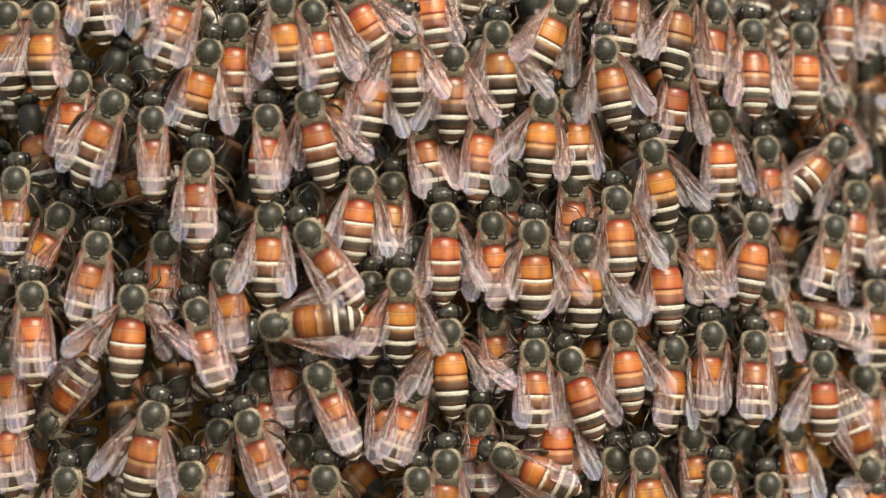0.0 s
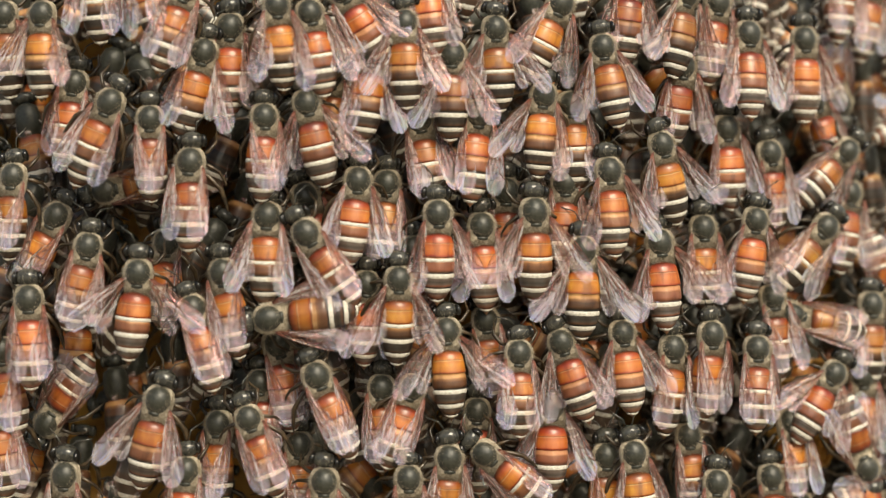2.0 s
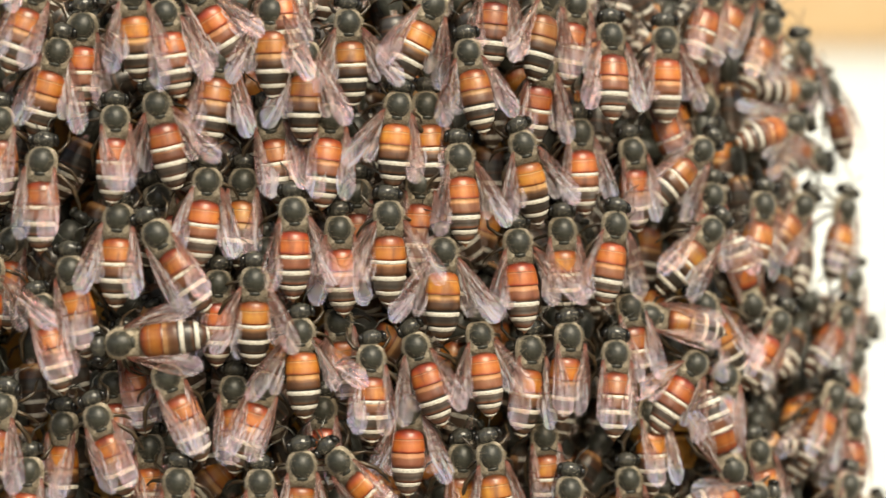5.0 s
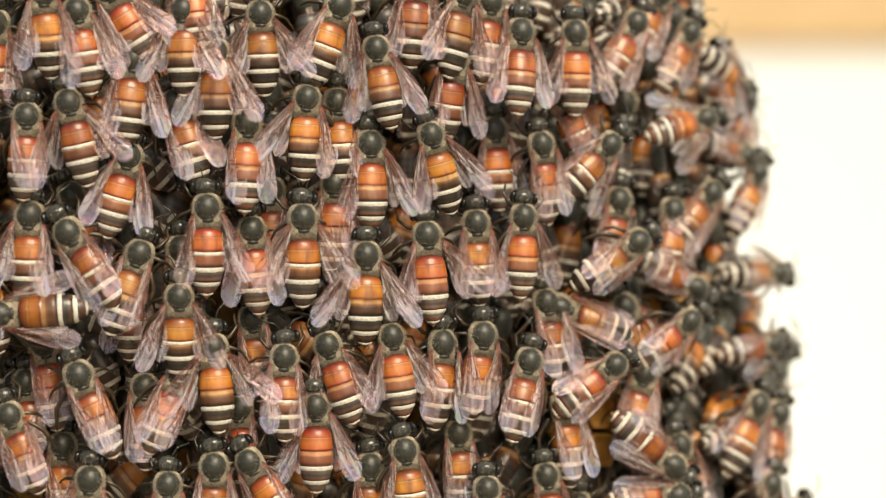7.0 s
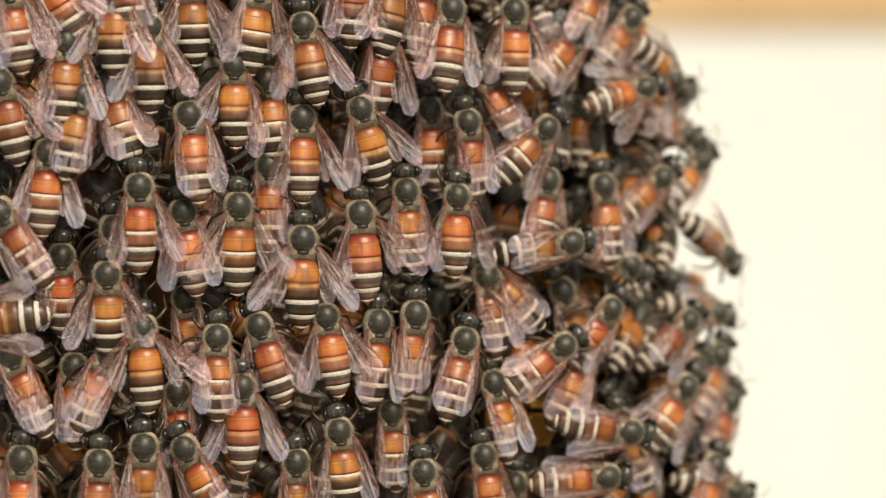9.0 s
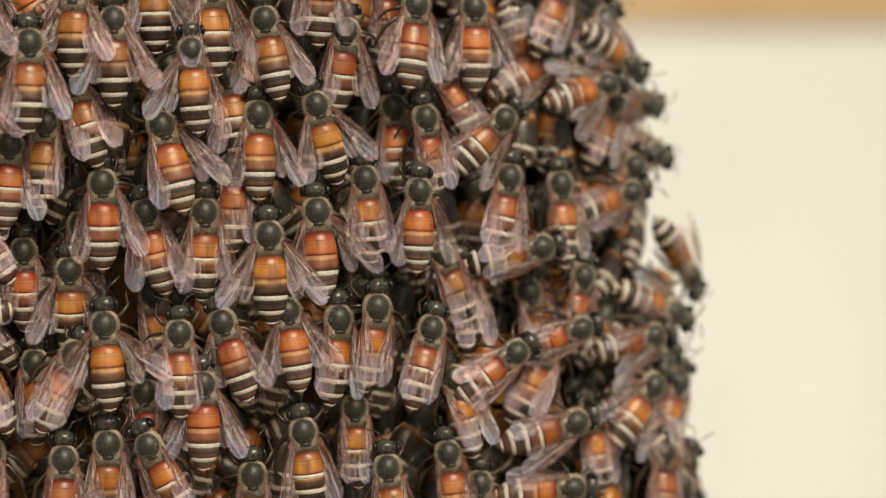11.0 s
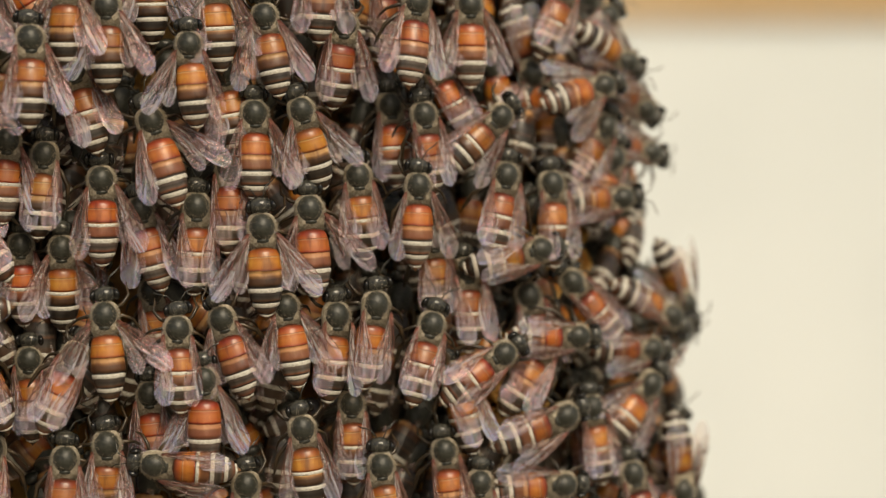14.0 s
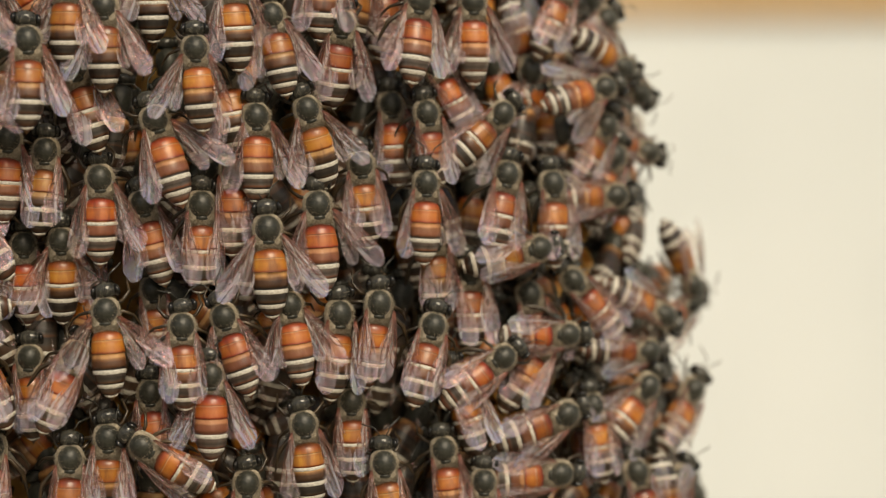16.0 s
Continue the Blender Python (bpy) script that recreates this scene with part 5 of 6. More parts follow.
    walk(bee_066, [(0, on_cluster(29.19, 1.52, 15, 0.1, 6, -1)), (0.7, on_cluster(29.25, 1.37, 15, 0.1, 6, -1)), (1, on_cluster(29.18, 1.32, 24, 0.1, 6, -1)), (1.5, on_cluster(28.74, 1.57, 38, 0.1, 6, -1)), (3.5, on_cluster(28.87, 1.26, 40, 0.07, 6, -1)), (4.5, on_cluster(31.2, 1.71, 41, 0, 6, -1)), (5.2, on_cluster(30.67, 1.25, 42, 0, 6, -1)), (7.3, on_cluster(31.58, 0.37, 58, -0.4, 6, -1)), (8.5, on_cluster(31.78, -0.39, 70, -0.4, 6, -1)), (8.75, on_cluster(31.21, -1, 77.5, -0.3, 6, -1)), (9, on_cluster(31.25, -1.16, 80, -0.3, 6, -1)), (9.7, on_cluster(31.38, -1.36, 79, -0.3, 6, -1)), (11.8, on_cluster(31.79, -1.96, 76, 0, 6, -1)), (16, on_cluster(31.57, -2.17, 76, 0, 6, -1))])
    walk(bee_067, [(0, on_cluster(18.97, 1.49, -2, 0.6, 7, -3)), (5, on_cluster(19.41, 1.36, -2, 0.6, 7, -3)), (11.8, on_cluster(18.5, 3.28, -6, 0.41, 7, -3)), (13, on_cluster(18.32, 2.82, -6, 0.4, 7, -3)), (14.5, on_cluster(18.25, 3.53, -6, 0.4, 7, -3)), (16, on_cluster(18.42, 3.94, -6, 0.4, 7, -3))])
    walk(bee_068, [(0, on_cluster(6.46, 1.04, -2, 0, 5, 6)), (1, on_cluster(6.94, 2.21, -2, 0, 5, 6)), (2, on_cluster(6.69, 2.55, -2, 0, 5, 6)), (3, on_cluster(6.95, 2.56, -2, 0, 5, 6)), (5, on_cluster(6.78, 2.44, -2, 0, 5, 6)), (9.7, on_cluster(7.17, 1.2, -0.62, 0.2, 5, 6)), (11.8, on_cluster(7.2, 0.66, 0, 0.99, 5, 6)), (13, on_cluster(6.64, 0.91, 0, 1, 5, 6)), (16, on_cluster(6.98, 1.02, 0, 1, 5, 6))])
    walk(bee_069, [(0, on_cluster(-9.35, 1.03, -32, -0.1, 5, -5)), (9.7, on_cluster(-9.35, 1.03, -32, -0.1, 5, -5)), (11.8, on_cluster(-9.79, 1.04, -32, 0.9, 5, -5)), (16, on_cluster(-9.79, 1.04, -32, 0.9, 5, -5))])
    walk(bee_070, [(0, on_cluster(-19.81, 0.24, 3, 1.5, 5, -3)), (0.5, on_cluster(-19.93, 0.48, 3, 1.5, 5, -3)), (2, on_cluster(-19.52, 0.35, 3, 1.5, 5, -3)), (5.2, on_cluster(-20.08, 0.55, 3, 1.5, 5, -3)), (16, on_cluster(-20.08, 0.55, 3, 1.5, 5, -3))])
    walk(bee_071, [(0, on_cluster(-24.39, 0.24, 10, 0.3, 8, 9)), (1.5, on_cluster(-24.86, 0.09, 10, 0.3, 8, 9)), (16, on_cluster(-24.8, -0.01, 10, 0.3, 8, 9))])
    walk(bee_072, [(0, on_cluster(15.87, 0.16, -5, 0.3, 8, 2)), (1, on_cluster(16.06, 0.38, -5, 0.3, 8, 2)), (2, on_cluster(15.86, 0.34, -5, 0.3, 8, 2)), (3.5, on_cluster(16.1, 0.53, -5, 0.3, 8, 2)), (5, on_cluster(16.07, 0.47, -5, 0.3, 8, 2)), (7.3, on_cluster(15.7, 0.87, -5, 0.1, 8, 2)), (9, on_cluster(15.74, 0.91, -5, 0.1, 8, 2)), (13, on_cluster(14.74, 0.78, -5, 0.1, 8, 2)), (16, on_cluster(15.35, 1.02, -5, 0.1, 8, 2))])
    walk(bee_073, [(0, on_cluster(10.14, 0.04, 1, 0.1, 4, 2)), (1, on_cluster(10.17, 0.16, 1, 0.1, 4, 2)), (2.5, on_cluster(10.2, -0.33, 1, 0.1, 4, 2)), (5, on_cluster(10.66, -0.16, 1, 0.1, 4, 2)), (7.5, on_cluster(11.44, -0.76, 1, 0.1, 4, 2)), (8.5, on_cluster(11.46, -0.91, 1, 0.1, 4, 2)), (9.7, on_cluster(11.87, -0.89, 1, 0.1, 4, 2)), (11.8, on_cluster(11.71, -0.76, -3, 0, 4, 2)), (13, on_cluster(11.43, -0.46, -3, 0, 4, 2)), (16, on_cluster(11.82, -0.71, -3, 0, 4, 2))])
    walk(bee_074, [(0, on_cluster(-1.99, -0.16, 0, 1.6, 4, 12)), (9.7, on_cluster(-1.99, -0.16, 0, 1.6, 4, 12)), (11.8, on_cluster(-2.09, -0.16, 0, 3.4, 4, 12)), (16, on_cluster(-2.09, -0.16, 0, 3.4, 4, 12))])
    walk(bee_075, [(0, on_cluster(-15.25, -1.75, -8, 0.2, 3, -10)), (4, on_cluster(-15.31, -1.66, -8, 0.2, 3, -10)), (5.2, on_cluster(-15.47, -1.45, -8, 0.2, 3, -10)), (16, on_cluster(-15.47, -1.45, -8, 0.2, 3, -10))])
    walk(bee_076, [(0, on_cluster(-2.94, -2.35, 0, 0, 3, 4)), (3.5, on_cluster(-2.87, -2.23, 0, 0, 3, 4)), (5, on_cluster(-2.6, -2.22, 0, 0, 3, 4)), (7.5, on_cluster(-1.66, -3.68, -2, 0.1, 3, 4)), (9.5, on_cluster(-2.06, -3.34, -2, 0.1, 3, 4)), (9.7, on_cluster(-2.05, -3.34, -2, 0.1, 3, 4)), (11.8, on_cluster(-2.7, -3.45, -2, 2.2, 3, 4)), (12.5, on_cluster(-2.67, -3.46, -2, 2.2, 3, 4)), (13, on_cluster(-2.76, -3.19, -2, 2.2, 3, 4)), (14, on_cluster(-3.15, -2.03, -2, 2.2, 3, 4)), (14.5, on_cluster(-3.02, -1.66, -2, 2.2, 3, 4)), (16, on_cluster(-3.26, -1.59, -2, 2.2, 3, 4))])
    walk(bee_077, [(0, on_cluster(43.95, -2.42, 15, 0.3, 5, -7)), (5.2, on_cluster(43.95, -2.4, 15, 0.3, 5, -7)), (6.25, on_cluster(44, -2.23, 59.25, 0.27, 5, -7)), (7.3, on_cluster(44.04, -2.06, 103.5, 0.25, 5, -7)), (8, on_cluster(44.02, -2.01, 121, 0.23, 5, -7)), (8.5, on_cluster(44.38, -1.73, 133, 0.22, 5, -7)), (8.75, on_cluster(44.48, -2.08, 119.5, 0.21, 5, -7)), (9, on_cluster(44.74, -2.25, 126, 0.21, 5, -7)), (9.7, on_cluster(45.27, -3.24, 141, 0.2, 5, -7)), (11.8, on_cluster(44.15, -5.5, 152, 0.2, 5, -7)), (12, on_cluster(44.21, -6, 155, 0.2, 5, -7)), (12.5, on_cluster(44.45, -6.58, 155, 0.2, 5, -7)), (13.5, on_cluster(44.37, -6.51, 155, 0.2, 5, -7)), (14, on_cluster(44.17, -6.75, 155, 0.2, 5, -7)), (15.5, on_cluster(44.33, -5.97, 155, 0.2, 5, -7)), (16, on_cluster(44.63, -5.38, 155, 0.2, 5, -7))])
    walk(bee_078, [(0, on_cluster(-5.18, -2.57, 4, 0.8, 6, 11)), (4, on_cluster(-5.31, -2.5, 4, 0.8, 6, 11)), (5.2, on_cluster(-5.33, -2.41, 3.49, 0.76, 6, 11)), (7.3, on_cluster(-5.64, -2.28, 2.61, 1.62, 6, 11)), (9.7, on_cluster(-5.68, -2.09, 1.6, 1.55, 6, 11)), (11.8, on_cluster(-6.23, -1.96, 0.72, 2.65, 6, 11)), (13.5, on_cluster(-6.26, -1.83, 0, 2.6, 6, 11)), (16, on_cluster(-6.09, -1.89, 0, 2.6, 6, 11))])
    walk(bee_079, [(0, on_cluster(24.1, -3.1, -8, 0.7, 9, 3)), (1.5, on_cluster(24.63, -3.52, -8, 0.7, 9, 3)), (2.5, on_cluster(24.53, -3.91, -8, 0.7, 9, 3)), (5.2, on_cluster(24.48, -4.3, -8, 0.7, 9, 3)), (9.7, on_cluster(25.12, -3.71, -10.65, 0.7, 9, 3)), (11.8, on_cluster(26.15, -3.77, -3.88, 1.3, 9, 3)), (12, on_cluster(26.17, -3.74, -4, 1.3, 9, 3)), (15, on_cluster(26.27, -3.73, -4, 1.3, 9, 3)), (16, on_cluster(26.32, -3.95, -4, 1.3, 9, 3))])
    walk(bee_080, [(0, on_cluster(-28.98, -3.35, -3, 0.1, 7, 6)), (1.5, on_cluster(-29.01, -3.37, -3, 0.1, 7, 6)), (2, on_cluster(-29.03, -3.65, -3, 0.1, 7, 6)), (2.5, on_cluster(-29.06, -4.45, -3, 0.1, 7, 6)), (16, on_cluster(-29.06, -4.45, -3, 0.1, 7, 6))])
    walk(bee_081, [(0, on_cluster(32.74, -3.38, 0, 0.2, 9, -5)), (1, on_cluster(33.07, -4.24, 0, 0.2, 9, -5)), (3, on_cluster(31.24, -4.34, 0, 0.2, 9, -5)), (4.5, on_cluster(29.86, -4.42, -30, 0.8, 9, -5)), (5.2, on_cluster(30.57, -4.2, -30, 0.8, 9, -5)), (7.3, on_cluster(30.76, -4.61, -26.42, 1.72, 9, -5)), (9.7, on_cluster(30.85, -5.01, -22.33, 1.69, 9, -5)), (11.8, on_cluster(30.89, -5.37, -18.75, 1.62, 9, -5)), (14, on_cluster(30.97, -5.74, -15, 1.6, 9, -5)), (16, on_cluster(30.97, -5.74, -15, 1.6, 9, -5))])
    walk(bee_082, [(0, on_cluster(-21.74, -3.52, 2, -0.1, 3, 2)), (2, on_cluster(-21.17, -1.78, 2, -0.1, 3, 2)), (3, on_cluster(-21.1, -1.42, 2, -0.1, 3, 2)), (16, on_cluster(-21.1, -1.34, 2, -0.1, 3, 2))])
    walk(bee_083, [(0, on_cluster(34.31, -4.22, 160, 0.8, 6, 5)), (5, on_cluster(34.31, -4.22, 160, 0.8, 6, 5)), (5.2, on_cluster(34.4, -4.16, 160.5, 0.79, 6, 5)), (7.3, on_cluster(36.78, -2.93, 110.25, 0.69, 6, 5)), (8.5, on_cluster(37.32, -2.54, 113.25, 0.62, 6, 5)), (8.75, on_cluster(36.01, -3.02, 111.38, 0.61, 6, 5)), (9, on_cluster(36.12, -2.94, 112, 0.6, 6, 5)), (9.7, on_cluster(35.73, -3.34, 146.53, 0.55, 6, 5)), (10.75, on_cluster(35.17, -3.96, 47.33, 0.73, 6, 5)), (11.8, on_cluster(34.61, -4.57, -51.87, 0.91, 6, 5)), (12, on_cluster(34.5, -4.69, -42, 0.9, 6, 5)), (16, on_cluster(34.34, -4.69, -42, 0.9, 6, 5))])
    walk(bee_084, [(0, on_cluster(-17.24, -4.45, -18, 0.2, 9, 12)), (5.2, on_cluster(-17.52, -4.15, -18, 0.2, 9, 12)), (16, on_cluster(-17.52, -4.15, -18, 0.2, 9, 12))])
    walk(bee_085, [(0, on_cluster(3.5, -4.85, -10, 1.4, 3, -2)), (2.5, on_cluster(3.21, -5.21, -10, 1.4, 3, -2)), (9.7, on_cluster(3.13, -5.16, -10, 1.4, 3, -2)), (11.8, on_cluster(3.13, -5.16, -10, 2.9, 3, -2)), (16, on_cluster(3.13, -5.16, -10, 2.9, 3, -2))])
    walk(bee_086, [(0, on_cluster(26.16, -5, -75, 0.6, 7, 12)), (5, on_cluster(25.99, -4.96, -75, 0.6, 7, 12)), (14, on_cluster(23.66, -1.39, 0, 0.9, 7, 12)), (16, on_cluster(23.66, -1.39, 0, 0.9, 7, 12))])
    walk(bee_087, [(0, on_cluster(42.88, -5.08, 35, 0.1, 8, -2)), (4.5, on_cluster(42.88, -5.08, 35, 0.1, 8, -2)), (5.2, on_cluster(42.63, -5.42, 35, 0.1, 8, -2)), (7.3, on_cluster(43.41, -7.79, 80, 0.28, 8, -2)), (8, on_cluster(43.04, -7.41, 80, 0.3, 8, -2)), (8.5, on_cluster(42.43, -9.26, 80, 0.32, 8, -2)), (8.75, on_cluster(41.09, -6.74, 47, 0.2, 8, -2)), (9, on_cluster(40.99, -7.36, 47, 0.2, 8, -2)), (9.7, on_cluster(41.08, -8.03, 59.37, 0.15, 8, -2)), (11.8, on_cluster(40.71, -9.66, 84.47, 0.01, 8, -2)), (12, on_cluster(40.74, -9.85, 88, 0, 8, -2)), (13, on_cluster(40.8, -9.93, 88, 0, 8, -2)), (16, on_cluster(40.36, -10.24, 88, 0, 8, -2))])
    walk(bee_088, [(0, on_cluster(-11.83, -5.38, -97, -0.1, 4, 3)), (1.5, on_cluster(-11.98, -4.94, -97, -0.1, 4, 3)), (4, on_cluster(-11.86, -5.02, -97, -0.1, 4, 3)), (4.5, on_cluster(-11.77, -5.6, -97, -0.1, 4, 3)), (5.2, on_cluster(-12.01, -6.72, -97, -0.1, 4, 3)), (7.3, on_cluster(-14.22, -4.58, -95, -0.1, 4, 3)), (8.5, on_cluster(-14.22, -4.58, -95, -0.1, 4, 3)), (8.75, on_cluster(-12.01, -6.72, -97, -0.1, 4, 3)), (16, on_cluster(-12.01, -6.72, -97, -0.1, 4, 3))])
    walk(bee_089, [(0, on_cluster(0.36, -5.96, 0, 0.2, 8, -1)), (5, on_cluster(0.57, -5.88, 0, 0.2, 8, -1)), (7.5, on_cluster(0.67, -7.24, -1, 0.1, 8, -1)), (9.7, on_cluster(0.4, -7.16, -1, 0.1, 8, -1)), (12, on_cluster(0.42, -7.23, -1, 0.1, 8, -1)), (13.5, on_cluster(0.55, -6.83, -1, 0.1, 8, -1)), (16, on_cluster(0.53, -6.53, -1, 0.1, 8, -1))])
    walk(bee_090, [(0, on_cluster(12.83, -6.05, -6, 0.2, 5, 6)), (1, on_cluster(13.15, -5.87, -6, 0.2, 5, 6)), (2.5, on_cluster(13.04, -6.25, -6, 0.2, 5, 6)), (4, on_cluster(13.33, -6.09, -6, 0.2, 5, 6)), (8, on_cluster(13.17, -6.5, -8, 0.2, 5, 6)), (9.5, on_cluster(13.32, -6.41, -8, 0.2, 5, 6)), (12, on_cluster(13.07, -6.25, -8, 0.2, 5, 6)), (16, on_cluster(13.36, -6.16, -8, 0.2, 5, 6))])
    walk(bee_091, [(0, on_cluster(45.26, -6.19, 100, 1.6, 5, -13)), (5.2, on_cluster(45.26, -6.19, 100, 1.6, 5, -13)), (7.3, on_cluster(44.54, -8.75, 72.67, 1.26, 5, -13)), (8.5, on_cluster(44.54, -8.75, 76.67, 1.16, 5, -13)), (8.75, on_cluster(44.27, -6.46, 97, 0.62, 5, -13)), (9, on_cluster(43.9, -6.99, 98, 0.6, 5, -13)), (9.7, on_cluster(43.39, -6.98, 100.25, 0.54, 5, -13)), (11.8, on_cluster(42.5, -7.21, 115, 0.02, 5, -13)), (12.5, on_cluster(42.36, -7.26, 116, 0, 5, -13)), (14.5, on_cluster(42.62, -7.63, 116, 0, 5, -13)), (15.5, on_cluster(42.08, -7.41, 116, 0, 5, -13)), (16, on_cluster(41.8, -7.61, 116, 0, 5, -13))])
    walk(bee_092, [(0, on_cluster(19.45, -6.32, 0, 0.1, 3, 8)), (4, on_cluster(19.79, -6.33, 0, 0.1, 3, 8)), (8, on_cluster(19.71, -6.4, 4, 0.1, 3, 8)), (12, on_cluster(19.5, -6.07, 4, 0.1, 3, 8)), (16, on_cluster(19.69, -6.14, 4, 0.1, 3, 8))])
    walk(bee_094, [(0, on_cluster(22.78, -6.99, 2, 0.1, 10, -5)), (1, on_cluster(23.2, -7.38, 2, 0.1, 10, -5)), (3.5, on_cluster(23.2, -7.43, 2, 0.1, 10, -5)), (5, on_cluster(23.33, -7.68, 2, 0.1, 10, -5)), (7.5, on_cluster(23.17, -8.41, 14, 0.1, 10, -5)), (9.7, on_cluster(23.35, -8.21, 14, 0.1, 10, -5)), (12, on_cluster(23.53, -7.54, 14, 0.1, 10, -5)), (16, on_cluster(23.67, -7.86, 14, 0.1, 10, -5))])
    walk(bee_095, [(0, on_cluster(16.65, -7.34, 2, 0.5, 5, 15)), (4.5, on_cluster(16.96, -7.29, 2, 0.5, 5, 15)), (7.3, on_cluster(16.82, -6.98, 2, 0.4, 5, 15)), (9, on_cluster(16.96, -6.97, 2, 0.4, 5, 15)), (12, on_cluster(16.64, -6.92, 2, 0.4, 5, 15)), (16, on_cluster(16.83, -6.89, 2, 0.4, 5, 15))])
    walk(bee_096, [(0, on_cluster(-30.89, -7.34, -5, 0.6, 4, -5)), (2, on_cluster(-31.12, -7.34, -5, 0.6, 4, -5)), (16, on_cluster(-31.12, -7.34, -5, 0.6, 4, -5))])
    walk(bee_097, [(0, on_cluster(6.47, -7.39, 4, 0.1, 8, 5)), (2.5, on_cluster(5.5, -7.54, 4, 0.1, 8, 5)), (8.5, on_cluster(5.6, -7.87, 4, 0.1, 8, 5)), (13, on_cluster(5.54, -7.75, 2, 0.1, 8, 5)), (16, on_cluster(5.83, -7.63, 2, 0.1, 8, 5))])
    walk(bee_098, [(0, on_cluster(9.13, -8.04, -18, 0.3, 6, -9)), (0.5, on_cluster(9.2, -7.05, -18, 0.3, 6, -9)), (1, on_cluster(9.02, -6.63, -18, 0.3, 6, -9)), (1.5, on_cluster(8.81, -6.6, -18, 0.3, 6, -9)), (2.5, on_cluster(8.62, -6.94, -18, 0.3, 6, -9)), (5.2, on_cluster(8.77, -6.93, -18, 0.3, 6, -9)), (8.5, on_cluster(8.58, -7.08, -18, 0.2, 6, -9)), (16, on_cluster(8.77, -6.98, -18, 0.2, 6, -9))])
    walk(bee_099, [(0, on_cluster(28.09, -8.54, 3, 0, 4, -3)), (0.4, on_cluster(28.59, -8.64, 3, 0, 4, -3)), (0.5, on_cluster(28.85, -8.71, 7, 0, 4, -3)), (1.2, on_cluster(29.33, -8.96, 36, 0, 4, -3)), (2, on_cluster(29.24, -9.36, 36, 0, 4, -3)), (3.5, on_cluster(28.84, -9.2, 37, 0, 4, -3)), (4.5, on_cluster(29.15, -8.57, 38, 0, 4, -3)), (5.2, on_cluster(29.47, -8.54, 38, -0.01, 4, -3)), (7.3, on_cluster(29.68, -8.78, 59.83, -0.09, 4, -3)), (8.5, on_cluster(30.49, -8.36, 61.83, -0.1, 4, -3)), (8.75, on_cluster(30.71, -8.56, 58, -0.1, 4, -3)), (9.7, on_cluster(30.38, -9.35, 58, -0.1, 4, -3)), (12, on_cluster(29.33, -9.65, 58, -0.1, 4, -3)), (16, on_cluster(28.83, -10.23, 58, -0.1, 4, -3))])
    walk(bee_100, [(0, on_cluster(37.82, -8.6, 32, 0.1, 3, 4)), (4, on_cluster(37.82, -8.6, 32, 0.1, 3, 4)), (4.5, on_cluster(37.2, -6.97, 32, 0.1, 3, 4)), (5.2, on_cluster(36.14, -5.36, 32, 0.1, 3, 4)), (7.3, on_cluster(35.54, -5.69, 58.25, -0.02, 3, 4)), (8, on_cluster(35.14, -5.88, 60, 0, 3, 4)), (8.5, on_cluster(35.48, -5.47, 61, 0.01, 3, 4)), (8.75, on_cluster(34.73, -5.88, 40.5, 0.18, 3, 4)), (9.5, on_cluster(34.33, -6.37, 42, 0.2, 3, 4)), (12, on_cluster(35.01, -8.72, 90, -0.1, 3, 4)), (16, on_cluster(33.78, -8.66, 90, -0.1, 3, 4))])
    walk(bee_101, [(0, on_cluster(43.63, -8.75, 25, 0.4, 7, -3)), (5.2, on_cluster(43.73, -8.77, 25, 0.4, 7, -3)), (7.3, on_cluster(44.04, -10.24, 21.75, 1.18, 7, -3)), (8, on_cluster(44.4, -10.32, 30, 1.2, 7, -3)), (8.5, on_cluster(44.35, -10.55, 36, 1.22, 7, -3)), (8.75, on_cluster(43.92, -10.01, 29, 0.49, 7, -3)), (9, on_cluster(43.91, -10.36, 32, 0.5, 7, -3)), (9.7, on_cluster(44.11, -11.29, 32, 0.5, 7, -3)), (11.8, on_cluster(42.81, -13.88, 25, 1.5, 7, -3)), (14, on_cluster(42.89, -16.63, 25, 1.3, 7, -3)), (14.5, on_cluster(43.29, -15.99, 28, 0.9, 7, -3)), (15, on_cluster(43.75, -15.6, 30, 0.6, 7, -3)), (15.5, on_cluster(43.66, -14.9, 33, 0.5, 7, -3)), (16, on_cluster(44.5, -13.7, 38, 0.4, 7, -3))])
    walk(bee_102, [(0, on_cluster(-8.69, -9, -20, 0, 2, 12)), (9.7, on_cluster(-8.69, -9, -20, 0, 2, 12)), (11.8, on_cluster(-9.03, -9.09, -20, 0.8, 2, 12)), (16, on_cluster(-9.03, -9.09, -20, 0.8, 2, 12))])
    walk(bee_104, [(0, on_cluster(31.78, -9.76, -8, 0.5, 9, -15)), (5.2, on_cluster(32.01, -9.61, 8.47, 0.54, 9, -15)), (7.3, on_cluster(32.19, -9.6, 15.12, 0.99, 9, -15)), (8.5, on_cluster(32.24, -9.56, 18.92, 1, 9, -15)), (8.75, on_cluster(32.23, -9.56, 19.71, 1, 9, -15)), (9.7, on_cluster(32.27, -9.53, 22.72, 1.01, 9, -15)), (11.8, on_cluster(32.31, -9.42, 29.37, 0.6, 9, -15)), (12, on_cluster(32.32, -9.41, 30, 0.6, 9, -15)), (16, on_cluster(32.12, -9.12, 30, 0.6, 9, -15))])
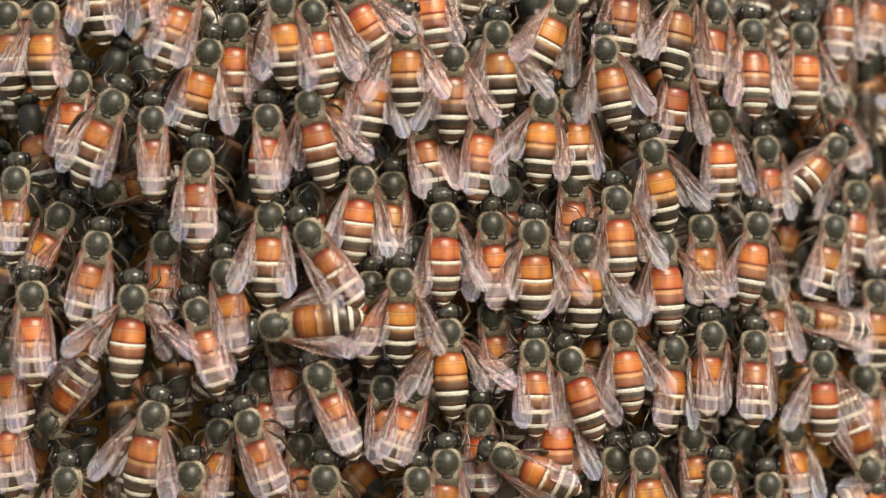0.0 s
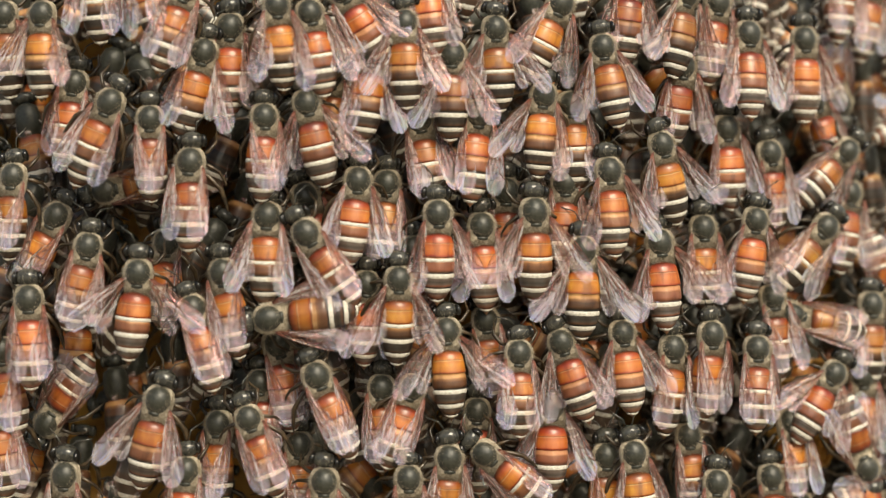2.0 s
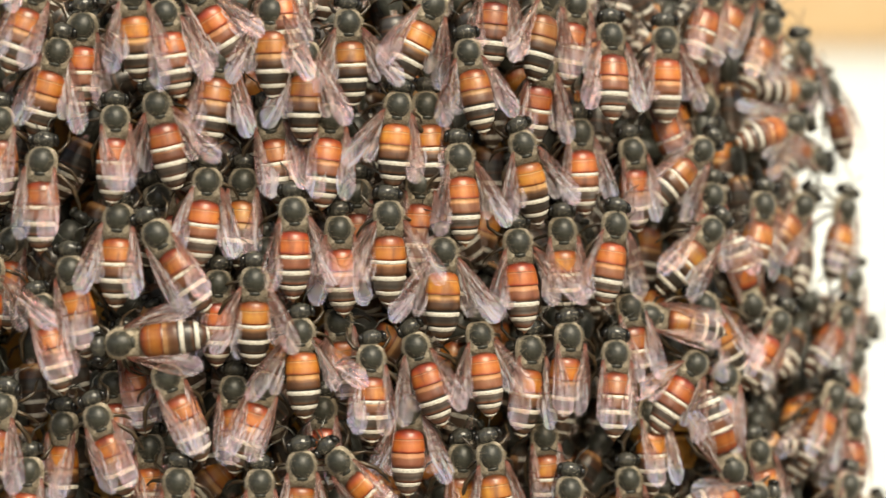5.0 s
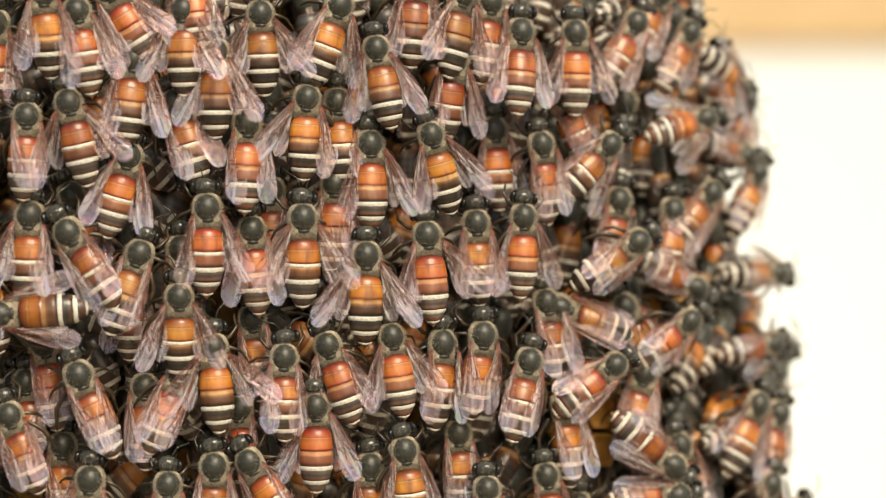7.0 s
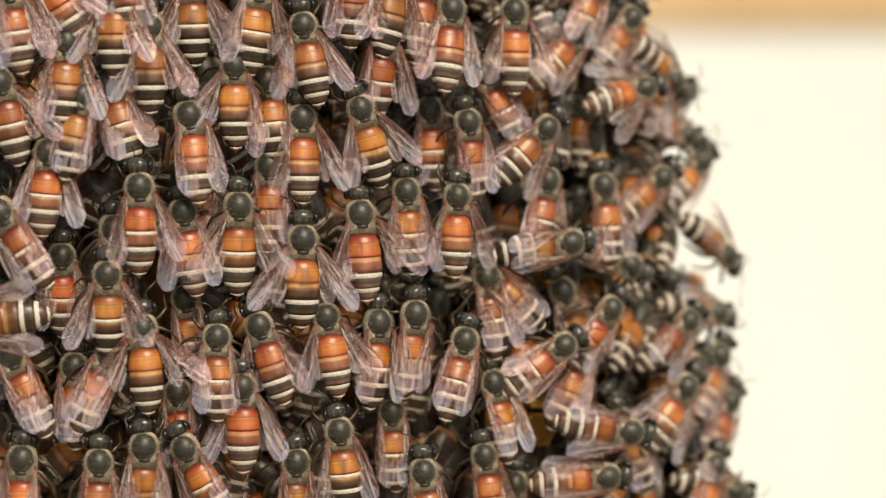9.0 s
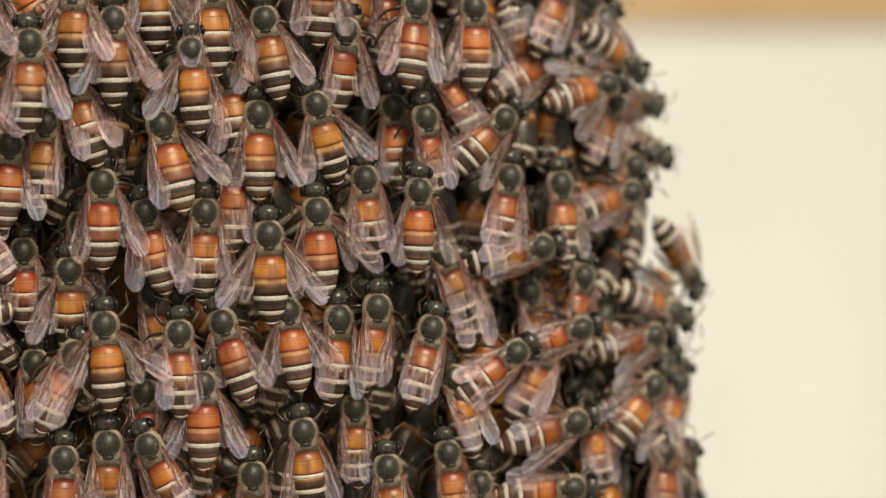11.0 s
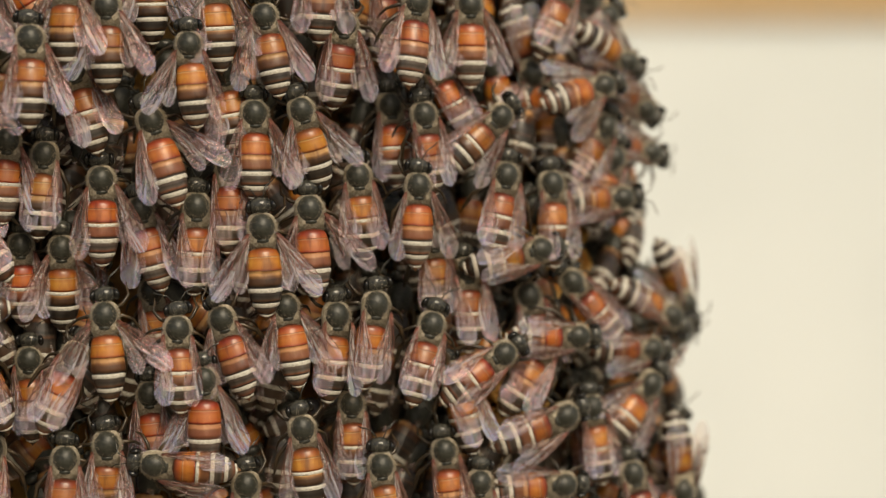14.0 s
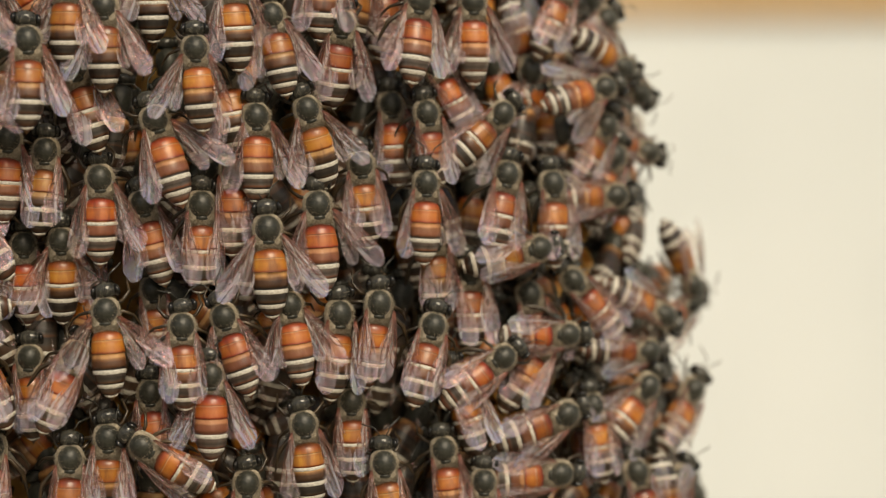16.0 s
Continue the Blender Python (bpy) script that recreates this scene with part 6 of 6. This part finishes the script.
    walk(bee_105, [(0, on_cluster(-1.97, -10, 20, 0.7, 9, -1)), (5, on_cluster(-1.94, -9.7, 20, 0.7, 9, -1)), (7.3, on_cluster(-1.71, -9.05, 24, 0.5, 9, -1)), (9.7, on_cluster(-2.03, -9.14, 24, 0.5, 9, -1)), (12.5, on_cluster(-1.65, -9.43, 24, 0.5, 9, -1)), (16, on_cluster(-1.75, -9.6, 24, 0.5, 9, -1))])
    walk(bee_106, [(0, on_cluster(-4.2, -10.06, 3, 1.3, 8, -1)), (9.7, on_cluster(-4.71, -9.96, 1.18, 1.06, 8, -1)), (11.8, on_cluster(-5.4, -10.13, 0.79, 2.55, 8, -1)), (16, on_cluster(-5.62, -10.08, 0, 2.45, 8, -1))])
    walk(bee_107, [(0, on_cluster(8.14, -11.3, -4, 0.6, 3, -3)), (1, on_cluster(8.17, -11.23, -4, 0.6, 3, -3)), (2.5, on_cluster(7.9, -11.45, -4, 0.6, 3, -3)), (5, on_cluster(8.19, -11.49, -4, 0.6, 3, -3)), (7.3, on_cluster(7.74, -11.41, -5, 0.2, 3, -3)), (11.8, on_cluster(7.24, -11.49, -5, 0.2, 3, -3)), (16, on_cluster(7.84, -11.16, -5, 0.2, 3, -3))])
    walk(bee_108, [(0, on_cluster(-31.34, -11.55, -8, 0.8, 6, 10)), (2, on_cluster(-31.57, -11.55, -8, 0.8, 6, 10)), (16, on_cluster(-31.57, -11.55, -8, 0.8, 6, 10))])
    walk(bee_109, [(0, on_cluster(41.44, -11.63, 25, 0.2, 5, 9)), (4.5, on_cluster(41.44, -11.63, 25, 0.2, 5, 9)), (5, on_cluster(41.33, -11.46, 25, 0.2, 5, 9)), (5.2, on_cluster(41.34, -11.44, 25.93, 0.21, 5, 9)), (7.3, on_cluster(42.6, -10.64, 35.73, 0.87, 5, 9)), (8.5, on_cluster(42.68, -10.51, 41.33, 0.92, 5, 9)), (8.75, on_cluster(41.58, -11.05, 42.5, 0.35, 5, 9)), (12.5, on_cluster(41.82, -10.65, 60, 0.5, 5, 9)), (13, on_cluster(42.27, -10.35, 60, 0.5, 5, 9)), (13.5, on_cluster(43.07, -9.7, 60, 0.5, 5, 9)), (15, on_cluster(44.5, -7.34, 60, 0.5, 5, 9)), (16, on_cluster(44.67, -6.68, 60, 0.5, 5, 9))])
    walk(bee_110, [(0, on_cluster(-20.29, -11.73, 15, 0, 5, -4)), (2.5, on_cluster(-19.72, -10.66, 15, 0, 5, -4)), (3.5, on_cluster(-20.08, -11.06, 15, 0, 5, -4)), (4.5, on_cluster(-20.33, -11.07, 15, 0, 5, -4)), (16, on_cluster(-20.33, -11.07, 15, 0, 5, -4))])
    walk(bee_111, [(0, on_cluster(31.67, -12.04, -6, 2, 4, 5)), (9.7, on_cluster(31.67, -12.04, -6, 2, 4, 5)), (11.8, on_cluster(31.9, -12.36, -6, 2.3, 4, 5)), (13, on_cluster(34.06, -13.78, -6, 2.3, 4, 5)), (14, on_cluster(35.18, -14.6, -6, 2.3, 4, 5)), (14.5, on_cluster(35.43, -14.66, -6, 2.3, 4, 5)), (16, on_cluster(35.22, -14.9, -6, 2.3, 4, 5))])
    walk(bee_112, [(0, on_cluster(2.68, -12.15, 0, 1.3, 8, -6)), (1, on_cluster(3.19, -11.98, 0, 1.3, 8, -6)), (1.5, on_cluster(3.05, -11.92, 0, 1.3, 8, -6)), (2.5, on_cluster(2.32, -11.62, 0, 1.3, 8, -6)), (5, on_cluster(2.06, -11.52, 0, 1.3, 8, -6)), (9.7, on_cluster(2.78, -12.02, -2.09, 1.14, 8, -6)), (11.8, on_cluster(2.94, -12.34, -3.02, 1.67, 8, -6)), (14, on_cluster(3.28, -12.57, -4, 1.6, 8, -6)), (16, on_cluster(3.28, -12.57, -4, 1.6, 8, -6))])
    walk(bee_113, [(0, on_cluster(-13.63, -12.24, -18, 0, 5, 3)), (1.5, on_cluster(-13.39, -11.99, -18, 0, 5, 3)), (3.5, on_cluster(-13.63, -12.01, -18, 0, 5, 3)), (4.5, on_cluster(-13.5, -11.81, -18, 0, 5, 3)), (16, on_cluster(-13.52, -11.88, -18, 0, 5, 3))])
    walk(bee_115, [(0, on_cluster(40.65, -12.7, 30, 1.2, 3, 4)), (5.2, on_cluster(40.65, -12.7, 30, 1.2, 3, 4)), (7.3, on_cluster(41.58, -12.3, 31, 0, 3, 4)), (8, on_cluster(41.58, -12.3, 35, 0.01, 3, 4)), (8.5, on_cluster(41.45, -11.95, 37, 0.03, 3, 4)), (8.75, on_cluster(40.57, -12.39, 37.46, 0.03, 3, 4)), (9.7, on_cluster(40.74, -12.53, 43, 0.05, 3, 4)), (11.8, on_cluster(40.67, -12.73, 40.96, 0, 3, 4)), (12, on_cluster(40.67, -12.75, 42, 0, 3, 4)), (14, on_cluster(40.54, -12.68, 42, 0, 3, 4)), (16, on_cluster(40.24, -12.97, 42, 0, 3, 4))])
    walk(bee_116, [(0, on_cluster(-15.91, -13.12, -3, 1.3, 8, -15)), (2, on_cluster(-15.78, -12.57, -3, 1.3, 8, -15)), (5.2, on_cluster(-16.35, -12.57, -3, 1.3, 8, -15)), (16, on_cluster(-16.35, -12.57, -3, 1.3, 8, -15))])
    walk(bee_117, [(0, on_cluster(25.9, -13.63, -5, 1, 9, 10)), (5.2, on_cluster(26.02, -12.07, -4, 0.89, 9, 10)), (11.8, on_cluster(25.01, -11.47, -18, 0.61, 9, 10)), (14, on_cluster(25.14, -11.43, -18, 0.6, 9, 10)), (16, on_cluster(25.38, -11.74, -18, 0.6, 9, 10))])
    walk(bee_118, [(0, on_cluster(43.11, -13.79, 10, 0.3, 9, 0)), (5, on_cluster(43.11, -13.79, 10, 0.3, 9, 0)), (5.2, on_cluster(43.21, -13.74, 10.8, 0.3, 9, 0)), (7.3, on_cluster(43.68, -13.14, 25.2, 0.25, 9, 0)), (8, on_cluster(44.02, -12.97, 28, 0.23, 9, 0)), (8.5, on_cluster(44.25, -13.12, 30, 0.22, 9, 0)), (8.75, on_cluster(44.45, -13.54, 37, 0.21, 9, 0)), (9, on_cluster(44.7, -13.98, 38, 0.21, 9, 0)), (9.5, on_cluster(44.84, -14.88, 40, 0.2, 9, 0)), (9.7, on_cluster(44.48, -15.36, 37, 0.22, 9, 0)), (11.8, on_cluster(40.06, -19.2, -7, 0.38, 9, 0)), (12, on_cluster(39.74, -19.44, -10, 0.4, 9, 0)), (14.5, on_cluster(39.08, -19.54, -10, 0.4, 9, 0)), (16, on_cluster(39.32, -19.55, -10, 0.4, 9, 0))])
    walk(bee_119, [(0, on_cluster(18.25, -13.83, -4, 1.1, 2, -1)), (16, on_cluster(17.68, -13.36, 2, 1.1, 2, -1))])
    walk(bee_120, [(0, on_cluster(-10.19, -14.2, 0, 1.5, 6, 5)), (1, on_cluster(-10.04, -14.1, 0, 1.5, 6, 5)), (4, on_cluster(-10.31, -14.2, 0, 1.5, 6, 5)), (9.7, on_cluster(-10.31, -14.2, 0, 1.5, 6, 5)), (11.8, on_cluster(-10.58, -14.31, 0, 2.1, 6, 5)), (16, on_cluster(-10.58, -14.31, 0, 2.1, 6, 5))])
    walk(bee_121, [(0, on_cluster(4.37, -14.78, -62, 0.1, 5, -12)), (1, on_cluster(4.13, -14.55, -55, 0.1, 5, -12)), (2, on_cluster(3.22, -14.57, -48, 0.1, 5, -12)), (2.5, on_cluster(3.04, -14.6, -47, 0.1, 5, -12)), (4.5, on_cluster(3.39, -14.96, -43, 0.1, 5, -12)), (7.3, on_cluster(3.19, -15.26, -28, 0.1, 5, -12)), (8.5, on_cluster(3.36, -15.59, -26, 0.1, 5, -12)), (13.4, on_cluster(3.75, -15.92, -25, 0.1, 5, -12)), (13.5, on_cluster(3.88, -16.38, -34, 0.1, 5, -12)), (14, on_cluster(4.02, -17.25, -82, 0.1, 5, -12)), (14.5, on_cluster(3.85, -17.68, -73, 0.1, 5, -12)), (15, on_cluster(3.33, -16.72, -67, 0.1, 5, -12)), (16, on_cluster(3.13, -16.05, -55, 0.1, 5, -12))])
    walk(bee_122, [(0, on_cluster(0.24, -15.15, 0, 0.2, 2, 2)), (0.5, on_cluster(0.6, -14.84, 0, 0.2, 2, 2)), (8, on_cluster(0.68, -15.55, -3, 0.2, 2, 2)), (9.5, on_cluster(0.46, -15.57, -3, 0.2, 2, 2)), (9.7, on_cluster(0.48, -15.58, -3, 0.2, 2, 2)), (11.8, on_cluster(0.57, -15.73, -3, 0.6, 2, 2)), (12.5, on_cluster(0.64, -15.76, -3, 0.6, 2, 2)), (14, on_cluster(0.54, -15.93, -3, 0.6, 2, 2)), (16, on_cluster(0.53, -15.56, -3, 0.6, 2, 2))])
    walk(bee_123, [(0, on_cluster(14.45, -15.18, -8, 0.1, 2, 3)), (1.5, on_cluster(13.84, -14.86, -8, 0.1, 2, 3)), (3.5, on_cluster(14.11, -14.67, -8, 0.1, 2, 3)), (5.2, on_cluster(14.06, -14.84, -8, 0.1, 2, 3)), (7.5, on_cluster(14.15, -14.58, -8, 0.1, 2, 3)), (12, on_cluster(14.31, -15.02, -8, 0.1, 2, 3)), (16, on_cluster(14.36, -14.75, -8, 0.1, 2, 3))])
    walk(bee_124, [(0, on_cluster(12.51, -15.29, 0, 0.9, 3, 3)), (2, on_cluster(12, -15.08, 0, 0.9, 3, 3)), (3.5, on_cluster(12.22, -14.87, 0, 0.9, 3, 3)), (5, on_cluster(12.05, -15.04, 0, 0.9, 3, 3)), (14, on_cluster(10.24, -19.07, 0, 0.9, 3, 3)), (16, on_cluster(10.24, -19.07, 0, 0.9, 3, 3))])
    walk(bee_125, [(0, on_cluster(35.37, -15.96, -10, 0.7, 10, 2)), (4, on_cluster(35.37, -15.96, -10, 0.7, 10, 2)), (5.2, on_cluster(34.63, -15.36, -10, 0.7, 10, 2)), (7.3, on_cluster(35.32, -15.32, -12.39, 1.89, 10, 2)), (8.5, on_cluster(35.56, -15.17, -13.75, 1.91, 10, 2)), (8.75, on_cluster(35.56, -15.13, -14.03, 1.9, 10, 2)), (9.7, on_cluster(35.75, -15.01, -15.11, 1.91, 10, 2)), (11.8, on_cluster(35.41, -14.59, -1.5, 0.78, 10, 2)), (14, on_cluster(35.86, -14.31, -4, 0.8, 10, 2)), (16, on_cluster(35.86, -14.31, -4, 0.8, 10, 2))])
    walk(bee_126, [(0, on_cluster(-17.81, -16.03, 0, 0.5, 6, -2)), (2, on_cluster(-17.92, -15.74, 0, 0.5, 6, -2)), (3.5, on_cluster(-18.38, -15.62, 0, 0.5, 6, -2)), (5.2, on_cluster(-18.57, -15.67, 0, 0.5, 6, -2)), (16, on_cluster(-18.57, -15.67, 0, 0.5, 6, -2))])
    walk(bee_127, [(0, on_cluster(-8.3, -16.24, 0, 0.1, 5, -3)), (1.5, on_cluster(-8.03, -16.38, 0, 0.1, 5, -3)), (3, on_cluster(-8.45, -16.58, 0, 0.1, 5, -3)), (4, on_cluster(-8.3, -16.47, 0, 0.1, 5, -3)), (4.5, on_cluster(-7.93, -16.37, 0, 0.1, 5, -3)), (9.7, on_cluster(-7.93, -16.37, 0, 0.1, 5, -3)), (11.8, on_cluster(-7.93, -16.37, 0, 1.6, 5, -3)), (16, on_cluster(-7.93, -16.37, 0, 1.6, 5, -3))])
    walk(bee_128, [(0, on_cluster(-1.75, -16.38, 0, 0.1, 7, 6)), (2.5, on_cluster(-2.28, -16.29, 0, 0.1, 7, 6)), (5, on_cluster(-2.24, -16.46, 0, 0.1, 7, 6)), (7.5, on_cluster(-2.56, -16.79, 0, 0.1, 7, 6)), (9.7, on_cluster(-2.6, -16.58, 0, 0.1, 7, 6)), (11.8, on_cluster(-2.4, -16.84, 0, 0.6, 7, 6)), (12.5, on_cluster(-2.27, -16.9, 0, 0.6, 7, 6)), (14, on_cluster(-2.39, -16.95, 0, 0.6, 7, 6)), (16, on_cluster(-2.13, -17.03, 0, 0.6, 7, 6))])
    walk(bee_129, [(0, on_cluster(20.16, -16.38, 3, 0.2, 7, -3)), (0.5, on_cluster(20.33, -16.85, 3, 0.2, 7, -3)), (1.5, on_cluster(19.94, -17.02, 3, 0.2, 7, -3)), (3, on_cluster(20.45, -17.26, 3, 0.2, 7, -3)), (5.2, on_cluster(19.84, -17.51, 3, 0.2, 7, -3)), (7.3, on_cluster(20.13, -17.63, -3, 0.1, 7, -3)), (8.5, on_cluster(20.25, -17.84, -3, 0.1, 7, -3)), (12.5, on_cluster(20.31, -17.73, -3, 0.1, 7, -3)), (14, on_cluster(19.97, -17.81, -3, 0.1, 7, -3)), (16, on_cluster(20.11, -17.75, -3, 0.1, 7, -3))])
    walk(bee_130, [(0, on_cluster(31.82, -16.45, 155, 0.1, 5, 3)), (4, on_cluster(31.82, -16.45, 155, 0.1, 5, 3)), (4.5, on_cluster(31.95, -16.57, 155, 0.1, 5, 3)), (5, on_cluster(32.34, -16.47, 155, 0.1, 5, 3)), (5.2, on_cluster(32.56, -16.33, 155, 0.1, 5, 3)), (7.3, on_cluster(34.3, -16.46, 119, -0.06, 5, 3)), (8, on_cluster(34.41, -16.12, 108, -0.12, 5, 3)), (8.5, on_cluster(35.96, -16.61, 100, -0.16, 5, 3)), (8.75, on_cluster(35.22, -15.49, 99, -0.18, 5, 3)), (9, on_cluster(35.85, -15.5, 95, -0.2, 5, 3)), (12.5, on_cluster(33.29, -14.64, 66, 0, 5, 3)), (13.5, on_cluster(33.65, -14.67, 66, 0, 5, 3)), (16, on_cluster(33.64, -14.66, 66, 0, 5, 3))])
    walk(bee_131, [(0, on_cluster(-26.62, -16.47, 0, 0.6, 3, -10)), (1.5, on_cluster(-26.4, -16.33, 0, 0.6, 3, -10)), (3, on_cluster(-26.93, -15.9, 0, 0.6, 3, -10)), (4, on_cluster(-26.77, -15.99, 0, 0.6, 3, -10)), (16, on_cluster(-26.77, -15.99, 0, 0.6, 3, -10))])
    walk(bee_132, [(0, on_cluster(24.06, -17.5, -5, 0.9, 5, -4)), (0.5, on_cluster(24.56, -17.07, -5, 0.9, 5, -4)), (1, on_cluster(24.7, -16.96, -5, 0.9, 5, -4)), (2.5, on_cluster(24.36, -16.93, -5, 0.9, 5, -4)), (4, on_cluster(24.79, -16.94, -5, 0.9, 5, -4)), (5.2, on_cluster(24.37, -17.04, -5, 0.9, 5, -4)), (7.3, on_cluster(24.57, -16.84, -8, 0.6, 5, -4)), (8.5, on_cluster(24.75, -16.92, -8, 0.6, 5, -4)), (16, on_cluster(24.43, -17, -8, 0.6, 5, -4))])
    walk(bee_133, [(0, on_cluster(34.34, -18.2, 80, 0.1, 3, 3)), (5.2, on_cluster(34.17, -18.55, 84.62, 0.04, 3, 3)), (7.3, on_cluster(34.58, -18.73, 86.49, 0.02, 3, 3)), (8.5, on_cluster(34.54, -18.81, 87.56, 0.01, 3, 3)), (8.75, on_cluster(34.05, -18.79, 87.78, 0, 3, 3)), (9, on_cluster(34.04, -18.81, 88, 0, 3, 3)), (9.7, on_cluster(34.39, -19.47, 88, 0, 3, 3)), (11.8, on_cluster(33.9, -20.01, 88, 0, 3, 3)), (13, on_cluster(33.9, -20.37, 88, 0, 3, 3)), (13.5, on_cluster(33.74, -20.25, 88, 0, 3, 3)), (14.5, on_cluster(33.27, -19.24, 88, 0, 3, 3)), (15, on_cluster(33.2, -18.94, 88, 0, 3, 3)), (16, on_cluster(33.13, -19.07, 88, 0, 3, 3))])
    walk(bee_134, [(0, on_cluster(42.43, -18.53, 20, 0.3, 7, 6)), (5, on_cluster(42.43, -18.53, 20, 0.3, 7, 6)), (11.8, on_cluster(43.76, -19.07, 30, 0.49, 7, 6)), (12.5, on_cluster(43.85, -18.78, 30, 0.5, 7, 6)), (13, on_cluster(43.75, -18.85, 30, 0.5, 7, 6)), (14, on_cluster(43.24, -20.44, 30, 0.5, 7, 6)), (16, on_cluster(43.24, -20.44, 30, 0.5, 7, 6))])
    walk(bee_135, [(0, on_cluster(27.07, -19.38, 2, 1.8, 8, -9)), (9.7, on_cluster(27.07, -19.38, 2, 1.8, 8, -9)), (11.8, on_cluster(27.07, -19.38, 2, 0.3, 8, -9)), (16, on_cluster(27.41, -19.47, 2, 0.3, 8, -9))])
    walk(bee_136, [(0, on_cluster(44.93, -21.06, 60, 1.5, 7, 9)), (5.2, on_cluster(44.93, -21.06, 60, 1.5, 7, 9)), (7.3, on_cluster(44.93, -21.06, 60, 0.3, 7, 9)), (9, on_cluster(44.93, -21.06, 105, 0.26, 7, 9)), (9.7, on_cluster(44.25, -21.02, 123.5, 0.25, 7, 9)), (11.8, on_cluster(42.87, -20.37, 172, 0.2, 7, 9)), (12, on_cluster(42.9, -20.35, 177, 0.2, 7, 9)), (13, on_cluster(43.22, -20.2, 177, 0.2, 7, 9)), (13.5, on_cluster(43.27, -20.5, 177, 0.2, 7, 9)), (14.5, on_cluster(43.29, -22.22, 177, 0.2, 7, 9)), (15, on_cluster(43.06, -23.09, 177, 0.2, 7, 9)), (16, on_cluster(41.92, -24.48, 177, 0.2, 7, 9))])
    flick(bee_059, [8.46])
    move_wings(bee_066, [(0, 0.6, 0.6), (5.2, 0.6, 0.6), (7.3, 0.3, 0.3), (16, 0.3, 0.3)])
    flick(bee_077, [8.46])
    flick(bee_081, [8.46, 9.18])
    flick(bee_083, [8.46, 9.18])
    flick(bee_087, [7.94, 8.37, 9.18, 9.46])
    flick(bee_091, [8.37])
    move_wings(bee_099, [(0, 1.1, 1.1), (5.2, 1.0, 1.0), (7.3, 0.35, 0.35), (16, 0.35, 0.35)])
    move_wings(bee_039, [(0, 0.4, 0.4), (9.7, 0.4, 0.4), (11.8, 0.8, 1.7), (16, 0.8, 1.7)])
    move_wings(bee_068, [(0, 1.4, 1.4), (9.7, 1.4, 1.4), (11.8, 0.35, 0.35), (16, 0.35, 0.35)])
    flick(bee_100, [8.46, 9.18, 9.46])
    flick(bee_101, [8.37])
    flick(bee_104, [8.46])
    flick(bee_109, [7.94, 8.37, 9.18])
    flick(bee_115, [7.94, 8.46])
    flick(bee_118, [7.94, 8.37])
    flick(bee_125, [9.18])


motions()
